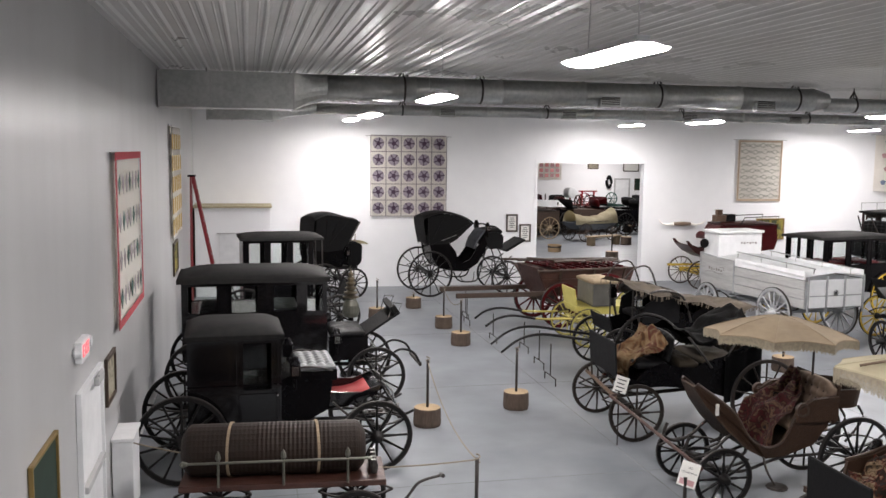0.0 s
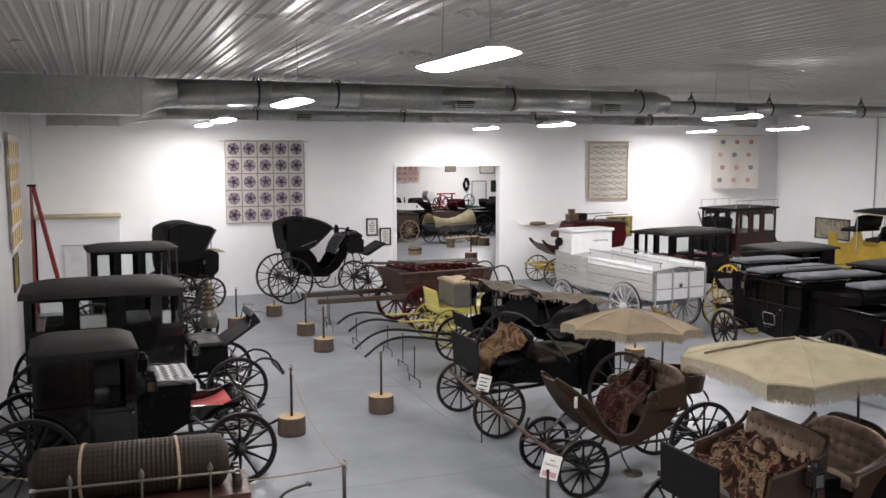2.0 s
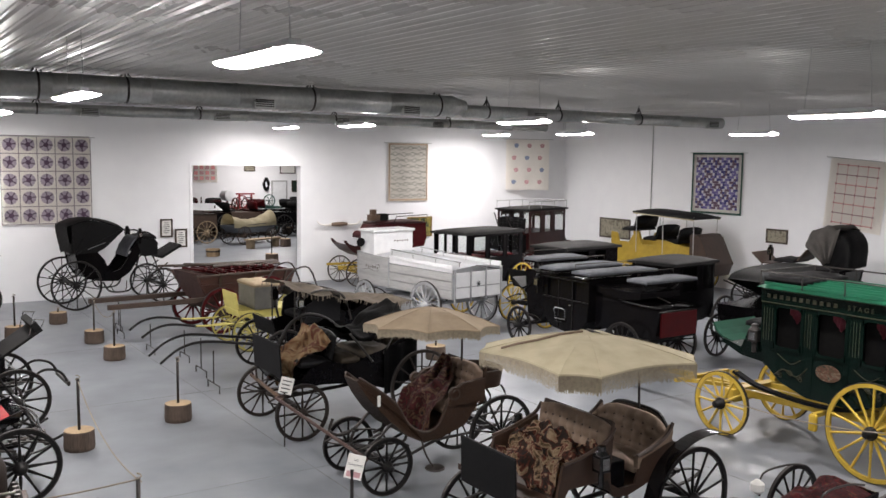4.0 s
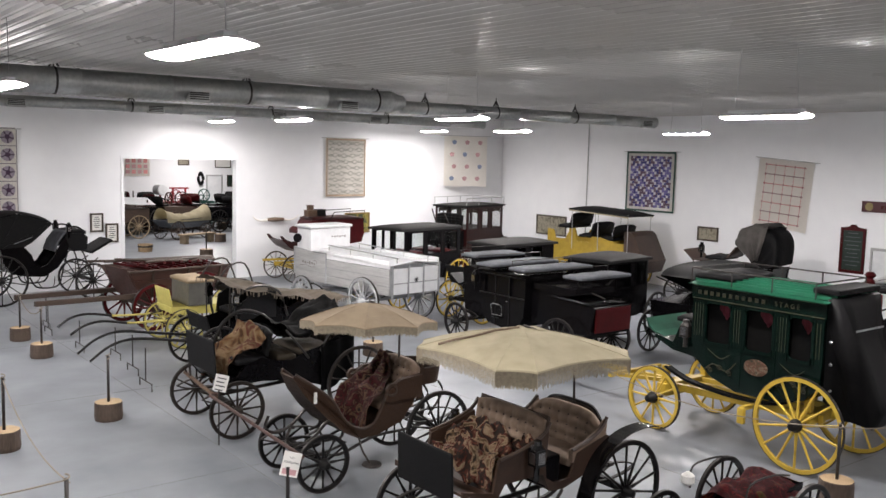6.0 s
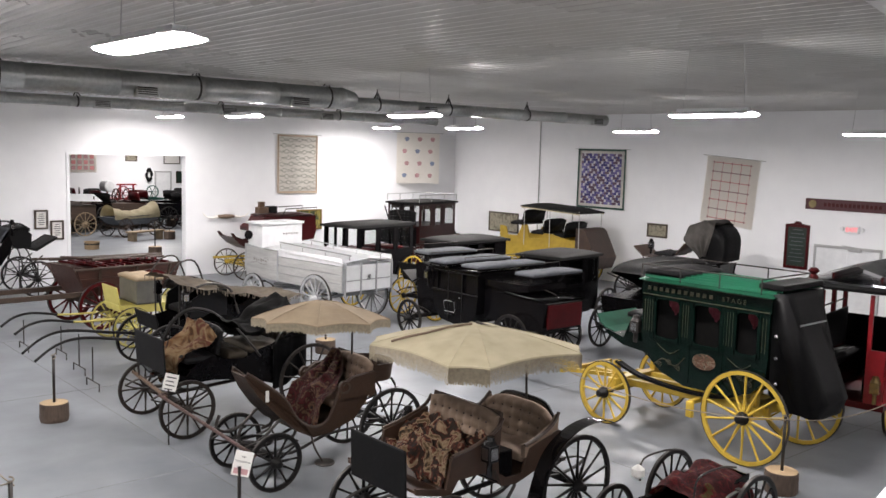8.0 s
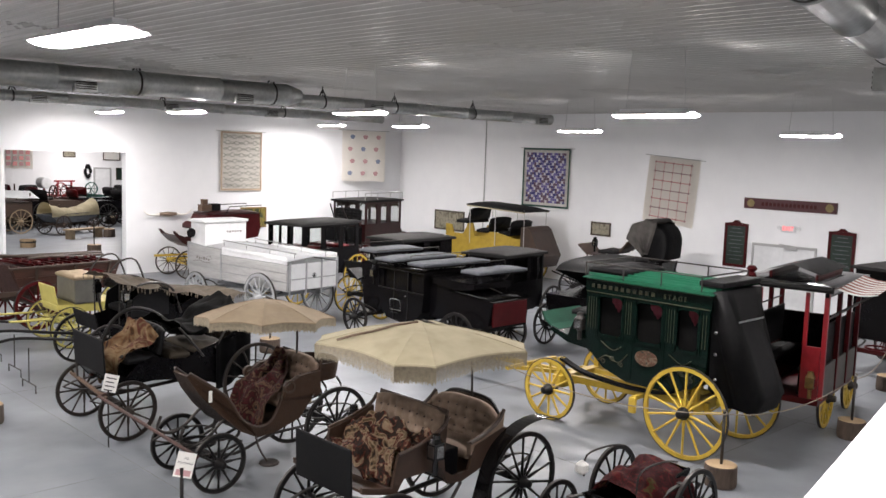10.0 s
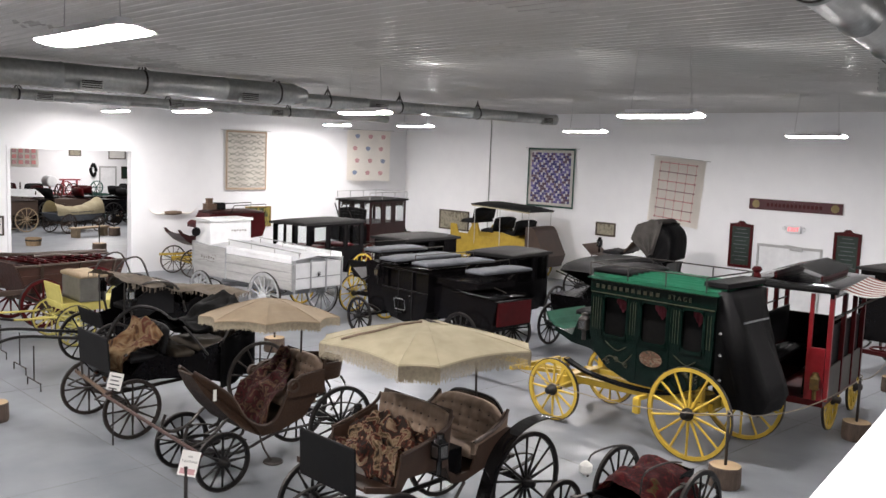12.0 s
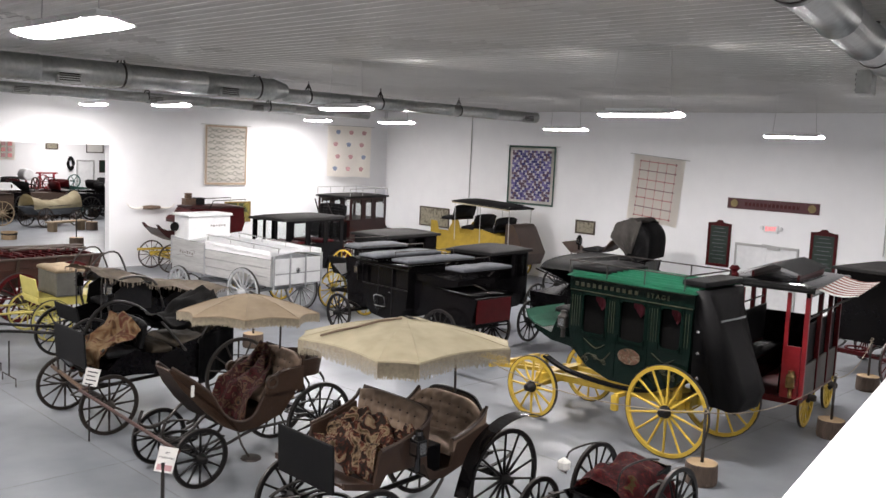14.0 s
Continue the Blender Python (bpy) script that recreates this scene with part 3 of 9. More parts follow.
def carriage_lamp(th, x, y, z, mat=None):
    bm = B()
    box(bm, x - 0.065, x + 0.065, y - 0.065, y + 0.065, z, z + 0.18, 0.012)
    lathe(bm, [(0.075, z + 0.18), (0.05, z + 0.22), (0.045, z + 0.26), (0.02, z + 0.27)], "Z", (x, y, 0), 10)
    lathe(bm, [(0.03, z - 0.16), (0.03, z - 0.02), (0.055, z)], "Z", (x, y, 0), 10)
    lp = part("lamp", bm, mat or BLACK, th)
    bm = B()
    box(bm, x + 0.064, x + 0.07, y - 0.045, y + 0.045, z + 0.03, z + 0.15)
    box(bm, x - 0.045, x + 0.045, y - 0.07 if y < 0 else y + 0.064, y - 0.064 if y < 0 else y + 0.07, z + 0.03, z + 0.15)
    part("lens", bm, STEEL, lp, "bevelled lamp glass")


def shafts(th, x0, length, gap, z, mat=None, rise=0.25, tip=0.0, rad=0.024):
    """A pair of curved shafts ahead of the front axle."""
    for s in (-1, 1):
        bm = B()
        pts = curve([(x0, s * gap / 2, z), (x0 + length * 0.3, s * gap / 2, z + rise * 0.35), (x0 + length * 0.6, s * gap * 0.48, z + rise), (x0 + length * 0.82, s * gap * 0.42, z + rise * 0.8), (x0 + length, s * gap * 0.36, z + tip)], 5)
        tube(bm, pts, rad, 8, [rad * (1.15 - 0.35 * i / len(pts)) for i in range(len(pts))])
        part("shaft", bm, mat or BLACKW, th, smooth=True)
    bm = B()
    bar(bm, (x0 + 0.12, -gap / 2, z), (x0 + 0.12, gap / 2, z), 0.05, 0.04)
    bar(bm, (x0 + 0.3, -gap * 0.36, z + 0.05), (x0 + 0.3, gap * 0.36, z + 0.05), 0.045, 0.035)
    part("crossbar", bm, mat or BLACKW, th)


def hood(th, pivot, pts, width, mat=None, rear=None, label="", bows=True):
    """A folding leather top: pts (x, z) run over it from the front edge to the foot of the back; pivot is where its bows meet."""
    w = width / 2
    line = [(p[0], p[2]) for p in curve([(x, 0, z) for x, z in pts], 4)]
    n = len(line) - 1
    px, pz = pivot

    def top(u, v):
        i = min(int(u * n), n - 1)
        a = u * n - i
        x, z = line[i][0] + a * (line[i + 1][0] - line[i][0]), line[i][1] + a * (line[i + 1][1] - line[i][1])
        y = (v - 0.5) * 2
        sag = 0.018 * math.sin(u * math.pi * 6) * (1 - y * y)
        shoulder = 0.07 * abs(y) ** 5
        return (x + (px - x) * shoulder, y * w, z - sag + (pz - z) * shoulder)
    bm = B()
    sheet(bm, top, n, 10, 0.012)

    def side(s):
        def f(u, v):
            x, y, z = top(u, 1.0 if s > 0 else 0.0)
            k = v * 0.93
            dent = 0.02 * math.sin(u * math.pi * 5) * math.sin(v * math.pi)
            return (x + (px - x) * k, s * (w - 0.0 - abs(dent)), z + (pz - z) * k)
        return f
    for s in (-1, 1):
        sheet(bm, side(s), n, 4, 0.01)
    part("hood", bm, mat or LEATHER, th, label, smooth=True)
    if bows:
        for q in (pts[0], pts[len(pts) // 2]):
            for s in (-1, 1):
                bm = B()
                bar(bm, (px, s * (w + 0.015), pz), (q[0], s * (w + 0.015), q[1] - 0.05), 0.012, 0.03)
                part("bow", bm, IRON, th)


def roof(th, x0, x1, w, z, mat=None, crown=0.09, lip=0.05, name="roof", label=""):
    """A crowned, rounded carriage roof."""
    def f(u, v):
        a, b = 2 * u - 1, 2 * v - 1
        k = (1 - abs(a) ** 6) * (1 - abs(b) ** 4)
        return ((x0 + x1) / 2 + a * (x1 - x0) / 2, b * w / 2, z + crown * k)
    bm = B()
    sheet(bm, f, 22, 16)
    rim = [e for e in bm.edges if e.is_boundary]
    r = bmesh.ops.extrude_edge_only(bm, edges=rim)
    vs = [q for q in r["geom"] if isinstance(q, bmesh.types.BMVert)]
    bmesh.ops.translate(bm, vec=(0, 0, -lip), verts=vs)
    low = [e for e in bm.edges if e.is_boundary]
    bmesh.ops.contextual_create(bm, geom=low)
    ob = part(name, bm, mat or ROOFBLACK, th, label, smooth=False)
    for p in ob.data.polygons:
        p.use_smooth = p.normal.z > 0.6
    return ob


def closed_body(th, x0, x1, w, z0, zs, zt, mat, windows, ends=(True, True), sides=True, belly=0.0):
    """A closed carriage body: a solid lower box, posts, headers, and glazed openings. windows: (from, to) along x."""
    h = w / 2
    bm = B()
    poly = [(x0, zs), (x0, z0 + belly), (x0 + 0.25 * (x1 - x0), z0), (x1 - 0.25 * (x1 - x0), z0), (x1, z0 + belly), (x1, zs)]
    prism(bm, poly, -h, h)
    part("lower_body", bm, mat, th)
    edges = sorted([x0] + [e for q in windows for e in q] + [x1])
    for s in (-1, 1):
        y0, y1 = (h - 0.035, h) if s > 0 else (-h, -h + 0.035)
        for a, b in zip(edges[::2], edges[1::2]):
            if b - a > 0.005:
                bm = B()
                box(bm, a, b, y0, y1, zs, zt - 0.08)
                part("pillar", bm, mat, th)
        bm = B()
        box(bm, x0, x1, y0, y1, zt - 0.08, zt + 0.002)
        part("header_rail", bm, mat, th)
    for x, on in ((x0, ends[0]), (x1, ends[1])):
        if on:
            a, b = (x, x + 0.035) if x == x0 else (x - 0.035, x)
            bm = B()
            box(bm, a, b, -h + 0.036, h - 0.036, zs, zt)
            part("end_panel", bm, mat, th)
    for a, b in windows:
        for s in (-1, 1):
            bm = B()
            y = s * (h - 0.02)
            box(bm, a, b, y - 0.003, y + 0.003, zs, zt - 0.08)
            p = part("window", bm, GLASS, th)
            p.visible_shadow = False
            bm = B()
            y0, y1 = (h - 0.01, h + 0.012) if s > 0 else (-h - 0.012, -h + 0.01)
            for q in ((a - 0.02, a + 0.015, zs - 0.02, zt - 0.06), (b - 0.015, b + 0.02, zs - 0.02, zt - 0.06)):
                box(bm, q[0], q[1], y0, y1, q[2], q[3])
            box(bm, a - 0.02, b + 0.02, y0, y1, zs - 0.025, zs + 0.01)
            part("frame", bm, mat, p)


def blanket(th, f, mat, nu=14, nv=14, label="", name="blanket"):
    bm = B()

    def g(u, v):
        x, y, z = f(u, v)
        k = (noise.noise((x * 5, y * 5, z * 5)) * 0.07 + noise.noise((x * 11, y * 11, z * 9 + 4)) * 0.035) * min(1, 0.15 + 4 * u)
        return (x + k, y + 0.6 * k, z + abs(k))
    sheet(bm, g, nu, nv, 0.015)
    return part(name, bm, mat, th, label, smooth=True)


def parasol(th, x, y, z, radius, rise, mat, fringe, tilt=(0, 0), n=8, spin=0.0, scal=0.095, sagz=0.0, pole=(), cut=0.0):
    """A fringed sunshade on a pole: n panels between ribs, edges drawn in by scal and hanging by sagz; cut takes the corners off."""
    m = pose(x, y, z, tilt[0], tilt[1], spin)
    rows, tips = 8, []
    for k in range(n):
        a = k * math.tau / n
        p = Vector((math.cos(a), math.sin(a), 0)) * radius
        if cut:
            for q in (-1, 1):
                b = (k + q) * math.tau / n
                tips.append(p.lerp(Vector((math.cos(b), math.sin(b), 0)) * radius, cut))
        else:
            tips.append(p)
    edge = []
    for i, p in enumerate(tips):
        q = tips[(i + 1) % len(tips)]
        long = (q - p).length / radius
        for k in range(8):
            w = math.sin(math.pi * k / 8) * (1 if long > 0.4 else 0.3)
            e = p.lerp(q, k / 8) * (1 - scal * w)
            edge.append((e, w))
    num = len(edge)
    bm = B()
    rings = []
    for i in range(rows + 1):
        r = max(0.03, i / rows)
        ring = []
        for e, w in edge:
            zz = rise * (1 - r ** 1.6) - (sagz + 0.03 * math.sin(math.pi * r)) * w * r ** 2 + 0.014 * noise.noise((e.x * r * 4, e.y * r * 4, x)) * min(1, 4 * (1 - r))
            ring.append(bm.verts.new((e.x * r, e.y * r, zz)))
        rings.append(ring)
    for a, b in zip(rings, rings[1:]):
        for k in range(num):
            bm.faces.new((a[k], a[(k + 1) % num], b[(k + 1) % num], b[k]))
    bm.faces.new(rings[0])
    low = [bm.verts.new((v.co.x * 1.01, v.co.y * 1.01, v.co.z - fringe * 0.2)) for v in rings[-1]]
    for k in range(num):
        bm.faces.new((rings[-1][k], low[k], low[(k + 1) % num], rings[-1][(k + 1) % num]))
    can = part("canopy", bm, mat, th, m=m)
    # hanging threads
    bm = B()
    cnt = 900
    ends = [Vector((e.x, e.y, -sagz * w)) * 1.01 for e, w in edge]
    for i in range(cnt):
        t = i / cnt * num
        k = int(t)
        pa, pb = ends[k], ends[(k + 1) % num]
        p = pa.lerp(pb, t - k)
        z0, z1 = p.z - fringe * 0.1, p.z - fringe * random.uniform(0.85, 1.12)
        d = (pb - pa).normalized() * 0.006
        q = [bm.verts.new((p.x - d.x, p.y - d.y, z0)), bm.verts.new((p.x + d.x, p.y + d.y, z0)), bm.verts.new((p.x + d.x * 0.6, p.y + d.y * 0.6, z1)), bm.verts.new((p.x - d.x * 0.6, p.y - d.y * 0.6, z1))]
        bm.faces.new(q)
    part("fringe", bm, FRINGE, can)["kind"] = "stuff"
    for tip in tips:
        bm = B()
        pts = [(tip.x * r, tip.y * r, rise * (1 - r ** 1.6) - 0.012) for r in (0.05, 0.3, 0.55, 0.8, 1.0)]
        tube(bm, pts, 0.006, 5)
        part("rib", bm, IRON, can)
        bm = B()
        tube(bm, [(p[0], p[1], p[2] + 0.014) for p in pts], 0.004, 4)
        part("seam", bm, mat, can)
    bm = B()
    top = m @ Vector((0, 0, rise + 0.03))
    tube(bm, [tuple(top)] + curve(pole, 4), 0.014, 8)
    part("pole", bm, IRON, th)


# ---- log posts with rope ----
def log_post(x, y, dia=0.42, h=0.28, post=0.72, lean=(0, 0), label="sawn log holding an upright iron barrier post"):
    th = thing("log_post", label, "barrier post", "barrier posts on logs", at=(x, y, 0), turn=random.uniform(0, 360))
    bm = B()
    seg = 26
    rows = [(0.97, 0.0), (1.02, 0.05), (1.0, h * 0.5), (0.98, h - 0.015), (0.95, h)]
    rings = []
    for r, z in rows:
        rings.append([bm.verts.new(((dia / 2) * r * (1 + 0.05 * noise.noise((math.cos(k * math.tau / seg) * 2 + x, math.sin(k * math.tau / seg) * 2 + y, z * 0.5))) * math.cos(k * math.tau / seg),
                                    (dia / 2) * r * (1 + 0.05 * noise.noise((math.cos(k * math.tau / seg) * 2 + x, math.sin(k * math.tau / seg) * 2 + y, z * 0.5))) * math.sin(k * math.tau / seg), z)) for k in range(seg)])
    for a, b in zip(rings, rings[1:]):
        for k in range(seg):
            bm.faces.new((a[k], a[(k + 1) % seg], b[(k + 1) % seg], b[k]))
    f = bm.faces.new(rings[-1])
    f.material_index = 1
    bm.faces.new(rings[0])
    part("log", bm, [BARK, LOGTOP], th)
    bm = B()
    tube(bm, [(0, 0, h), (lean[0], lean[1], h + post)], 0.021, 10)
    part("post", bm, IRON, th, smooth=True)
    bm = B()
    tube(bm, curve([(lean[0] + 0.03 * math.cos(a), lean[1] + 0.03 * math.sin(a), h + post - 0.05 + 0.012 * k) for k, a in enumerate(np.arange(0, 9, 1.2))], 2), 0.008, 6)
    part("rope_knot", bm, ROPE, th)
    return th


def rope(p, q, sag=0.18, r=0.008, label="thin sagging rope strung between the barrier posts"):
    bm = B()
    n = 14
    tube(bm, [tuple(Vector(p).lerp(Vector(q), i / n) - Vector((0, 0, 4 * sag * (i / n) * (1 - i / n)))) for i in range(n + 1)], r, 6)
    ob = solid("barrier_rope", bm, ROPE, label, "rope", smooth=True, group="barrier ropes")
    return ob


# ---- the carriages ----
def turnout(name, label, category, x, y, heading, group=""):
    return thing(name, label, category, group, at=(x, y, 0), turn=heading)


TUFTED = material("grey_tufted_leather", (0.17, 0.175, 0.18), 0.35, second=(0.11, 0.115, 0.12))
RUG = patterned("red_brown_carriage_rug", [(0.012, 0.003, 0.003), (0.075, 0.006, 0.008), (0.025, 0.004, 0.004), (0.15, 0.08, 0.045), (0.010, 0.005, 0.005)], 8)
RUG2 = patterned("patterned_tapestry_rug", [(0.04, 0.014, 0.009), (0.17, 0.085, 0.035), (0.30, 0.21, 0.115), (0.12, 0.03, 0.018), (0.21, 0.155, 0.085)], 3.6)
RUG4 = patterned("cream_rust_rug", [(0.012, 0.007, 0.005), (0.035, 0.016, 0.009), (0.012, 0.008, 0.006), (0.12, 0.026, 0.012), (0.34, 0.25, 0.16), (0.16, 0.10, 0.05), (0.02, 0.011, 0.007)], 8.5, distortion=1.0)
REDWOOD = material("worn_red_brown_boards", (0.07, 0.026, 0.018), 0.5, second=(0.035, 0.016, 0.012), grain=5, stretch=(2, 10, 10), bump=0.25, bump_scale=18)
DULLGILT = material("worn_gilt_lining", (0.06, 0.05, 0.025), 0.45, 0.2, second=(0.02, 0.024, 0.014), grain=16)
DARKMAROON = material("dark_maroon_coach_paint", (0.034, 0.006, 0.006), 0.35, second=(0.02, 0.004, 0.004), grain=8, spec=0.3)
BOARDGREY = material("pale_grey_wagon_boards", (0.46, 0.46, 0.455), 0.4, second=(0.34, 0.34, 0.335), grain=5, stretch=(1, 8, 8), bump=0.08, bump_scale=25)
FOOTGREEN = material("green_footboard_paint", (0.012, 0.085, 0.05), 0.75, second=(0.009, 0.06, 0.035), grain=6)
CURTAIN = material("dusty_red_curtain", (0.11, 0.008, 0.018), 0.85, second=(0.2, 0.04, 0.06), grain=9)
DULLBLACK = material("dull_cracked_leather", (0.004, 0.004, 0.0045), 0.8, second=(0.008, 0.0075, 0.007), grain=14, bump=0.4, bump_scale=50, spec=0.06)
OLIVE = material("worn_olive_cloth", (0.034, 0.024, 0.012), 0.85, second=(0.014, 0.009, 0.006), grain=7, bump=0.3, bump_scale=40)
OLIVEGREY = material("dull_olive_grey_paint", (0.07, 0.066, 0.055), 0.5, second=(0.045, 0.042, 0.036), grain=8)
STRIPE = material("dull_red_stripe", (0.36, 0.12, 0.10), 0.8)
RUG3 = patterned("dark_red_plaid_rug", [(0.015, 0.002, 0.003), (0.09, 0.004, 0.007), (0.03, 0.003, 0.004), (0.14, 0.007, 0.011), (0.11, 0.08, 0.025)], 8)


def brougham():
    """The black closed coupe nearest the side wall."""
    th = turnout("coupe_carriage", "glossy black closed coupe with a domed roof and tufted driver's seat", "carriage", 0.34, 11.95, 2, "black carriages along the wall")
    running_gear(th, -1.2, 1.25, 1.35, 1.15, 0.95, BLACKW, heavy=1.15)
    closed_body(th, -1.13, 0.03, 1.13, 0.55, 1.14, 1.83, LACQUER, [(-0.46, -0.08)], belly=0.12)
    bm = B()
    box(bm, -1.05, -0.5, -0.5, 0.5, 1.142, 1.8)
    part("inner_lining", bm, LEATHER, th)
    for s in (-1, 1):                       # door with a raised frame round its window and lower panel
        for q in ((-0.53, -0.5, 0.66, 1.82), (-0.03, 0.0, 0.72, 1.82), (-0.5, -0.03, 1.78, 1.82), (-0.5, -0.03, 1.06, 1.1)):
            bm = B()
            box(bm, q[0], q[1], s * 0.572 - 0.01, s * 0.572 + 0.01, q[2], q[3], 0.004)
            part("door_moulding", bm, LACQUER, th)
    roof(th, -1.16, 0.07, 1.18, 1.86, ROOFBLACK, 0.13, 0.06)
    bm = B()
    prism(bm, [(0.03, 0.7), (0.3, 0.62), (0.66, 0.8), (0.72, 1.28), (0.2, 1.3), (0.03, 1.2)], -0.4, 0.4)
    part("driver_box", bm, BLACK, th)
    bm = B()
    strip(bm, [(0.64, 0.8), (0.9, 0.82), (1.15, 0.9), (1.38, 1.04)], -0.4, 0.4, 0.03)
    part("footwell", bm, BLACK, th)
    bm = B()
    strip(bm, [(0.76, 0.85), (0.95, 0.862), (1.1, 0.895), (1.25, 0.965)], -0.36, 0.36, 0.04)
    part("foot_mat", bm, REDCUSH, th, "bright red padded foot mat", smooth=True)
    for q in (-1, 1):
        bm = B()
        prism(bm, [(0.66, 0.84), (0.95, 0.84), (1.3, 0.96), (1.36, 1.1), (1.1, 1.0), (0.7, 1.02)], q * 0.39 - 0.012, q * 0.39 + 0.012)
        part("footwell_side", bm, LACQUER, th)
    cushion(th, 0.26, 0.74, -0.46, 0.44, 1.34, 1.43, TUFTED, "driver_seat", "grey buttoned driver's seat", tufts=(4, 7))
    btn = B()
    lathe(btn, [(0.012, -0.006), (0.014, 0.0), (0.006, 0.006)], "Z", seg=8)
    btn_me = mesh_of("button", btn, LEATHER)
    for i in range(1, 4):
        for j in range(1, 7):
            place("button", btn_me, th, pose(0.26 + 0.12 * i, -0.46 + 0.9 * j / 7, 1.393))
    bm = B()
    box(bm, 0.24, 0.76, -0.47, 0.45, 1.2, 1.345, 0.012)
    part("seat_frame", bm, BLACK, th)
    for s in (-1, 1):
        bm = B()
        tube(bm, curve([(0.24, s * 0.47, 1.34), (0.3, s * 0.5, 1.4), (0.5, s * 0.5, 1.39), (0.7, s * 0.48, 1.33)], 4), 0.012, 6)
        part("seat_iron", bm, IRON, th)
    for s in (-1, 1):
        carriage_lamp(th, 0.2, s * 0.6, 1.3, BLACK)
    for z in (1.21, 1.8):
        bm = B()
        box(bm, -1.14, 0.04, -0.577, -0.566, z, z + 0.015)
        part("moulding", bm, BLACK, th)
    bm = B()
    lathe(bm, [(0.012, -0.62), (0.022, -0.6), (0.012, -0.57)], "Y", (-0.02, 0, 1.08), 8)
    part("door_handle", bm, STEEL, th)
    bm = B()
    bar(bm, (1.62, -0.35, 0.62), (1.62, 0.35, 0.62), 0.05, 0.05)
    tube(bm, [(1.25, 0, 0.6), (1.65, 0, 0.62)], 0.03, 8)
    part("splinter_bar", bm, IRON, th)
    for s in (-1, 1):
        bm = B()
        tube(bm, curve([(1.36, s * 0.34, 1.12), (1.5, s * 0.36, 1.0), (1.56, s * 0.34, 0.8), (1.72, s * 0.33, 0.58)], 4), 0.013, 8)
        lathe(bm, [(0.03, 0.52), (0.035, 0.55), (0.025, 0.6)], "Z", (1.72, s * 0.33, 0), 10)
        part("shaft_iron", bm, STEEL, th, "polished shaft iron")
    for s in (-1, 1):
        bm = B()
        tube(bm, curve([(1.2, s * 0.3, 0.95), (1.4, s * 0.42, 0.78), (1.62, s * 0.4, 0.66), (1.8, s * 0.42, 0.72)], 4), 0.018, 8)
        part("fore_iron", bm, BLACKW, th)
        bm = B()
        tube(bm, curve([(0.7, s * 0.44, 0.9), (0.95, s * 0.5, 0.7), (1.25, s * 0.46, 0.62)], 4), 0.016, 8)
        part("stay_iron", bm, IRON, th)
    bm = B()
    tube(bm, curve([(1.3, -0.3, 0.82), (1.36, -0.32, 0.95), (1.36, -0.32, 1.25), (1.3, -0.34, 1.38)], 4), 0.012, 6)
    part("rein_rail", bm, IRON, th)
    return th


def hearse():
    th = turnout("black_coach", "long black closed coach with a flat domed roof and glazed sides", "carriage", 0.42, 15.05, 1, "black carriages along the wall")
    running_gear(th, -1.15, 1.6, 1.4, 1.2, 0.98, BLACKW, heavy=1.1)
    closed_body(th, -1.47, 0.8, 1.3, 0.65, 1.6, 2.11, LACQUER, [(-1.38, -0.92), (-0.72, -0.29), (-0.06, 0.33), (0.47, 0.74)], belly=0.2)
    for x in (-0.95, 0.1):
        cushion(th, x - 0.25, x + 0.25, -0.55, 0.55, 1.602, 1.66, LEATHER, "inner_seat")
    roof(th, -1.54, 0.85, 1.38, 2.15, ROOFBLACK, 0.13, 0.07)
    bm = B()
    prism(bm, [(0.85, 0.7), (1.5, 0.75), (1.5, 1.12), (0.85, 1.12)], -0.45, 0.45)
    part("driver_box", bm, BLACK, th)
    cushion(th, 0.9, 1.45, -0.48, 0.48, 1.12, 1.24, LEATHER, "driver_seat")
    bm = B()
    box(bm, 0, 0.72, -0.42, 0.42, -0.02, 0.02, 0.01)
    box(bm, 0.62, 0.72, -0.42, 0.42, 0.02, 0.16, 0.01)
    part("footboard", bm, LEATHER, th, "black ribbed footboard", m=pose(1.44, 0, 1.1, 0, -33, 0))
    for s in (-1, 1):
        bm = B()
        tube(bm, [(2.02, s * 0.4, 1.5), (2.08, s * 0.4, 1.64), (1.92, s * 0.4, 1.66), (1.86, s * 0.4, 1.42)], 0.012, 6)
        part("rail", bm, STEEL, th)
        bm = B()
        tube(bm, curve([(1.5, s * 0.36, 0.8), (1.8, s * 0.4, 0.72), (2.05, s * 0.38, 0.85), (2.3, s * 0.36, 0.78), (2.42, s * 0.36, 0.55)], 4), 0.02, 8)
        part("fore_iron", bm, BLACKW, th)
        bm = B()
        tube(bm, curve([(1.55, s * 0.4, 1.0), (1.72, s * 0.44, 0.8), (1.6, s * 0.4, 0.6)], 4), 0.018, 8)
        part("stay_iron", bm, STEEL, th)
    bm = B()
    bar(bm, (2.4, -0.42, 0.6), (2.4, 0.42, 0.6), 0.05, 0.05)
    part("splinter_bar", bm, IRON, th)
    for s in (-1, 1):
        carriage_lamp(th, 0.95, s * 0.72, 1.05)
    return th


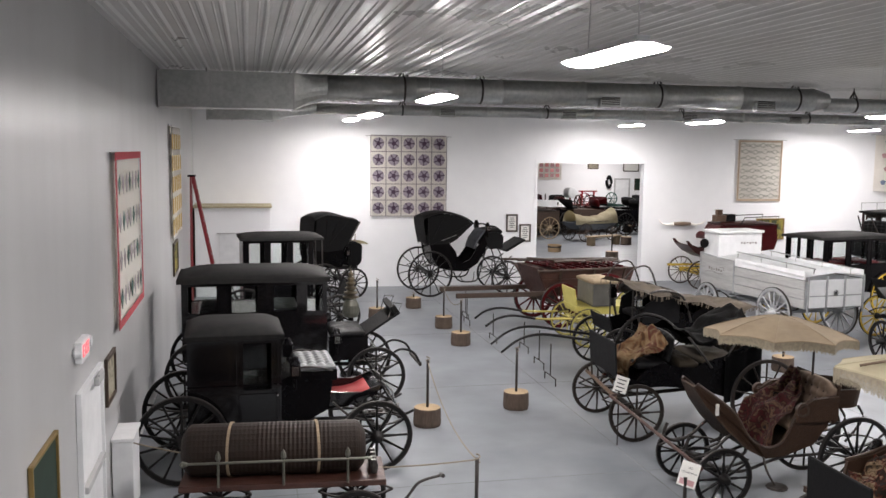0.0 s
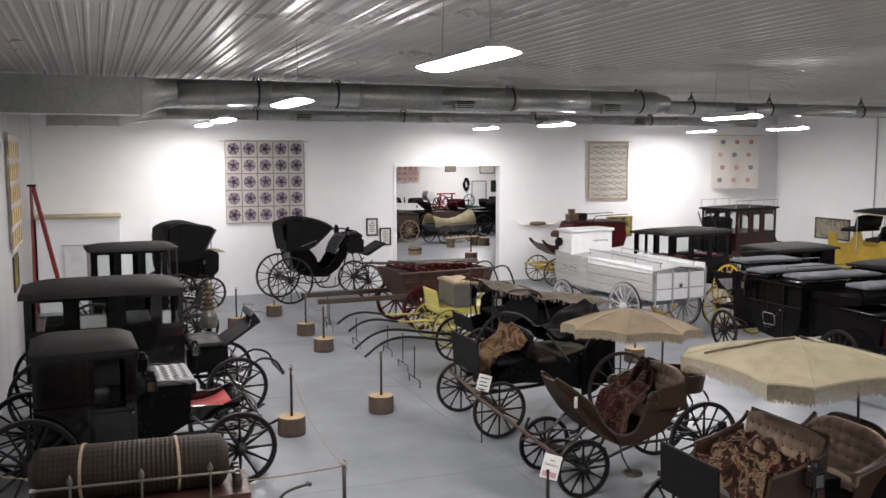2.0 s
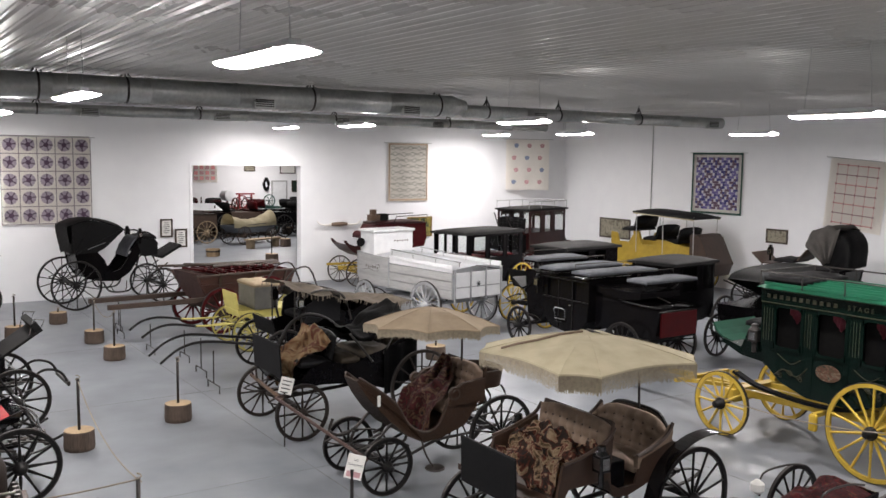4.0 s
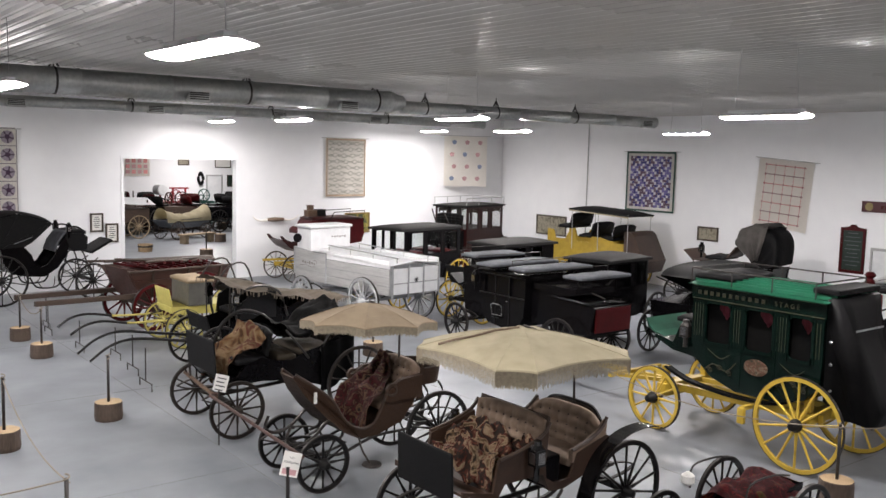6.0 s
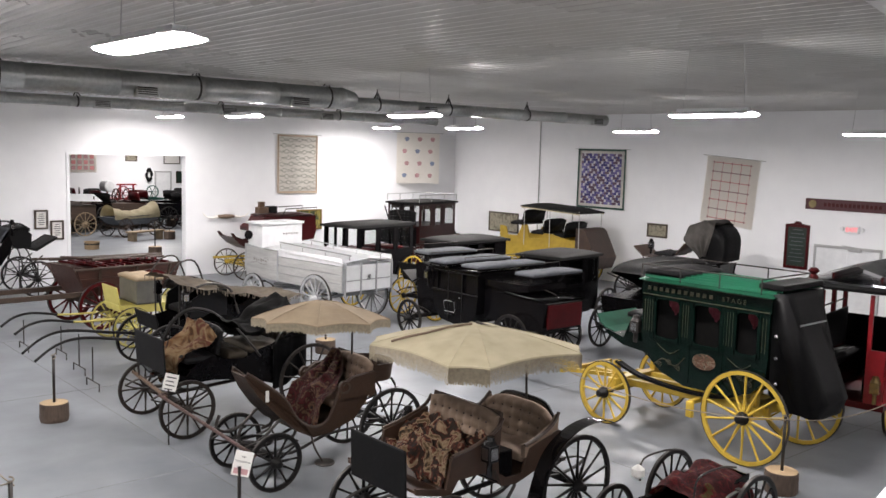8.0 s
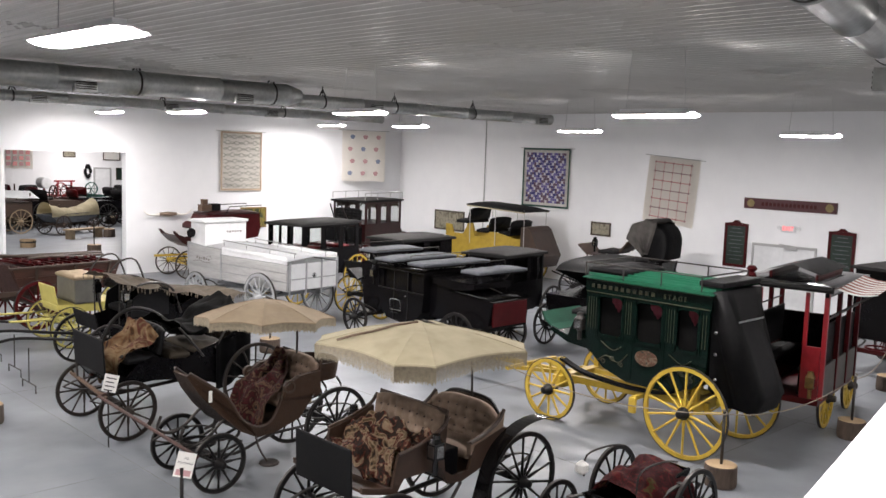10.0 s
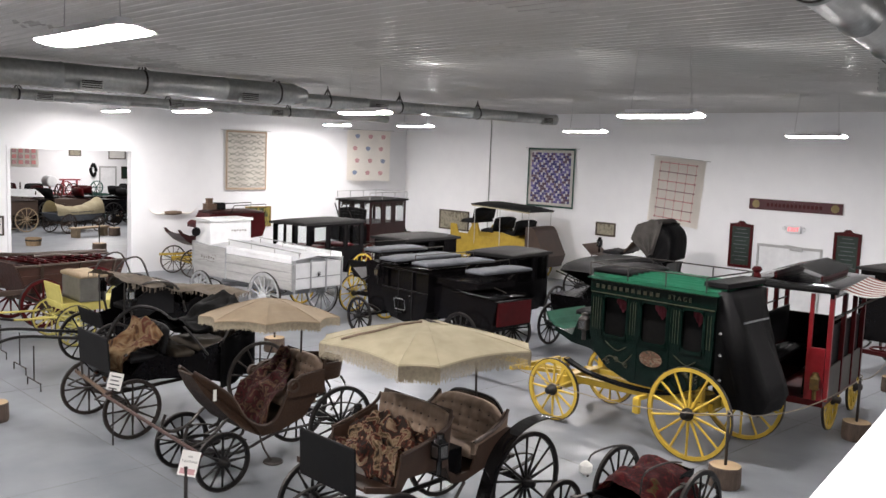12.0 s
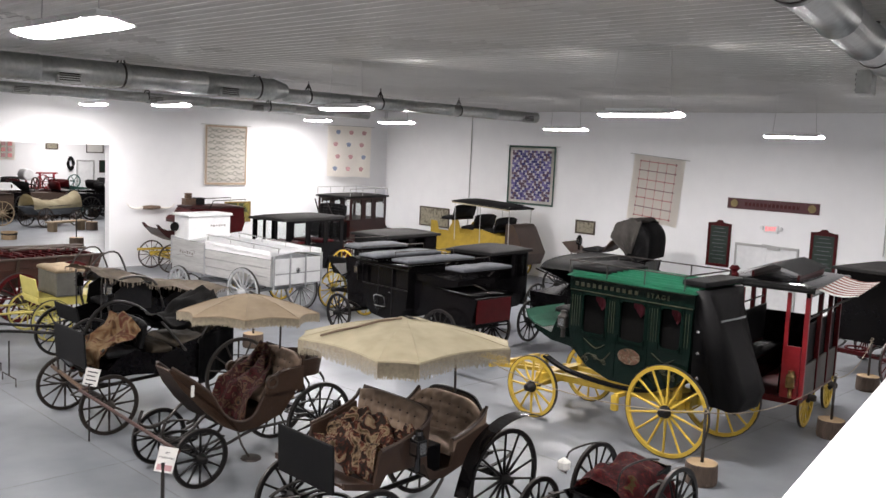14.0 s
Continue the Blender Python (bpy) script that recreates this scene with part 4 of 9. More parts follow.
def glazed_rockaway():
    th = turnout("rockaway_carriage", "black rockaway carriage with open window frames and flat roof", "carriage", 0.75, 20.6, 4, "black carriages along the wall")
    running_gear(th, -0.9, 1.2, 1.35, 1.15, 0.95, BLACKW)
    closed_body(th, -0.92, 0.62, 1.2, 0.6, 1.4, 2.21, BLACK, [(-0.8, -0.44), (-0.33, 0.05), (0.16, 0.52)], ends=(True, False), belly=0.1)
    roof(th, -0.98, 0.86, 1.3, 2.24, ROOFBLACK, 0.08, 0.05)
    for sy in (-1, 1):
        bm = B()
        tube(bm, [(0.82, 0.55 * sy, 2.22), (0.85, 0.5 * sy, 1.1)], 0.014, 6)
        part("roof_prop", bm, IRON, th)
    cushion(th, 0.55, 1.0, -0.45, 0.45, 1.0, 1.12, LEATHER, "driver_seat")
    dashboard(th, 1.35, 0.9, 0.75, 0.4, 20)
    return th


def victoria(x, y, heading, label):
    """A hooded phaeton: deep curved tub, folding top raked forward, high driver's seat and a slanting dash."""
    th = turnout("victoria_phaeton", label, "carriage", x, y, heading, "hooded carriages")
    running_gear(th, -1.22, 1.15, 1.3, 1.34, 1.0, BLACKW, nr=14, perch=False)
    low = [(-1.2, 1.52), (-1.12, 1.12), (-0.93, 0.82), (-0.5, 0.72), (-0.08, 0.7), (0.27, 0.93), (0.5, 1.27)]
    body = low + [(0.56, 1.5), (0.47, 1.72), (0.36, 1.6), (0.2, 1.3), (0.02, 1.04), (-0.18, 0.96), (-0.33, 1.06), (-0.42, 1.3), (-0.6, 1.52)]
    tub(th, body, 1.0, [(px + 0.02, pz + 0.01) for px, pz in low], BLACK)
    cushion(th, -1.0, -0.42, -0.47, 0.47, 1.0, 1.16, LEATHER)
    backrest(th, -1.08, 0.95, 1.12, 0.6, LEATHER, 6)
    # folding top: roof, back and side leathers with their bows
    w = 0.55
    line = curve([(0.12, 0, 2.13), (0.02, 0, 2.25), (-0.72, 0, 2.47), (-1.28, 0, 2.36), (-1.4, 0, 2.22), (-1.27, 0, 1.52)], 5)
    bm = B()

    def top(u, v):
        k = u * (len(line) - 1)
        i = min(int(k), len(line) - 2)
        p = Vector(line[i]).lerp(Vector(line[i + 1]), k - i)
        q = 2 * v - 1
        return (p.x - 0.02 * math.sin(7 * u) * (1 - q * q), q * w, p.z - 0.07 * abs(q) ** 3 - 0.02 * math.sin(u * 19) * (1 - q * q))
    sheet(bm, top, 25, 12, 0.012)
    hd = part("hood", bm, LEATHER, th, "creased black leather folding top", smooth=True)
    rim = [(0.1, 2.1), (-0.05, 2.18), (-0.72, 2.4), (-1.26, 2.28), (-1.3, 1.54), (-1.15, 1.5), (-0.62, 1.52), (-0.42, 1.63), (-0.16, 1.86)]
    for s in (-1, 1):
        bm = B()
        prism(bm, rim, s * (w - 0.01) - 0.007, s * (w - 0.01) + 0.007)
        part("side_leather", bm, LEATHER, hd)
        for p, q in (((-1.2, 1.5), (-0.72, 2.4)), ((-1.15, 1.5), (0.06, 2.12)), ((-1.2, 1.5), (-1.27, 2.28))):
            bm = B()
            bar(bm, (p[0], s * (w + 0.012), p[1]), (q[0], s * (w + 0.012), q[1]), 0.014, 0.035)
            part("bow", bm, LEATHER, hd)
        bm = B()
        tube(bm, curve([(-0.88, s * (w + 0.03), 1.62), (-0.6, s * (w + 0.04), 1.72), (-0.42, s * (w + 0.03), 1.78)], 3), 0.012, 6)
        part("top_joint", bm, STEEL, hd)
        bm = B()
        tube(bm, curve([(-0.48, s * 0.5, 0.7), (-0.32, s * 0.54, 0.44), (0.1, s * 0.54, 0.4), (0.3, s * 0.5, 0.52), (0.44, s * 0.44, 1.0), (0.54, s * 0.42, 1.3)], 5), 0.022, 8)
        part("body_iron", bm, BLACKW, th)
        bm = B()
        tube(bm, curve([(0.5, s * 0.4, 1.26), (0.75, s * 0.38, 1.42), (1.0, s * 0.36, 1.25), (1.15, s * 0.36, 0.72)], 4), 0.02, 8)
        tube(bm, curve([(0.62, s * 0.38, 1.1), (0.85, s * 0.36, 0.95), (1.15, s * 0.36, 0.95), (1.4, s * 0.36, 1.1)], 4), 0.018, 8)
        part("box_iron", bm, IRON, th)
        bm = B()
        tube(bm, curve([(-0.3, s * 0.52, 0.62), (-0.2, s * 0.6, 0.42), (0.08, s * 0.6, 0.42), (0.16, s * 0.5, 0.68)], 3), 0.012, 6)
        part("step", bm, IRON, th)
        carriage_lamp(th, 0.56, s * 0.5, 1.86)
    # driver's seat: padded box on irons with a curved skirt behind it
    bm = B()
    strip(bm, [(0.22, 1.34), (0.32, 1.6), (0.47, 1.8), (0.56, 1.86)], -0.42, 0.42, 0.05)
    part("seat_skirt", bm, GREYCUSH, th, "grey ribbed seat skirt")
    bm = B()
    prism(bm, [(0.5, 1.48), (0.5, 1.82), (0.98, 1.82), (1.1, 1.7), (1.08, 1.36), (0.72, 1.32)], -0.42, 0.42)
    part("driver_box", bm, LEATHER, th)
    cushion(th, 0.56, 1.06, -0.4, 0.4, 1.8, 1.94, LEATHER, "driver_seat")
    for s in (-1, 1):
        bm = B()
        tube(bm, curve([(0.52, s * 0.42, 1.8), (0.6, s * 0.43, 2.0), (0.85, s * 0.43, 1.98), (1.04, s * 0.42, 1.8)], 4), 0.022, 8)
        part("seat_rail", bm, LEATHER, th)
    bm = B()
    box(bm, 0, 0.68, -0.42, 0.42, -0.035, 0.035, 0.012)
    part("dashboard", bm, LEATHER, th, "thick slanting leather dashboard", m=pose(1.2, 0, 1.26, 0, -29, 0))
    return th


def small_hooded_phaeton():
    """A compact phaeton: tall creased hood over a small tub, and a narrow skirted seat on the fore gear."""
    th = turnout("hooded_phaeton", "small black leather-hooded phaeton near the far wall", "carriage", 2.26, 25.46, 20, "hooded carriages")
    running_gear(th, -0.46, 0.46, 1.2, 1.06, 0.88, BLACKW, nr=14, perch=False)
    low = [(-0.72, 1.5), (-0.7, 1.2), (-0.56, 0.96), (-0.2, 0.9), (0.14, 0.92), (0.22, 1.08)]
    tub(th, low + [(0.16, 1.42), (-0.2, 1.44), (-0.6, 1.5)], 0.98, [(px + 0.02, pz + 0.012) for px, pz in low], BLACK)
    cushion(th, -0.6, -0.1, -0.46, 0.46, 1.18, 1.32, LEATHER)
    backrest(th, -0.62, 0.92, 1.26, 0.5, LEATHER, 6)
    line = curve([(0.72, 0, 2.2), (0.6, 0, 2.29), (0.1, 0, 2.4), (-0.3, 0, 2.46), (-0.62, 0, 2.36), (-0.7, 0, 2.22), (-0.72, 0, 1.42)], 5)
    w = 0.5
    bm = B()

    def top(u, v):
        k = u * (len(line) - 1)
        i = min(int(k), len(line) - 2)
        p = Vector(line[i]).lerp(Vector(line[i + 1]), k - i)
        q = 2 * v - 1
        return (p.x - 0.02 * math.sin(7 * u) * (1 - q * q), q * w, p.z - 0.08 * abs(q) ** 3 + 0.02 * math.sin(u * 21) * (1 - q * q))
    sheet(bm, top, 28, 12, 0.012)
    hd = part("hood", bm, LEATHER, th, "creased black leather folding top", smooth=True)
    rim = [(0.7, 2.17), (0.58, 2.24), (0.1, 2.33), (-0.3, 2.39), (-0.62, 2.29), (-0.71, 1.42), (-0.3, 1.36), (0.16, 1.4), (0.36, 1.62)]
    for t in (-1, 1):
        bm = B()
        prism(bm, rim, t * (w - 0.01) - 0.007, t * (w - 0.01) + 0.007)
        part("side_leather", bm, LEATHER, hd)
        for q in ((0.1, 2.33), (-0.3, 2.39), (0.4, 2.26)):
            bm = B()
            bar(bm, (-0.36, t * (w + 0.012), 1.42), (q[0], t * (w + 0.012), q[1]), 0.014, 0.035)
            part("bow", bm, LEATHER, hd)
        bm = B()
        bar(bm, (0.7, t * (w + 0.004), 2.18), (0.37, t * (w + 0.004), 1.62), 0.05, 0.03, 0.006)
        part("front_bow", bm, HOODGREY, hd, "worn grey front edge of the hood")
        bm = B()
        tube(bm, curve([(-0.3, t * 0.46, 0.95), (-0.1, t * 0.5, 0.72), (0.3, t * 0.44, 0.76), (0.5, t * 0.34, 0.92)], 4), 0.02, 8)
        part("body_iron", bm, IRON, th)
        bm = B()
        tube(bm, curve([(0.0, t * 0.5, 0.9), (0.06, t * 0.58, 0.56), (0.22, t * 0.58, 0.56), (0.26, t * 0.5, 0.86)], 3), 0.012, 6)
        part("step", bm, IRON, th)
        carriage_lamp(th, 0.3, t * 0.5, 1.22)
    bm = B()
    strip(bm, [(-0.12, 1.0), (0.0, 1.4), (0.14, 1.8), (0.52, 2.2)], -0.47, 0.47, 0.01)
    part("front_curtain", bm, LEATHER, th)
    bm = B()
    prism(bm, [(0.42, 0.92), (0.4, 1.46), (0.46, 1.58), (0.6, 1.62), (0.86, 1.5), (0.84, 1.0), (0.7, 0.88)], -0.36, 0.36)
    bmesh.ops.bevel(bm, geom=list(bm.edges), offset=0.03, segments=2, affect="EDGES")
    part("driver_box", bm, LEATHER, th, "black leather-skirted driver's seat")
    bm = B()
    bar(bm, (0.1, 0, 0.86), (0.75, 0, 0.86), 0.5, 0.1, 0.02)
    part("fore_carriage", bm, BLACKW, th)
    bm = B()
    sheet(bm, lambda u, v: (0.6 + 0.5 * u, -0.3 + 0.5 * v, 1.55 + 0.08 * (1 - (2 * u - 1) ** 4) * (1 - (2 * v - 1) ** 4) - 0.05 * u), 12, 12, 0.02)
    part("folded_cloth", bm, CREAM, th, "small cream folded cloth on the driver's seat", smooth=True)
    bm = B()
    tube(bm, [(0.74, -0.1, 1.6), (0.75, -0.1, 1.8)], 0.012, 6)
    part("whip_socket", bm, BRASS, th)
    return th


def dump_cart():
    th = turnout("box_wagon", "dark brown flared box wagon loaded with red poles and frames", "wagon", 7.98, 21.0, 188)
    for x, d, y in ((-0.42, 1.3, 0.8), (0.78, 1.1, 0.74)):
        for s in (-1, 1):
            wheel(th, x, s * y, d, MAROON, DARKWOOD, 12, 1.5)
        bm = B()
        tube(bm, [(x, -y, d / 2), (x, y, d / 2)], 0.04, 8)
        box(bm, x - 0.06, x + 0.06, -0.5, 0.5, d / 2, 0.76)
        part("axle", bm, DARKWOOD, th)
    z0, z1 = 0.76, 1.38
    for s in (-1, 1):                                   # flared plank sides
        for k in range(3):
            a, b = k / 3, (k + 1) / 3 - 0.012
            bm = B()
            v = [bm.verts.new((x0 + dx, s * (0.54 + 0.17 * f + dy), z0 + (z1 - z0) * f)) for dy in (0, 0.035) for f, x0, dx in ((a, -1.12, -0.12 * a), (a, 1.05, 0.3 * a), (b, 1.05, 0.3 * b), (b, -1.12, -0.12 * b))]
            for q in ((0, 1, 2, 3), (7, 6, 5, 4), (0, 4, 5, 1), (1, 5, 6, 2), (2, 6, 7, 3), (3, 7, 4, 0)):
                bm.faces.new([v[i] for i in q])
            part("side_plank", bm, REDWOOD, th)
        for x in (-0.9, -0.1, 0.75):
            bm = B()
            bar(bm, (x, s * 0.6, z0), (x * 1.08, s * 0.765, z1 + 0.03), 0.06, 0.04)
            part("stake", bm, DARKWOOD, th)
        bm = B()
        bar(bm, (-1.3, s * 0.74, z1 + 0.015), (1.42, s * 0.74, z1 + 0.015), 0.07, 0.045, 0.008)
        part("top_rail", bm, DARKWOOD, th)
    bm = B()
    strip(bm, [(-1.24, z1), (-1.12, z0), (1.05, z0), (1.36, z1 + 0.06)], -0.56, 0.56, 0.035)
    part("floor_board", bm, REDWOOD, th)
    for s in (-1, 1):
        bm = B()
        bar(bm, (1.0, s * 0.58, 0.82), (3.4, s * 0.55, 0.86), 0.1, 0.11, 0.012)
        part("shaft", bm, DARKWOOD, th)
    rng = random.Random(5)
    for i in range(9):                                  # folded red frames lying across the box
        x = -1.0 + 0.22 * i
        bm = B()
        bar(bm, (x, -0.6, 1.4), (x + 0.35, 0.62, 1.5 + rng.uniform(-0.03, 0.05)), 0.06, 0.05)
        bar(bm, (x + 0.35, -0.58, 1.46), (x + 0.02, 0.6, 1.42), 0.05, 0.05)
        part("folded_frame", bm, MAROON, th)
    for p, q, r in (((-1.25, -0.3, 1.5), (1.65, 0.1, 1.6), 0.035), ((-1.1, 0.25, 1.5), (1.8, -0.45, 1.56), 0.03), ((-0.6, 0.5, 1.5), (1.5, 0.3, 1.66), 0.028), ((-1.2, 0.0, 1.53), (0.9, 0.55, 1.58), 0.03)):
        bm = B()
        tube(bm, [p, q], r, 8)
        part("pole", bm, DARKWOOD, th)
    for k in range(7):
        bm = B()
        tube(bm, [(-0.9 + 0.3 * k, -0.55, 1.3), (-0.7 + 0.3 * k, 0.55, 1.36)], 0.06, 8)
        part("roller", bm, REDWOOD, th)
    return th


def shaft_stand(x, y, h):
    th = thing("wire_stand", "thin bent wire stand holding up a shaft", "stand", "wire shaft stands", at=(x, y, 0))
    bm = B()
    for p in ([(0, -0.3, 0), (0, -0.3, 0.13), (0, 0.3, 0.13), (0, 0.3, 0)], [(0, 0, 0.13), (0, 0, h)]):
        tube(bm, p, 0.011, 6)
    part("wire", bm, IRON, th)
    return th


def yellow_gig():
    th = turnout("yellow_gig", "pale yellow gig with a tan box seat and black-tipped shafts", "carriage", 7.9, 18.6, 180, "middle row carriages")
    running_gear(th, -0.9, 0.75, 1.3, 1.1, 0.85, PALEYELLOW)
    bm = B()
    prism(bm, [(-1.0, 0.68), (0.7, 0.68), (0.95, 0.8), (0.95, 0.86), (-1.0, 0.86)], -0.42, 0.42)
    part("body", bm, PALEYELLOW, th)
    dashboard(th, 0.9, 0.8, 0.72, 0.52, 10, PALEYELLOW)
    bm = B()
    box(bm, 0.05, 0.6, -0.48, 0.48, 0.86, 1.36, 0.03)
    part("box_seat", bm, material("dull_grey_seat_paint", (0.13, 0.125, 0.11), 0.6, second=(0.08, 0.077, 0.068), grain=7), th, "grey boxed seat")
    cushion(th, 0.03, 0.62, -0.5, 0.5, 1.36, 1.47, CANVAS, "seat_cushion", "tan canvas seat cushion")
    for s in (-1, 1):
        bm = B()
        tube(bm, curve([(0.0, s * 0.45, 1.2), (-0.3, s * 0.47, 1.65), (-0.7, s * 0.47, 1.7), (-0.95, s * 0.45, 1.1)], 4), 0.02, 6)
        part("seat_iron", bm, IRON, th)
    cushion(th, -0.95, -0.4, -0.45, 0.45, 1.05, 1.3, LEATHER, "rear_cushion")
    for s in (-1, 1):
        bm = B()
        pts = curve([(0.8, s * 0.46, 0.6), (1.6, s * 0.47, 0.62), (1.9, s * 0.48, 0.64)], 4)
        tube(bm, pts, 0.022, 8)
        sh = part("shaft", bm, PALEYELLOW, th, smooth=True)
        bm = B()
        tube(bm, curve([(1.9, s * 0.48, 0.64), (2.4, s * 0.48, 0.72), (2.75, s * 0.48, 0.66), (3.0, s * 0.46, 0.5)], 4), 0.026, 8)
        part("shaft_sleeve", bm, BLACKW, sh, "black leather shaft sleeve", smooth=True)
    return th


def folded_top_buggy():
    """Black surrey whose brown fringed canvas top has sunk towards the back."""
    th = turnout("canopy_surrey", "black surrey under a sagging brown fringed canvas canopy", "carriage", 7.75, 16.05, 180, "middle row carriages")
    running_gear(th, -1.2, 0.95, 1.35, 1.15, 0.95, BLACKW)
    tub(th, [(-1.4, 1.2), (-1.35, 0.7), (0.8, 0.66), (1.1, 0.85), (0.5, 1.0), (0.2, 1.2), (-0.3, 1.2), (-0.5, 1.12), (-0.8, 1.28)], 1.0, [(-1.38, 1.2), (-1.33, 0.71), (0.8, 0.67), (1.05, 0.83)], BLACK)
    cushion(th, -0.1, 0.45, -0.5, 0.5, 1.02, 1.18, LEATHER)
    backrest(th, -0.2, 1.0, 1.12, 0.46, OLIVE, 12, label="worn olive cloth backrest")
    cushion(th, -1.25, -0.7, -0.5, 0.5, 0.9, 1.02, LEATHER, "rear_cushion")
    for s in (-1, 1):
        bm = B()
        prism(bm, [(-0.25, 1.0), (0.5, 1.0), (0.45, 1.35), (0.1, 1.55), (-0.25, 1.5)], s * 0.55 - 0.012, s * 0.55 + 0.012)
        part("side_leather", bm, LEATHER, th)
    dashboard(th, 1.05, 0.95, 0.8, 0.3, 15)
    for s in (-1, 1):
        bm = B()                     # hooped iron of the top
        tube(bm, curve([(0.55, s * 0.56, 0.95), (0.6, s * 0.56, 1.4), (0.2, s * 0.56, 1.62), (-0.3, s * 0.56, 1.5), (-0.5, s * 0.56, 1.0)], 5), 0.024, 8)
        part("top_iron", bm, IRON, th)
    for x, z in ((-1.3, 1.3), (0.7, 1.66)):
        for s in (-1, 1):
            bm = B()
            tube(bm, [(x, s * 0.52, 0.9), (x, s * 0.55, z)], 0.014, 6)
            part("top_post", bm, IRON, th)
    for k in range(12):                       # loose threads and tapes hanging from the sunk top
        bm = B()
        x = -1.45 + 0.12 * k
        tube(bm, [(x, 0.1, 1.22 + 0.2 * (k / 12)), (x + 0.02 * math.sin(k), 0.1, 0.72 + 0.07 * (k % 3))], 0.014, 5)
        part("hanging_tape", bm, LEATHER, th)
    for s in (-1, 1):
        carriage_lamp(th, 0.62, s * 0.6, 1.32, LACQUER)

    def f(u, v):
        x, y = -1.85 + 2.7 * u, -0.7 + 1.4 * v
        z = 1.27 + 0.28 * u + 0.26 * u * u - 0.08 * (2 * v - 1) ** 2
        return (x, y, z + 0.025 * math.sin(u * 11 + 2 * v) * (0.4 + v) + 0.018 * math.sin(u * 31 + 6 * v) + 0.012 * math.sin(u * 7 + 34 * v) + 0.08 * noise.noise((x * 2, y * 2, 3)))
    bm = B()
    sheet(bm, f, 44, 24, 0.02)
    top = part("canopy", bm, TARP, th, "wrinkled olive brown canvas canopy", smooth=True)
    bm = B()
    for i in range(150):
        u = random.random()
        p = f(u, 0.0) if i % 2 else f(u, 1.0)
        l = random.uniform(0.03, 0.1)
        box(bm, p[0] - 0.006, p[0] + 0.006, p[1] - 0.004, p[1] + 0.004, p[2] - l, p[2])
    fr = part("fringe", bm, TARP, top)
    fr["kind"] = "stuff"
    for s in (-1, 1):
        bm = B()
        pts = curve([(0.95, s * 0.38, 0.6), (1.6, s * 0.38, 0.7), (2.4, s * 0.38, 0.82), (2.85, s * 0.37, 0.74), (3.2, s * 0.36, 0.5)], 5)
        tube(bm, pts, 0.026, 8, [0.03 - 0.008 * i / len(pts) for i in range(len(pts))])
        part("shaft", bm, BLACKW, th, smooth=True)
    return th


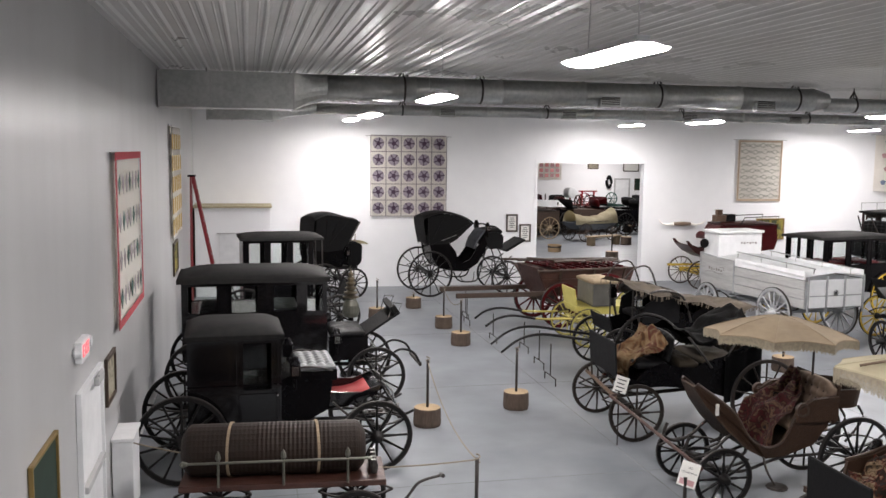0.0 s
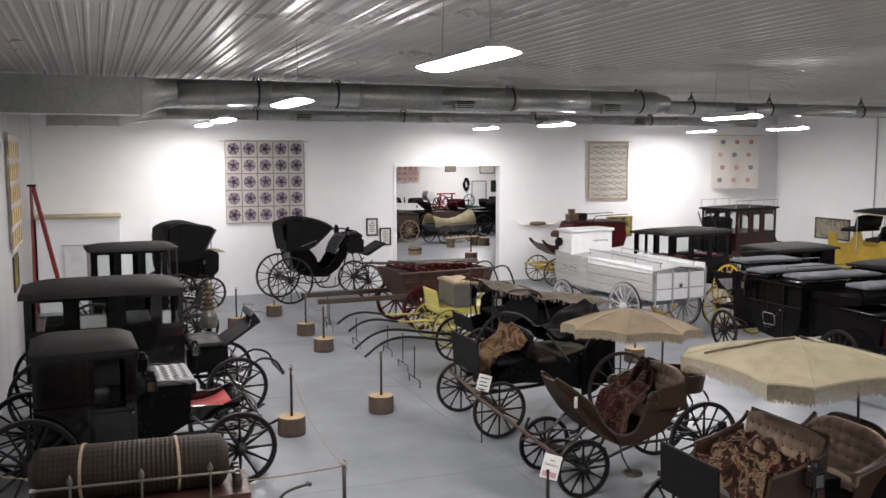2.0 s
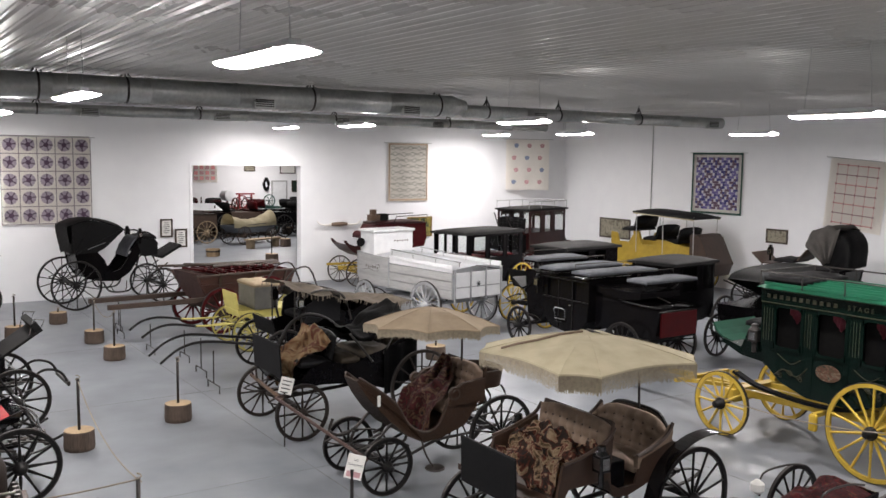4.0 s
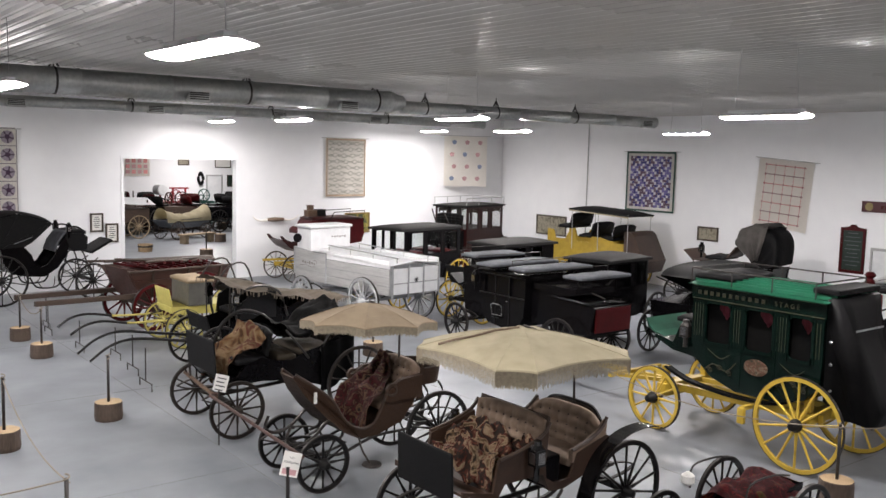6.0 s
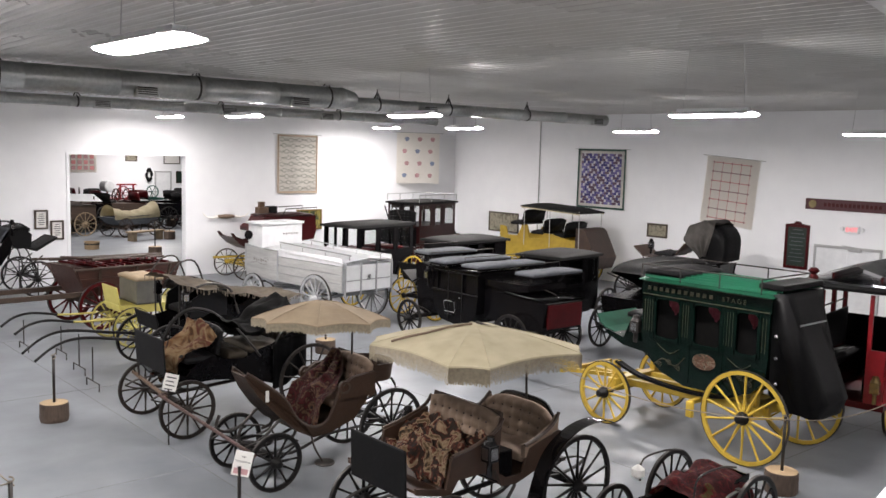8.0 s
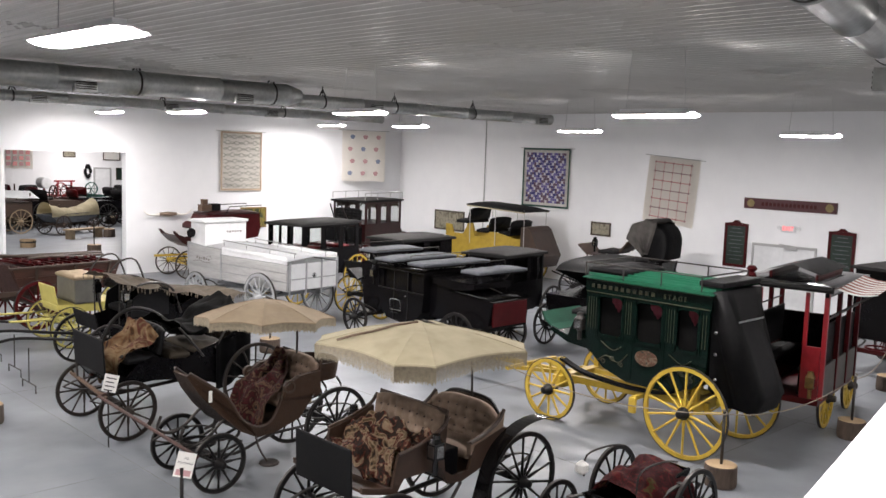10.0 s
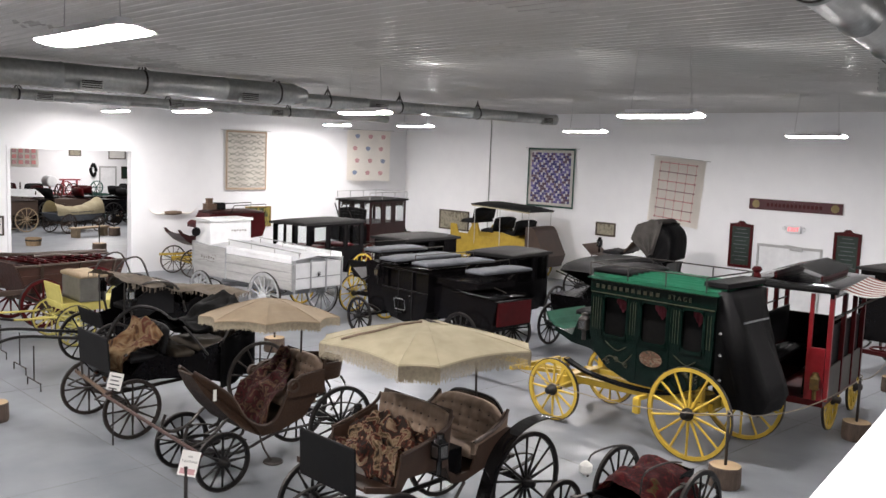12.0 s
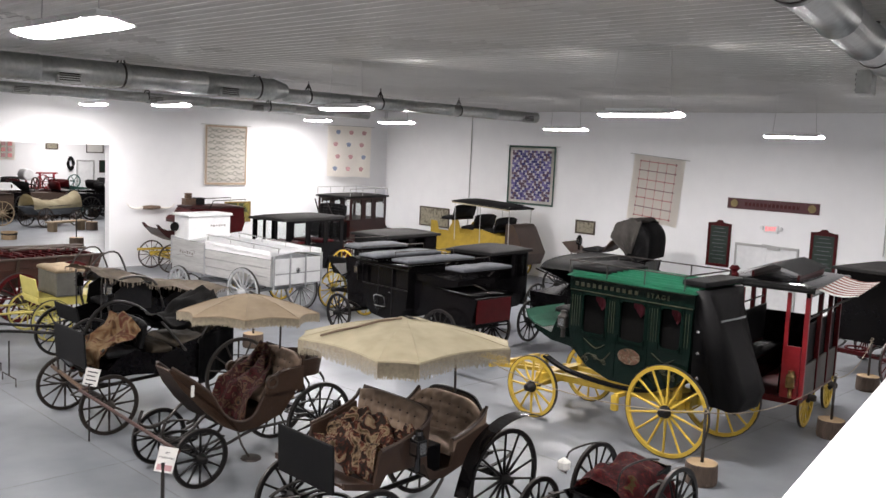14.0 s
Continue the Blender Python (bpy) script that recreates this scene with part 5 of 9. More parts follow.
def draped_buggy():
    """The black carriage of the row: tapestry rug over its front seat, olive cushions behind, its leather top folded down."""
    th = turnout("rug_draped_carriage", "black carriage with tapestry rug, olive cushions and folded leather top", "carriage", 6.9, 12.59, 180, "middle row carriages")
    running_gear(th, -0.68, 1.4, 1.5, 1.15, 0.86, WORNWHEEL, heavy=0.95)
    low = [(-0.74, 1.36), (-0.66, 0.86), (-0.46, 0.56), (-0.12, 0.54), (0.3, 0.68), (0.9, 0.74), (1.45, 0.72), (1.6, 0.9)]
    tub(th, low + [(1.56, 0.96), (1.3, 0.84), (1.16, 1.0), (0.9, 1.1), (0.62, 1.02), (0.36, 1.0), (0.16, 1.1), (-0.2, 1.18), (-0.5, 1.34)], 1.02, [(x, z + 0.012) for x, z in low], BLACK)
    cushion(th, 0.82, 1.3, -0.5, 0.5, 1.02, 1.15, LEATHER, "front_cushion")
    backrest(th, 0.78, 1.0, 1.1, 0.42, LEATHER, 12, name="front_backrest")
    cushion(th, -0.4, 0.2, -0.5, 0.5, 1.04, 1.18, OLIVE, "rear_cushion", "worn olive rear cushion")
    backrest(th, -0.5, 1.0, 1.1, 0.4, OLIVE, 16, name="rear_backrest", label="worn olive backrest")
    cushion(th, 0.3, 0.62, -0.48, 0.48, 1.0, 1.14, OLIVE, "jump_seat", "small olive jump seat")
    dashboard(th, 1.62, 1.0, 0.92, 0.5, 4)
    for s in (-1, 1):
        bm = B()
        tube(bm, [(1.6, s * 0.5, 0.7), (1.62, s * 0.5, 0.94)], 0.016, 6)
        part("dash_iron", bm, IRON, th)

    def f(u, v):
        y = -0.5 + 1.0 * v
        prof = [(0.84, 1.58), (0.94, 1.36), (1.22, 1.22), (1.42, 1.02), (1.46, 0.68)]
        k = u * 4
        i = min(int(k), 3)
        a = k - i
        fold = 0.035 * math.sin(10 * v - 5 * u) + 0.03 * math.sin(17 * v + 4 * u)
        return (prof[i][0] + a * (prof[i + 1][0] - prof[i][0]) + 0.6 * fold, y * (1 - 0.12 * u) + 0.02 * math.sin(9 * u), prof[i][1] + a * (prof[i + 1][1] - prof[i][1]) + 0.02 - 0.16 * (1 - u) * abs(2 * v - 1) + fold)
    blanket(th, f, RUG2, 44, 44, label="rust and cream tapestry rug")
    # leather top, folded down into a crumpled bundle on its bows
    line = curve([(0.52, 0, 1.5), (0.36, 0, 1.4), (0.12, 0, 1.38), (-0.14, 0, 1.5), (-0.42, 0, 1.68), (-0.6, 0, 1.72)], 6)

    def bundle(u, v):
        k = u * (len(line) - 1)
        i = min(int(k), len(line) - 2)
        p = Vector(line[i]).lerp(Vector(line[i + 1]), k - i)
        a = v * math.tau
        r = 0.085 * (1 + 0.3 * math.sin(u * 13) + 0.5 * noise.noise((u * 7, math.cos(a) * 2, math.sin(a) + 3)))
        y = -0.5 * math.cos(a) * (1 - 0.2 * u)
        return (p.x + 0.3 * r * math.sin(a) + 0.05 * math.sin(y * 9 + 5 * u), y, p.z + r * math.sin(a) + 0.06 * noise.noise((u * 7, y * 7, 1.0)) + 0.03 * math.sin(y * 17 + u * 11))
    bm = B()
    sheet(bm, bundle, 34, 28)
    part("folded_top", bm, DULLBLACK, th, "crumpled black leather top, folded down", smooth=True)
    for s in (-1, 1):
        for p in ([(0.1, 1.0), (0.3, 1.25), (0.5, 1.48)], [(-0.1, 1.1), (-0.3, 1.4), (-0.62, 1.7)]):
            bm = B()
            tube(bm, curve([(x, s * 0.53, z) for x, z in p], 4), 0.018, 6)
            part("top_bow", bm, IRON, th)
    bm = B()                              # hooped iron behind the front seat
    tube(bm, curve([(1.24, -0.5, 1.16), (1.06, -0.5, 1.48), (0.77, -0.5, 1.64), (0.42, -0.5, 1.56), (0.12, -0.5, 1.32), (-0.08, -0.5, 1.06)], 5), 0.032, 8)
    part("seat_iron", bm, BLACKW, th)
    bm = B()
    sheet(bm, lambda u, v: (-0.72 + 0.62 * u, 0.535 + 0.02 * math.sin(14 * u), 1.3 - 0.1 * u - 0.72 * v + 0.05 * math.sin(6 * u) * v), 20, 8, 0.012)
    part("leather_apron", bm, LEATHER, th, "creased dark leather apron hanging at the side", smooth=True)
    bm = B()
    tube(bm, [(1.75, 0.85, 0.68), (1.55, -0.85, 0.68)], 0.03, 8)
    part("splinter_bar", bm, OAK, th)
    bm = B()
    tube(bm, [(1.74, 0.8, 0.74), (1.92, 0.99, 0.78), (2.12, 3.99, 0.8)], 0.022, 8)
    part("swung_pole", bm, REDWOOD, th, "long red-brown wooden pole swung aside")
    return th


def parasol_phaeton():
    th = turnout("parasol_phaeton", "brown wicker phaeton with a fringed tan parasol and red rug", "carriage", 6.44, 9.84, 179, "parasol carriages")
    running_gear(th, -0.8, 0.96, 1.05, 1.04, 0.74, BLACKW, perch=False)
    low = [(-0.52, 1.24), (-0.44, 0.94), (-0.25, 0.7), (0.12, 0.58), (0.38, 0.56), (0.6, 0.67), (0.84, 0.9), (1.06, 1.16), (1.2, 1.4)]
    rim = [(1.17, 1.43), (0.94, 1.26), (0.74, 1.08), (0.62, 0.86), (0.5, 0.74), (0.34, 0.68), (0.18, 0.73), (0.08, 0.88), (0.0, 1.06), (-0.08, 1.17), (-0.2, 1.24)]
    tb = tub(th, low + rim, 0.92, low, WICKER, t=0.04)
    for w in tb.data.vertices:                 # the tub narrows towards its toe
        w.co.y *= 1 - 0.62 * min(1, max(0, (w.co.x - 0.5) / 0.7)) ** 1.4
    for s in (-1, 1):
        bm = B()                               # bound edge of the opening, ending in a scrolled arm
        pts = [(x, s * 0.445 * (1 - 0.62 * min(1, max(0, (x - 0.5) / 0.7)) ** 1.4), z + 0.01) for x, z in rim]
        tube(bm, curve(pts, 3), 0.02, 6)
        part("bound_edge", bm, BROWNPAINT, th)
        bm = B()
        prism(bm, [(-0.54, 1.0), (-0.54, 1.3), (-0.2, 1.27), (-0.02, 1.16), (0.02, 1.0)], s * 0.47 - 0.035, s * 0.47 + 0.035)
        arm = part("arm", bm, WICKER, th)
        bm = B()
        hoop(bm, 0.055, 0.085, 0.05, 20)
        part("arm_scroll", bm, BROWNPAINT, arm, m=pose(-0.06, s * 0.49, 1.15))
        bm = B()
        tube(bm, curve([(1.3, s * 0.3, 0.82), (1.34, s * 0.3, 0.66), (1.16, s * 0.3, 0.58), (0.96, s * 0.3, 0.66), (0.76, s * 0.3, 0.82), (0.58, s * 0.3, 0.76), (0.56, s * 0.3, 0.6), (0.7, s * 0.3, 0.54)], 5), 0.02, 8)
        tube(bm, curve([(0.96, s * 0.25, 0.42), (0.6, s * 0.3, 0.36), (0.1, s * 0.3, 0.5), (-0.4, s * 0.3, 0.52), (-0.8, s * 0.3, 0.56)], 5), 0.02, 8)
        part("scroll_iron", bm, IRON, th)
        bm = B()
        tube(bm, curve([(0.4, s * 0.45, 0.58), (0.42, s * 0.56, 0.46), (0.33, s * 0.6, 0.28)], 4), 0.014, 6)
        lathe(bm, [(0.12, 0.25), (0.13, 0.26), (0.12, 0.28)], "Z", (0.31, s * 0.62, 0), 12)
        part("step", bm, IRON, th)
    cushion(th, -0.46, 0.02, -0.42, 0.42, 0.86, 0.98, TAN)
    backrest(th, -0.5, 0.86, 0.95, 0.5, TAN, 8, 0.12)
    bm = B()
    prism(bm, [(-0.5, 0.94), (-0.56, 0.96), (-0.61, 1.43), (-0.57, 1.45)], -0.44, 0.44)
    part("backrest_board", bm, WICKER, th)

    def f(u, v):
        y = -0.43 + (0.2 + 0.66 * min(1, 1.6 * u)) * v
        prof = [(-0.46, 1.44), (-0.36, 1.26), (-0.1, 1.1), (0.16, 1.0), (0.3, 0.62)]
        k = u * 4
        i = min(int(k), 3)
        a = k - i
        fold = (0.04 * math.sin(12 * v + 3 * u) + 0.05 * noise.noise((u * 4, v * 5, 3.0))) * min(1, 0.2 + 3 * u)
        return (prof[i][0] + a * (prof[i + 1][0] - prof[i][0]) + fold * u, y, prof[i][1] + a * (prof[i + 1][1] - prof[i][1]) + 0.03 + fold * (1 - 0.6 * u))
    blanket(th, f, RUG, 36, 36, label="dark red patterned lap rug")
    # rumble seat: a horseshoe tray on bent irons
    bm = B()
    n = 14
    arc = [(-0.62, 0.37)] + [(-0.82 - 0.27 * math.sin(math.pi * i / n), 0.37 * math.cos(math.pi * i / n)) for i in range(n + 1)] + [(-0.62, -0.37)]
    rows = [[bm.verts.new((x * k + (1 - k) * -0.75, y * k, z)) for k, z in ((0.9, 1.1), (1.0, 1.34), (0.95, 1.34), (0.85, 1.13))] for x, y in arc]
    for a, b in zip(rows, rows[1:]):
        for i in range(3):
            bm.faces.new((a[i], b[i], b[i + 1], a[i + 1]))
    bm.faces.new([r[0] for r in rows])
    bm.faces.new([r[3] for r in rows][::-1])
    part("rumble_seat", bm, WICKER, th, "horseshoe-shaped wicker groom's seat", smooth=False)
    for s in (-1, 1):
        for p in ([(-0.7, s * 0.3, 1.1), (-0.78, s * 0.3, 0.95), (-0.66, s * 0.3, 0.82), (-0.56, s * 0.3, 0.78)], [(-0.98, s * 0.26, 1.1), (-1.06, s * 0.26, 0.95), (-0.95, s * 0.28, 0.8), (-0.8, s * 0.3, 0.66)]):
            bm = B()
            tube(bm, curve(p, 4), 0.016, 6)
            part("seat_iron", bm, IRON, th)
    bm = B()
    box(bm, 0.94, 0.98, 0.31, 0.325, 1.08, 1.22)
    part("price_tag", bm, PAPER, th, "small white hanging tag")
    parasol(th, 0.02, 0.04, 1.99, 0.9, 0.24, CANVAS, 0.11, (3, -3), spin=10, scal=0.07, sagz=-0.025, pole=[(-0.14, 0.02, 2.19), (-0.4, 0.0, 2.1), (-0.49, 0, 1.95), (-0.5, 0, 1.4)])
    return th


def double_phaeton():
    th = turnout("tufted_phaeton", "brown phaeton with two tufted seats and a cream fringed parasol", "carriage", 6.51, 6.92, 180, "parasol carriages")
    running_gear(th, -0.97, 0.97, 1.34, 1.14, 0.9, BLACKW)
    low = [(-0.8, 1.2), (-0.64, 0.9), (-0.1, 0.75), (0.1, 0.77), (0.2, 0.97), (0.72, 0.97), (0.82, 0.83), (1.25, 0.94)]
    top = [(1.25, 1.0), (0.87, 0.91), (0.8, 1.22), (0.5, 1.28), (0.2, 1.38), (0.15, 0.92), (0.02, 0.84), (-0.2, 0.85), (-0.3, 1.1), (-0.74, 1.22)]
    tub(th, low + top, 1.14, [(x + 0.01, z + 0.012) for x, z in low], BROWNPAINT, t=0.035)
    cushion(th, 0.22, 0.74, -0.53, 0.53, 1.02, 1.13, TAN, "front_cushion")
    backrest(th, 0.18, 1.04, 1.08, 0.48, TAN, 8, 0.09, "front_backrest", (4, 9), "tufted brown cloth backrest", rnd=0.1)
    bm = B()
    prism(bm, [(0.17, 1.05), (0.12, 1.06), (0.08, 1.54), (0.11, 1.56), (0.16, 1.3)], -0.53, 0.53)
    part("backrest_board", bm, BROWNPAINT, th)
    cushion(th, -0.66, -0.24, -0.5, 0.5, 0.94, 1.05, TAN, "rear_cushion")
    backrest(th, -0.68, 1.02, 0.98, 0.47, TAN, 9, 0.1, "rear_backrest", (4, 7), "tufted brown cloth backrest", rnd=0.3)
    bm = B()
    n = 18                                             # rounded wooden shell behind the rear seat
    ring = [(-0.53 + 1.06 * i / n, 1.0 + 0.46 * (1 - abs(2 * i / n - 1) ** 4) ** 0.5) for i in range(n + 1)]
    fr = [bm.verts.new((-0.72 - 0.14 * (z - 1.0), y, z)) for y, z in ring]
    bk = [bm.verts.new((-0.77 - 0.14 * (z - 1.0), y, z)) for y, z in ring]
    bm.faces.new(fr)
    bm.faces.new(bk[::-1])
    for i in range(n + 1):
        j = (i + 1) % (n + 1)
        bm.faces.new((fr[i], bk[i], bk[j], fr[j]))
    part("backrest_shell", bm, BROWNPAINT, th)
    bm = B()
    tube(bm, curve([(-0.74 - 0.14 * (z - 1.0), y, z + 0.01) for y, z in ring[1:-1:2]], 3), 0.022, 6)
    part("backrest_rim", bm, BLACKW, th)
    for s in (-1, 1):
        bm = B()
        prism(bm, [(-0.72, 1.0), (-0.24, 1.0), (-0.24, 1.13), (-0.45, 1.18), (-0.66, 1.28), (-0.76, 1.38)], s * 0.53 - 0.03, s * 0.53 + 0.03)
        arm = part("arm_panel", bm, TAN, th, "padded brown cloth arm")
        bm = B()
        tube(bm, curve([(-0.24, s * 0.55, 1.13), (-0.45, s * 0.56, 1.19), (-0.66, s * 0.56, 1.29), (-0.77, s * 0.54, 1.4)], 4), 0.022, 6)
        part("arm_rail", bm, BROWNPAINT, arm)
        bm = B()
        tube(bm, curve([(0.8, s * 0.57, 1.23), (0.5, s * 0.575, 1.29), (0.22, s * 0.575, 1.39), (0.12, s * 0.57, 1.5)], 4), 0.02, 6)
        part("front_arm_rail", bm, BROWNPAINT, th)
    # solid black block put in for the shade of the open footwell
    bm = B()
    box(bm, -0.08, 0.13, -0.53, 0.53, 0.8, 1.12, 0.01)
    part("footwell_curtain", bm, BLACK, th)

    def f(u, v):
        y = -0.5 + 0.98 * v
        prof = [(0.26, 1.2), (0.42, 1.16), (0.62, 1.12), (0.78, 1.0), (0.86, 0.86)]
        k = u * 4
        i = min(int(k), 3)
        a = k - i
        ridge = 0.05 * math.sin(9 * v + 6 * u) + 0.045 * math.sin(15 * u - 5 * v + 1) + 0.1 * math.exp(-10 * ((u - 0.3) ** 2 + (v - 0.5) ** 2))
        roll = 0.12 * math.exp(-40 * (u - 0.78 + 0.25 * (v - 0.6)) ** 2)
        return (prof[i][0] + a * (prof[i + 1][0] - prof[i][0]), y + 0.03 * math.sin(13 * u + 3 * v), prof[i][1] + a * (prof[i + 1][1] - prof[i][1]) + 0.05 + 1.2 * ridge + roll + 0.1 * noise.noise((u * 6, v * 7, 2.0)) + 0.035 * noise.noise((u * 17, v * 19, 4.0)))
    blanket(th, f, RUG4, 44, 44, label="crumpled cream and rust rug")
    dashboard(th, 1.28, 0.88, 0.86, 0.48, 2, LEATHER)
    fenders(th, [(-1.5, 1.2), (-1.26, 1.26), (-0.92, 1.23), (-0.6, 1.08), (-0.42, 0.86), (-0.28, 0.5)], 0.66, 0.18, LACQUER)
    for s in (-1, 1):
        carriage_lamp(th, 0.38, s * 0.66, 1.12, LACQUER)
        bm = B()
        tube(bm, curve([(0.9, s * 0.56, 0.66), (0.6, s * 0.6, 0.47), (0.2, s * 0.6, 0.5), (-0.1, s * 0.56, 0.74)], 4), 0.02, 6)
        tube(bm, curve([(-0.5, s * 0.4, 0.86), (-0.75, s * 0.42, 0.72), (-0.97, s * 0.42, 0.78)], 4), 0.018, 6)
        part("step_iron", bm, IRON, th)
    parasol(th, 0.0, 0.0, 2.15, 1.31, 0.22, CREAM, 0.17, (1, 0), n=4, spin=-46, scal=0.055, sagz=-0.025, pole=[(-0.2, 0.02, 2.33), (-0.62, 0.03, 2.22), (-0.74, 0.04, 2.0), (-0.77, 0.05, 1.35)], cut=0.15)
    bm = B()
    tube(bm, [(r * math.cos(-0.45), r * math.sin(-0.45), 2.172 + 0.21 * (1 - (r / 1.05) ** 1.6) + 0.01 * math.sin(r * 9)) for r in (0.05, 0.3, 0.55, 0.75, 0.93)], 0.013, 6)
    part("folded_seam", bm, TAN, th)
    return th


def stage_coach():
    th = turnout("stagecoach", "dark green stagecoach with yellow running gear and red curtains", "stagecoach", 11.86, 7.5, 90)
    running_gear(th, -1.15, 1.27, 1.56, 1.34, 1.0, YELLOW, BLACKW, 14, 12, 1.25, True, YELLOW, springs=False, tyre=IRON)
    # curved body
    side = [(-1.1, 1.42), (-1.08, 1.12), (-0.9, 0.9), (-0.5, 0.78), (0.1, 0.78), (0.5, 0.92), (0.74, 1.14), (0.83, 1.42)]
    h = 0.68
    bm = B()
    prism(bm, side, -h, h)
    part("lower_body", bm, GREEN, th)
    for s in (-1, 1):
        for a, b in ((-1.1, -0.97), (-0.63, -0.43), (0.0, 0.2), (0.62, 0.83)):
            bm = B()
            box(bm, a, b, *((h - 0.05, h) if s > 0 else (-h, -h + 0.05)), 1.422, 2.05)
            pil = part("pillar", bm, GREEN, th)
            bm = B()                           # thin gilt lining, two upright loops
            for k in ((0.3, 0.7) if b - a > 0.19 else (0.5,)):
                xx = a + (b - a) * k
                for d in (-0.022, 0.022):
                    box(bm, xx + d - 0.003, xx + d + 0.003, *((h, h + 0.004) if s > 0 else (-h - 0.004, -h)), 1.5, 1.98)
            part("gilt_lining", bm, DULLGILT, pil)
        bm = B()
        box(bm, -1.12, 0.85, *((h - 0.05, h + 0.004) if s > 0 else (-h - 0.004, -h + 0.05)), 2.052, 2.27)
        part("header_rail", bm, GREEN, th)
    for a, b in ((-1.1, -1.05), (0.78, 0.83)):
        bm = B()
        box(bm, a, b, -h + 0.052, h - 0.052, 1.422, 2.25)
        part("end_panel", bm, GREEN, th)
    for s in (-1, 1):
        for a, b in ((-0.97, -0.63), (-0.43, 0.0), (0.2, 0.62)):
            # dull black sheet behind the opening paints the dark of the interior
            bm = B()
            y = s * (h - 0.09)
            box(bm, a, b, y - 0.01, y + 0.01, 1.42, 2.05)
            part("blind", bm, DULLBLACK, th)
            bm = B()
            sheet(bm, lambda u, v: (a + 0.05 + (b - a) * 0.45 * u, s * (h - 0.06) - 0.012 * math.sin(26 * u), 2.05 - (0.26 - 0.24 * abs(u - 0.35)) * v), 14, 4, 0.006)
            part("curtain", bm, CURTAIN, th, "dusty red gathered curtain", smooth=True)
            bm = B()
            for q in ((a - 0.02, a + 0.02, 1.40, 2.04), (b - 0.02, b + 0.02, 1.40, 2.04), (a, b, 1.40, 1.44), (a, b, 2.01, 2.05)):
                box(bm, q[0], q[1], s * (h + 0.006) - 0.012, s * (h + 0.006) + 0.012, q[2], q[3])
            for c, d in ((a, 1), (b, -1)):
                for zz, e in ((1.44, 1), (2.01, -1)):
                    prism(bm, [(c, zz), (c + d * 0.07, zz), (c + d * 0.03, zz + e * 0.03), (c, zz + e * 0.07)], s * (h + 0.006) - 0.012, s * (h + 0.006) + 0.012)
            part("window_frame", bm, GREEN, th)
        bm = B()
        for q in ((-1.1, 0.83, 2.055, 2.065), (-1.1, 0.83, 2.247, 2.255)):
            box(bm, q[0], q[1], s * (h + 0.008) - 0.006, s * (h + 0.008) + 0.006, q[2], q[3])
        for i in range(11):                     # the first word as plain gilt bars
            x = 0.7 - 0.098 * i if s > 0 else -1.02 + 0.098 * i
            box(bm, x, x + 0.05, s * (h + 0.008) - 0.005, s * (h + 0.008) + 0.005, 2.128, 2.186)
        part("gilt_band", bm, DULLGILT, th)
        cu = bpy.data.curves.new("lettering", "FONT")
        cu.body, cu.size, cu.extrude, cu.space_character = "STAGE", 0.095, 0.002, 1.5
        cu.materials.append(DULLGILT)
        place("lettering", cu, th, pose(-0.42 if s > 0 else 0.14, s * (h + 0.012), 2.125, 90, 0, 180 if s > 0 else 0), "small worn gilt capitals")
        bm = B()
        lathe(bm, [(0.19, -0.006), (0.19, 0.006)], "Y", seg=20)
        pl = part("door_panel_picture", bm, patterned("painted_landscape", [(0.01, 0.014, 0.01), (0.07, 0.045, 0.02), (0.09, 0.03, 0.018), (0.16, 0.12, 0.08), (0.012, 0.014, 0.01)], 9), th, "small painted oval picture on the door", m=pose(-0.2, s * (h + 0.006), 1.2) @ Matrix.Diagonal((1, 1, 0.62, 1)))
        for a, b in ((-0.98, -0.5), (0.1, 0.6)):
            bm = B()
            tube(bm, curve([(a, s * (h + 0.006), 1.2), ((a + b) / 2 - 0.1, s * (h + 0.006), 1.05), ((a + b) / 2 + 0.1, s * (h + 0.006), 1.12), (b, s * (h + 0.006), 1.0)], 5), 0.008, 5)
            tube(bm, curve([(a + 0.1, s * (h + 0.006), 1.3), ((a + b) / 2, s * (h + 0.006), 1.22), (b - 0.05, s * (h + 0.006), 1.33)], 4), 0.006, 5)
            part("scrollwork", bm, DULLGILT, th)
            for k in range(3):
                bm = B()
                cx, cz, r = a + 0.1 + k * (b - a - 0.2) / 2, 1.02 + 0.06 * (k % 2), 0.045
                tube(bm, [(cx + r * (1 - g / 16) * math.cos(g * 0.75), s * (h + 0.005), cz + r * (1 - g / 16) * math.sin(g * 0.75)) for g in range(14)], 0.006, 5)
                part("scroll", bm, DULLGILT, th)
        for a in (-0.47, 0.03):
            bm = B()
            box(bm, a, a + 0.02, s * (h + 0.004) - 0.006, s * (h + 0.004) + 0.006, 0.84, 2.05)
            part("door_edge", bm, GREEN, th)
    bm = B()
    def rf(u, v):
        a, b = 2 * u - 1, 2 * v - 1
        return (-0.135 + a * 1.02, b * (h + 0.06), 2.27 + 0.07 * (1 - b * b))
    sheet(bm, rf, 2, 10, 0.04)
    rp = part("roof", bm, GREENTOP, th, "bright green planked roof")
    for i in range(9):
        bm = B()
        y = -0.6 + i * 0.15
        box(bm, -1.13, 0.86, y - 0.006, y + 0.006, 2.28 + 0.06 * (1 - (y / 0.74) ** 2), 2.325 + 0.06 * (1 - (y / 0.74) ** 2))
        part("roof_batten", bm, GREENTOP, rp)
    bm = B()
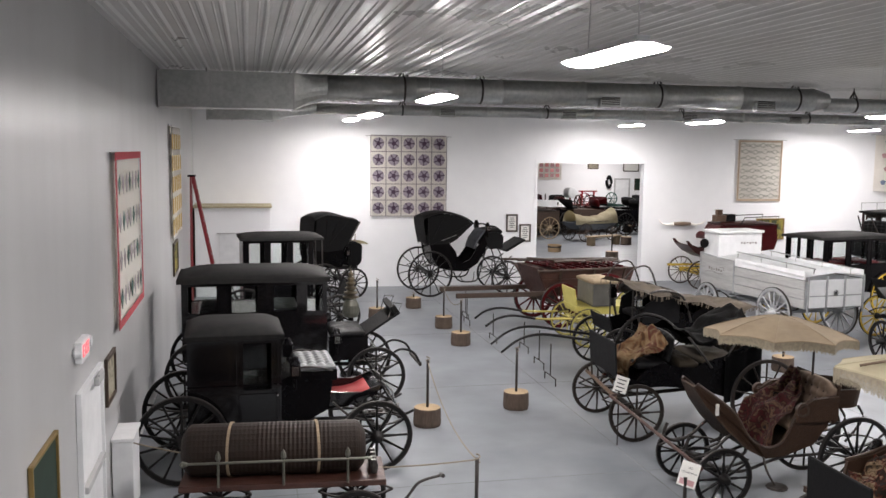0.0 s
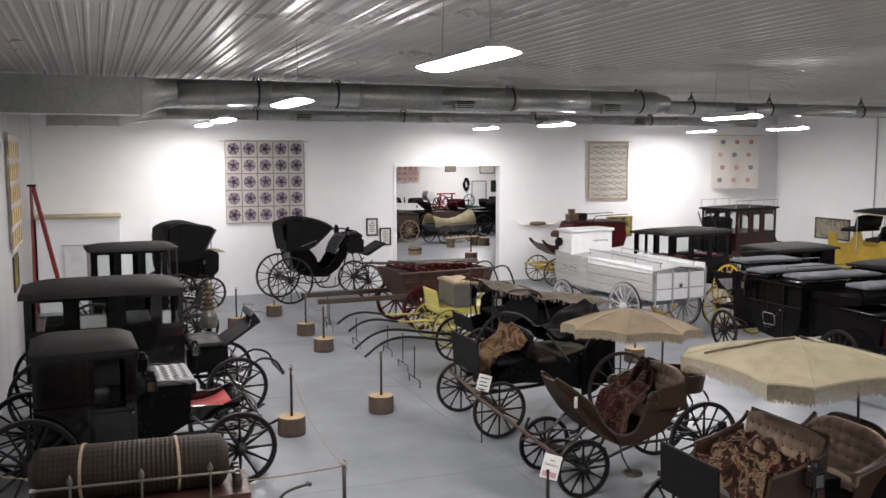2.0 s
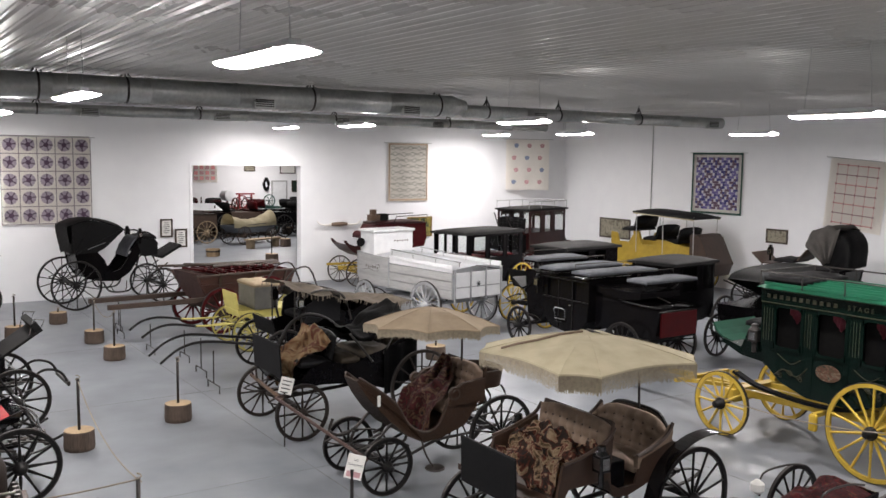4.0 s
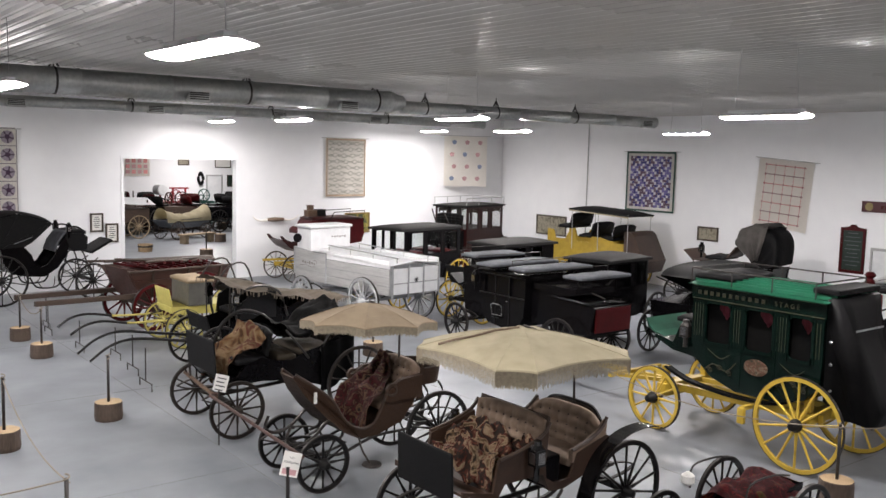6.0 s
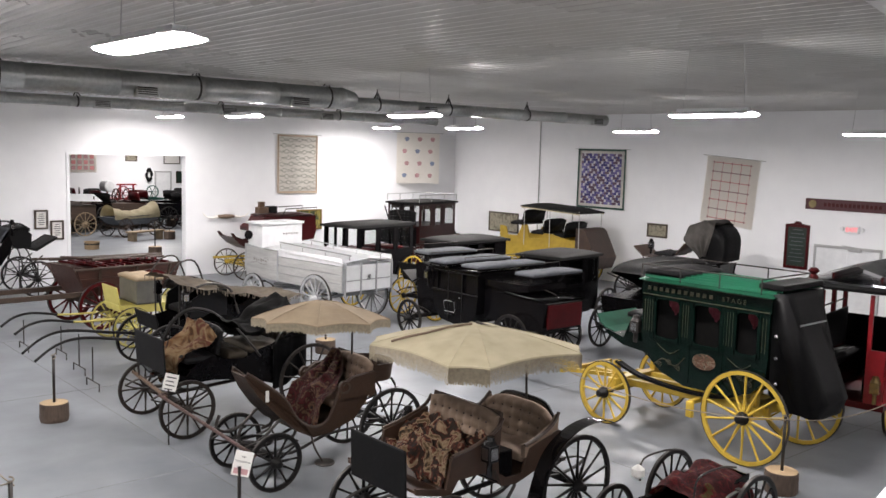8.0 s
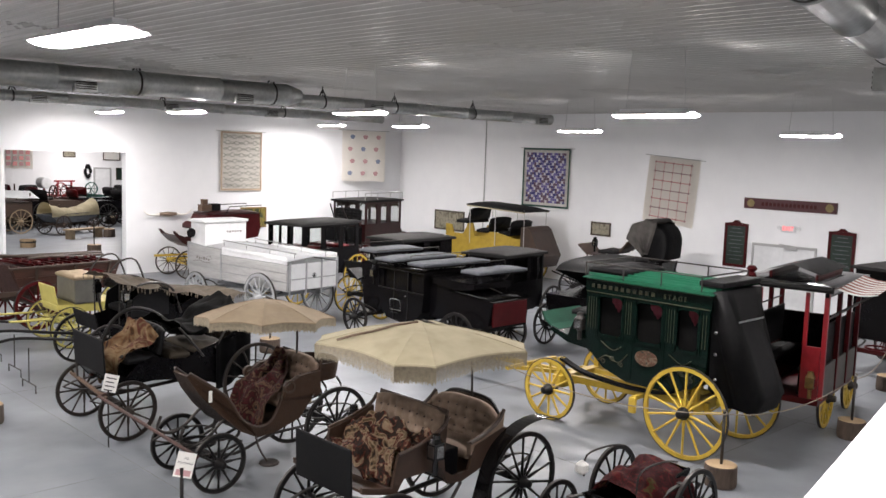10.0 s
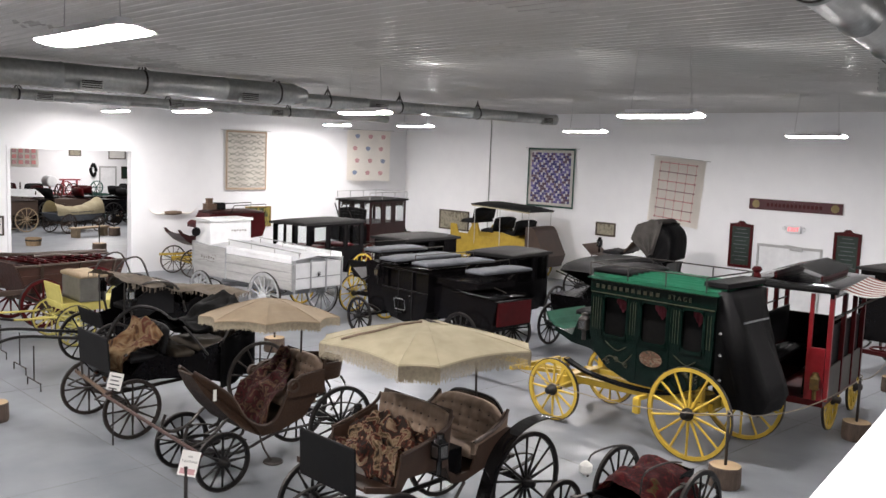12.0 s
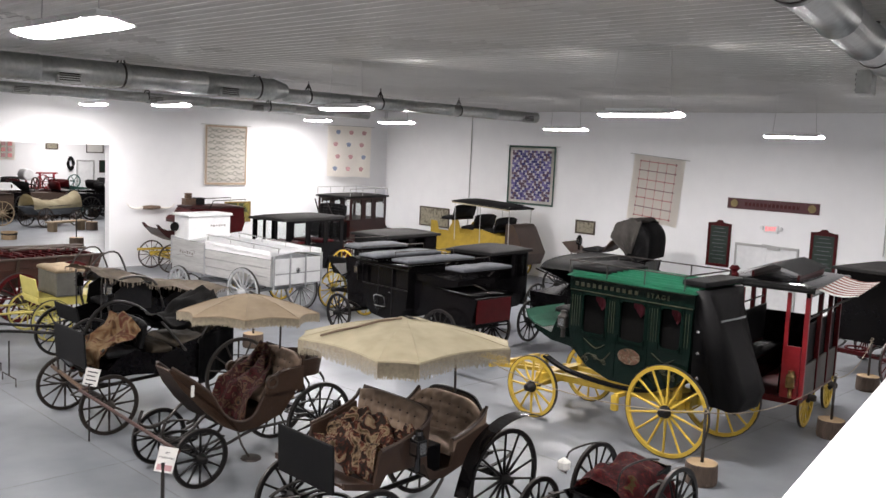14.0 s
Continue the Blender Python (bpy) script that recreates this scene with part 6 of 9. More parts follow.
    for s in (-1, 1):
        tube(bm, [(-0.95, s * 0.66, 2.5), (0.88, s * 0.66, 2.5)], 0.011, 6)
        for x in (-0.95, -0.35, 0.25, 0.88):
            tube(bm, [(x, s * 0.66, 2.29), (x, s * 0.66, 2.5)], 0.01, 6)
    tube(bm, [(0.88, -0.66, 2.5), (0.88, 0.66, 2.5)], 0.011, 6)
    tube(bm, [(-0.95, -0.66, 2.5), (-0.95, 0.66, 2.5)], 0.011, 6)
    part("roof_rail", bm, IRON, th)
    # leather boots fore and aft
    bm = B()
    prism(bm, [(-1.11, 2.32), (-1.22, 2.32), (-1.37, 1.75), (-1.72, 0.88), (-1.63, 0.64), (-1.3, 0.68), (-1.12, 0.95)], -0.64, 0.64)
    bmesh.ops.subdivide_edges(bm, edges=list(bm.edges), cuts=4, use_grid_fill=True)
    for w in bm.verts:                      # it narrows towards the back, and sags between its straps
        k = min(1, max(0, (-1.14 - w.co.x) / 0.2))
        w.co.y *= 1 - 0.44 * k
        w.co += Vector((0.4, 1.0, 0.3)) * (0.022 * k * noise.noise((w.co.x * 3, w.co.y * 4, w.co.z * 3)))
    part("rear_boot", bm, LEATHER, th, "black leather luggage boot cover", smooth=True)
    bm = B()
    for z in (1.1, 1.45, 1.75):
        x = -1.16 - (1.9 - z) * 0.05
        for q in (-1, 1):
            lathe(bm, [(0.018, q * 0.6), (0.026, q * 0.63), (0.018, q * 0.64)], "Y", (x, 0, z), 8)
    part("boot_button", bm, STEEL, th)
    bm = B()
    bar(bm, (-1.35, -0.37, 1.9), (-1.35, 0.37, 1.9), 0.012, 0.03)
    part("boot_strap", bm, STEEL, th, "pale metal strap across the boot")
    bm = B()
    box(bm, -1.2, -0.85, -0.55, 0.55, 2.36, 2.44, 0.02)
    part("rear_roof_seat", bm, LEATHER, th)
    bm = B()
    prism(bm, [(0.76, 1.2), (0.84, 1.12), (1.2, 1.16), (1.5, 1.3), (1.48, 1.36), (1.2, 1.28), (1.1, 1.56), (0.84, 1.64)], -0.55, 0.55)
    part("front_boot", bm, GREEN, th)
    cushion(th, 0.84, 1.15, -0.55, 0.55, 1.63, 1.74, LEATHER, "driver_seat", "black leather driver's seat")
    bm = B()
    strip(bm, [(1.38, 1.31), (1.54, 1.36), (1.64, 1.44), (1.7, 1.56)], -0.5, 0.5, 0.025)
    part("footboard", bm, FOOTGREEN, th)
    cushion(th, 0.3, 0.9, -0.55, 0.55, 2.34, 2.46, LEATHER, "roof_seat")
    for s in (-1, 1):
        carriage_lamp(th, 0.96, s * 0.62, 1.42, IRON)
    # yellow perch beams, bolsters and thoroughbraces
    for s in (-1, 0, 1):
        bm = B()
        bar(bm, (-1.3, s * 0.35, 0.72), (1.5, s * 0.35, 0.62), 0.08, 0.11, 0.012)
        part("perch_beam", bm, YELLOW, th)
    for x, z in ((-1.15, 0.67), (1.27, 0.56)):
        bm = B()
        box(bm, x - 0.08, x + 0.08, -0.62, 0.62, z - 0.02, z + 0.14, 0.012)
        for s in (-1, 1):
            box(bm, x - 0.05, x + 0.05, s * 0.5 - 0.05, s * 0.5 + 0.05, z + 0.1, z + 0.42, 0.01)
        part("bolster", bm, YELLOW, th)
    for s in (-1, 1):
        bm = B()
        strip(bm, [(p[0], p[2]) for p in curve([(-1.15, 0, 1.05), (-0.7, 0, 0.8), (0, 0, 0.74), (0.8, 0, 0.8), (1.27, 0, 0.95)], 4)], s * 0.5 - 0.06, s * 0.5 + 0.06, 0.04)
        part("thoroughbrace", bm, LEATHER, th)
        bm = B()
        box(bm, -0.4, -0.29, s * 0.86 - 0.04, s * 0.86 + 0.04, 0.5, 0.74, 0.03)
        bar(bm, (-0.34, s * 0.86, 0.72), (-0.34, s * 0.3, 0.72), 0.06, 0.06)
        part("brake_block", bm, YELLOW, th)
    bm = B()
    bar(bm, (1.5, 0, 0.6), (4.2, 0, 0.55), 0.08, 0.09, 0.01)
    part("tongue", bm, YELLOW, th)
    bm = B()
    bar(bm, (1.5, 0, 0.6), (2.3, 0.42, 0.6), 0.06, 0.06)
    bar(bm, (1.5, 0, 0.6), (2.3, -0.42, 0.6), 0.06, 0.06)
    bar(bm, (2.3, -0.65, 0.62), (2.3, 0.65, 0.62), 0.07, 0.06)
    part("splinter_bar", bm, YELLOW, th)
    # the body hangs a little behind the middle of its gear
    gear = ("wheel", "axle", "perch", "turntable", "bolster", "thoroughbrace", "brake_block", "tongue", "splinter_bar")
    for ob in th.children:
        if ob.name.split(".")[0] in gear or ob.name.startswith("perch_beam"):
            continue
        if ob.matrix_basis.translation.length > 0.01:
            t = ob.matrix_basis.translation
            ob.matrix_basis = Matrix.Translation((t.x * 0.08 - 0.2, 0, 0.1)) @ ob.matrix_basis
            continue
        for q in (ob, *ob.children):
            for w in q.data.vertices:
                w.co.x = w.co.x * 1.08 - 0.2 if w.co.x < 0.83 else 0.696 + (w.co.x - 0.83) * 1.18
                w.co.z += 0.1
    return th


def white_wagon():
    th = turnout("white_delivery_wagon", "long white panelled delivery wagon with grey wheels and a high box", "wagon", 12.52, 19.3, 96)
    running_gear(th, -1.05, 1.5, 1.84, 1.2, 0.95, GREYP, GREYP, 14, 12, 1.4, True, GREYP, springs=True)
    w = 0.78
    bm = B()
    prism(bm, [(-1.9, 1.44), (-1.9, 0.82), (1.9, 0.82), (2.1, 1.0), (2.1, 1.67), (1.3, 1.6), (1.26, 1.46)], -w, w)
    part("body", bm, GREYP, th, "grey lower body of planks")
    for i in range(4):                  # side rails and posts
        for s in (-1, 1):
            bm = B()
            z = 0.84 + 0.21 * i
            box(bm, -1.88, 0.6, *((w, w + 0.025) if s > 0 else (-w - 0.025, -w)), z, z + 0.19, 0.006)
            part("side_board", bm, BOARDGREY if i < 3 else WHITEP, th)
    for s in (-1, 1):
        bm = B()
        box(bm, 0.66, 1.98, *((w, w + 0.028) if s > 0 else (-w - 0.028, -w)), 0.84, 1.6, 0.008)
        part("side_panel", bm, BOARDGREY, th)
        for k in range(6):              # illegible scripted lettering as bars
            bm = B()
            box(bm, 1.1 + k * 0.1, 1.15 + k * 0.1, *((w + 0.028, w + 0.033) if s > 0 else (-w - 0.033, -w - 0.028)), 1.26 + 0.015 * (k % 2), 1.31 + 0.015 * (k % 3))
            part("lettering", bm, WORNINK, th)
        bm = B()
        tube(bm, curve([(1.08, s * (w + 0.03), 1.22), (1.3, s * (w + 0.03), 1.2), (1.5, s * (w + 0.03), 1.235), (1.78, s * (w + 0.03), 1.2)], 4), 0.006, 5)
        tube(bm, curve([(1.02, s * (w + 0.03), 1.3), (1.06, s * (w + 0.03), 1.38), (1.2, s * (w + 0.03), 1.36)], 4), 0.006, 5)
        part("flourish", bm, WORNINK, th)
        bm = B()
        box(bm, 0.6, 0.655, *((w, w + 0.035) if s > 0 else (-w - 0.035, -w)), 0.8, 1.62, 0.006)
        part("side_post", bm, GREYP, th)
        bm = B()
        lathe(bm, [(0.1, -0.03), (0.12, -0.02), (0.12, 0.02), (0.1, 0.03)], "X", (1.8, 0.09 + s * 0.78, 1.92), 16)
        lp = part("side_lamp", bm, BLACK, th, "round black side lamp")
        bm = B()
        lathe(bm, [(0.085, 0.03), (0.07, 0.045), (0.01, 0.05)], "X", (1.8, 0.09 + s * 0.78, 1.92), 16)
        part("lens", bm, PAPER, lp)
    bm = B()
    def lid(u, v):
        b = 2 * v - 1
        return (-1.94 + 3.2 * u, b * (w + 0.05), 1.545 + 0.08 * (1 - abs(b)) + 0.08 * u)
    sheet(bm, lid, 1, 8, 0.03)
    part("lid", bm, WHITEP, th, "white sloping lid boards")
    for s in (-1, 1):
        bm = B()
        tube(bm, [(-1.85, s * 0.5, 1.7), (0.95, s * 0.5, 1.78)], 0.014, 6)
        for x in (-1.8, -0.9, 0.0, 0.9):
            tube(bm, [(x, s * 0.5, 1.56), (x, s * 0.5, 1.72 + 0.02 * x)], 0.012, 6)
        part("lid_rail", bm, STEEL, th)
    bm = B()
    box(bm, 1.38, 2.0, -0.56, w - 0.04, 1.6, 2.2, 0.02)
    part("seat_box", bm, WHITEP, th)
    bm = B()
    box(bm, 1.33, 2.05, -0.6, w + 0.01, 2.2, 2.27, 0.02)
    part("seat_lid", bm, WHITEP, th)
    for k in range(6):
        bm = B()
        box(bm, 1.374, 1.38, -0.4 + k * 0.085, -0.355 + k * 0.085, 1.92 + 0.015 * (k % 2), 1.97)
        part("lettering", bm, WORNINK, th)
    # tailgate of three panels between iron straps
    for k in range(3):
        bm = B()
        y = -0.72 + 0.49 * k
        box(bm, -1.94, -1.9, y, y + 0.46, 0.85, 1.47, 0.008)
        part("tail_panel", bm, WHITEP, th)
    for k in range(3):
        bm = B()
        y = -0.72 + 0.49 * k
        box(bm, -1.952, -1.94, y + 0.02, y + 0.44, 1.1, 1.125, 0.003)
        part("tail_moulding", bm, GREYP, th)
    for y in (-0.77, -0.255, 0.235, 0.735):
        bm = B()
        box(bm, -1.965, -1.94, y, y + 0.035, 0.72, 1.55)
        part("tail_strap", bm, GREYP, th)
    bm = B()
    for a in (0, 45, 90, 135):
        box(bm, -0.004, 0.004, -0.008, 0.008, -0.07, 0.07, m=pose(-1.95, 0, 1.17, a, 0, 0))
    part("tail_emblem", bm, DARKINK, th)
    return th


def road_coach():
    """A tall black four-in-hand coach, its roof benches padded in grey cloth."""
    th = turnout("black_road_coach", "black road coach with grey padded roof benches and dark red boot", "carriage", 13.5, 14.0, 90)
    running_gear(th, -1.5, 1.75, 1.6, 1.0, 0.85, BLACKW, heavy=1.1)
    h = 0.7
    # main body between the boots, bowed below
    bm = B()
    prism(bm, [(-0.4, 1.2), (-0.36, 0.8), (-0.12, 0.56), (0.3, 0.5), (0.78, 0.56), (1.0, 0.8), (1.06, 1.2)], -h, h)
    part("lower_body", bm, BLACK, th)
    for s in (-1, 1):
        y0, y1 = (h - 0.04, h) if s > 0 else (-h, -h + 0.04)
        for a, b in ((-0.4, -0.26), (0.1, 0.52), (0.9, 1.06)):
            bm = B()
            box(bm, a, b, y0, y1, 1.202, 1.66)
            part("pillar", bm, BLACK, th)
        for a, b in ((-0.26, 0.1), (0.52, 0.9)):
            bm = B()
            box(bm, a, b, s * (h - 0.05) - 0.004, s * (h - 0.05) + 0.004, 1.202, 1.66)
            part("window", bm, BLACK, th, "dark closed window shutter")
        for a, b in ((0.08, 0.1), (0.52, 0.54)):
            bm = B()
            box(bm, a, b, s * (h + 0.008) - 0.008, s * (h + 0.008) + 0.008, 0.56, 1.64, 0.003)
            part("door_moulding", bm, BLACKW, th)
        bm = B()
        tube(bm, [(0.28, s * (h + 0.03), 0.78), (0.28, s * (h + 0.05), 0.98), (0.36, s * (h + 0.05), 1.0), (0.56, s * (h + 0.05), 1.0), (0.62, s * (h + 0.05), 0.96), (0.6, s * (h + 0.03), 0.76), (0.28, s * (h + 0.03), 0.76)], 0.012, 6)
        part("step", bm, STEEL, th)
        bm = B()
        box(bm, 0.32, 0.56, s * (h + 0.03) - 0.05, s * (h + 0.03) + 0.05, 0.7, 0.725, 0.006)
        part("step_tread", bm, LACQUER, th)
        carriage_lamp(th, 1.14, s * (h + 0.08), 1.4, LACQUER)
        for z in (1.19, 1.62):
            bm = B()
            box(bm, -0.4, 1.06, *((h + 0.001, h + 0.018) if s > 0 else (-h - 0.018, -h - 0.001)), z, z + 0.025, 0.004)
            part("moulding", bm, BLACKW, th)
        bm = B()
        lathe(bm, [(0.012, h + 0.012), (0.022, h + 0.03), (0.012, h + 0.05)] if s > 0 else [(0.012, -h - 0.05), (0.022, -h - 0.03), (0.012, -h - 0.012)], "Y", (0.14, 0, 1.1), 8)
        part("door_handle", bm, STEEL, th)
    for a, b in ((-0.4, -0.36), (1.02, 1.06)):
        bm = B()
        box(bm, a, b, -h + 0.042, h - 0.042, 1.202, 1.66)
        part("end_panel", bm, BLACK, th)
    roof(th, -0.46, 1.12, 1.46, 1.7, BLACK, 0.03, 0.05)
    bm = B()                              # fore boot under the box seat
    prism(bm, [(1.062, 1.6), (1.062, 0.62), (1.5, 0.55), (1.78, 0.62), (1.9, 1.64), (1.7, 1.7)], -0.52, 0.52)
    part("fore_boot", bm, BLACK, th)
    bm = B()                              # narrow pedestal that carries the gammon seat
    prism(bm, [(-0.402, 1.6), (-0.402, 0.72), (-0.98, 0.72), (-1.02, 1.52)], -0.5, 0.5)
    part("seat_pedestal", bm, BLACK, th)
    bm = B()
    prism(bm, [(-0.5, 1.58), (-0.5, 1.46), (-1.3, 1.4), (-1.72, 1.46), (-1.72, 1.58)], -0.56, 0.56)
    part("rear_riser", bm, BLACK, th)
    # hind boot with its lid and dark red panel
    bm = B()
    prism(bm, [(-2.22, 1.28), (-2.15, 0.72), (-1.05, 0.68), (-1.03, 1.36), (-2.2, 1.32)], -0.58, 0.58)
    bt = part("hind_boot", bm, BLACK, th)
    bm = B()
    sheet(bm, lambda u, v: (-2.28 + 1.24 * u, -0.63 + 1.26 * v, 1.33 + 0.05 * u + 0.03 * (1 - (2 * v - 1) ** 2)), 4, 8, 0.03)
    part("boot_lid", bm, LACQUER, bt, smooth=True)
    bm = B()
    box(bm, -2.235, -2.195, -0.5, 0.5, 0.78, 1.26, 0.006)
    part("boot_panel", bm, MAROON, bt, "dark red painted panel")
    bm = B()
    tube(bm, curve([(-1.3, 0.2, 1.4), (-1.5, 0.18, 1.52), (-1.75, 0.05, 1.46), (-1.9, -0.1, 1.37)], 4), 0.012, 6)
    part("boot_iron", bm, IRON, bt)
    # padded benches across the roof, on irons
    for k, (x, z, a, b) in enumerate(((-1.45, 1.71, -1.08, 0.45), (-0.38, 1.78, -1.06, 0.9), (0.62, 1.79, -1.08, 0.98), (1.5, 1.88, -0.75, 0.72))):
        bm = B()
        box(bm, x - 0.24, x + 0.24, a + 0.03, b - 0.03, z, z + 0.035, 0.006)
        bench = part("roof_bench", bm, BLACK, th)
        cushion(bench, x - 0.26, x + 0.26, a, b, z + 0.036, z + 0.135, GREYCUSH, "bench_cushion", "soft grey cloth cushion", m=pose(0, 0, 0, 0, 0, (1.5, -2, 2, -1)[k]))
        for y in (a + 0.2, b - 0.2):
            bm = B()
            tube(bm, [(x, y * 0.5, 1.45), (x, y, z)], 0.02, 6)
            part("bench_iron", bm, IRON, bench)
        bm = B()
        tube(bm, [(x + 0.27, a + 0.1, z), (x + 0.3, a + 0.1, z + 0.22), (x + 0.3, b - 0.1, z + 0.22), (x + 0.27, b - 0.1, z)], 0.01, 6)
        part("bench_rail", bm, IRON, bench)
    bm = B()
    strip(bm, [(1.75, 1.3), (2.0, 1.2), (2.35, 1.42)], -0.55, 0.55, 0.03)
    part("footboard", bm, LEATHER, th)
    return th


def flat_roofed_carriage(x, y, heading, gear, label):
    """A closed black carriage showing little but its low roof, wheels and leather dash."""
    th = turnout("flat_roofed_carriage", label, "carriage", x, y, heading, "black closed carriages")
    running_gear(th, -1.0, 1.62, 1.25, 1.1, 0.98, gear, IRON if gear is YELLOW else None, gear=BLACKW)
    closed_body(th, -1.0 if gear is YELLOW else -0.62, 0.95, 1.15, 0.62, 1.3, 1.92, BLACK, [(-0.55, -0.1), (0.1, 0.7)], belly=0.1)
    roof(th, -1.1 if gear is YELLOW else -0.7, 1.05, 1.28, 1.95, ROOFBLACK, 0.08, 0.06)
    dashboard(th, 1.75, 0.9, 0.95, 0.5, 25)
    bm = B()
    box(bm, 0.98, 1.4, -0.42, 0.42, 0.75, 1.15, 0.02)
    part("driver_box", bm, BLACK, th)
    cushion(th, 0.98, 1.42, -0.45, 0.45, 1.152, 1.26, LEATHER, "driver_seat")
    return th


def open_hall_coach():
    """Coach with glazed sides, far corner."""
    th = turnout("mourning_coach", "black glazed coach with a flat roof beside the white wagon", "carriage", 15.1, 20.66, 191)
    running_gear(th, -1.1, 1.35, 1.4, 1.2, 1.0, YELLOW, IRON, springs=True, gear=BLACKW)
    closed_body(th, -1.2, 1.14, 1.3, 0.7, 1.42, 2.1, BLACK, [(-1.06, -0.5), (-0.36, 0.22), (0.38, 0.98)], ends=(False, False), belly=0.12)
    for x in (-1.17, 1.11):
        for y in (-0.22, 0.22):
            bm = B()
            box(bm, x - 0.03, x + 0.03, y - 0.03, y + 0.03, 1.42, 2.09)
            part("end_post", bm, BLACK, th)
    for x in (-0.9, 0.2):
        cushion(th, x, x + 0.5, -0.55, 0.55, 1.425, 1.5, MAROON, "inner_seat")
    roof(th, -1.28, 1.28, 1.34, 2.14, ROOFBLACK, 0.07, 0.06)
    return th


def western_coach():
    th = turnout("western_passenger_coach", "maroon coach with scalloped curtains and roof rail", "stagecoach", 20.3, 24.6, 196)
    running_gear(th, -1.2, 1.25, 1.5, 1.3, 1.0, MAROON, springs=False, heavy=1.2)
    closed_body(th, -1.15, 1.1, 1.35, 0.85, 1.66, 2.42, DARKMAROON, [(-1.05, -0.45), (-0.22, 0.18), (0.42, 1.02)], ends=(False, False), belly=0.15)
    for s in (-1, 1):
        for k in range(3):
            bm = B()
            c = -0.75 + 0.72 * k
            prism(bm, [(c - 0.28, 2.36), (c - 0.28, 2.16), (c - 0.18, 2.24), (c - 0.06, 2.22), (c, 2.27), (c + 0.06, 2.22), (c + 0.18, 2.24), (c + 0.28, 2.16), (c + 0.28, 2.36)], s * 0.63 - 0.01, s * 0.63 + 0.01)
            part("curtain", bm, BROWNPAINT, th, "dark scalloped window curtain")
    roof(th, -1.25, 1.2, 1.45, 2.47, ROOFBLACK, 0.05, 0.06)
    bm = B()
    for s in (-1, 1):
        tube(bm, [(-1.2, s * 0.68, 2.72), (1.15, s * 0.68, 2.72)], 0.014, 6)
        for x in (-1.2, -0.4, 0.4, 1.15):
            tube(bm, [(x, s * 0.68, 2.49), (x, s * 0.68, 2.72)], 0.012, 6)
    tube(bm, [(-1.2, -0.68, 2.72), (-1.2, 0.68, 2.72)], 0.014, 6)
    part("roof_rail", bm, PIPE, th)
    bm = B()
    prism(bm, [(1.1, 0.95), (1.7, 1.1), (1.8, 1.6), (1.6, 1.6), (1.5, 1.4), (1.1, 1.6)], -0.55, 0.55)
    part("front_boot", bm, LEATHER, th)
    bm = B()
    box(bm, 1.15, 1.65, -0.55, 0.55, 1.62, 1.72, 0.02)
    part("driver_bench", bm, DARKMAROON, th)
    cushion(th, 1.15, 1.66, -0.56, 0.56, 1.72, 1.84, LEATHER, "driver_seat")
    backrest(th, 1.16, 1.1, 1.8, 0.4, LEATHER, 6)
    for y, q in ((-0.4, 0.5), (0.2, 0.7)):
        bm = B()
        bar(bm, (1.3, y, 1.6), (1.3 + q, y + 0.1, 2.35), 0.03, 0.03)
        part("brake_lever", bm, IRON, th)
    bm = B()
    prism(bm, [(-1.15, 1.6), (-1.75, 1.0), (-1.6, 0.85), (-1.15, 0.95)], -0.55, 0.55)
    part("rear_boot", bm, LEATHER, th)
    return th


def yellow_wagonette():
    th = turnout("yellow_wagonette", "yellow wagonette with three dark seats under a flat canopy", "wagon", 22.3, 20.6, 96)
    running_gear(th, -1.4, 1.5, 1.5, 1.15, 0.95, YELLOW, IRON, heavy=1.2)
    tub(th, [(-1.8, 1.5), (-1.7, 0.75), (1.2, 0.75), (1.35, 1.0), (1.36, 1.8), (1.1, 1.78), (1.0, 1.5), (0.6, 1.5), (0.45, 1.75), (0.2, 1.75), (0.1, 1.45), (-0.4, 1.45), (-0.5, 1.65), (-0.8, 1.65), (-1.5, 1.5)], 1.2, [(-1.78, 1.5), (-1.68, 0.77), (1.2, 0.77), (1.33, 1.0)], DULLYELLOW)
    for x, z in ((0.42, 1.86), (-0.45, 1.6), (-1.3, 1.56)):
        cushion(th, x, x + 0.5, -0.58, 0.58, z, z + 0.14, LEATHER, "seat_cushion")
        backrest(th, x - 0.02, 1.16, z + 0.1, 0.42, LEATHER, 14)
    cn = roof(th, -1.98, 0.42, 1.4, 2.46, ROOFBLACK, 0.1, 0.04, "canopy")
    for q in cn.data.vertices:
        q.co.z += 0.05 * (q.co.x + 1.0)
    for s in (-1, 1):
        bm = B()
        bar(bm, (-1.95, s * 0.69, 2.36), (0.4, s * 0.69, 2.475), 0.012, 0.05)
        part("valance", bm, CREAM, th, "narrow pale valance")
    for x in (-1.9, -0.75, 0.3):
        for s in (-1, 1):
            bm = B()
            tube(bm, [(x, s * 0.62, 1.2), (x, s * 0.64, 2.44)], 0.012, 6)
            part("canopy_post", bm, PIPE, th)
    bm = B()
    prism(bm, [(-1.78, 1.9), (-2.02, 1.9), (-2.14, 1.8), (-2.55, 1.0), (-2.4, 0.62), (-1.75, 0.75)], -0.62, 0.62)
    part("rear_boot", bm, BROWNPAINT, th, "dark brown leather boot")
    return th


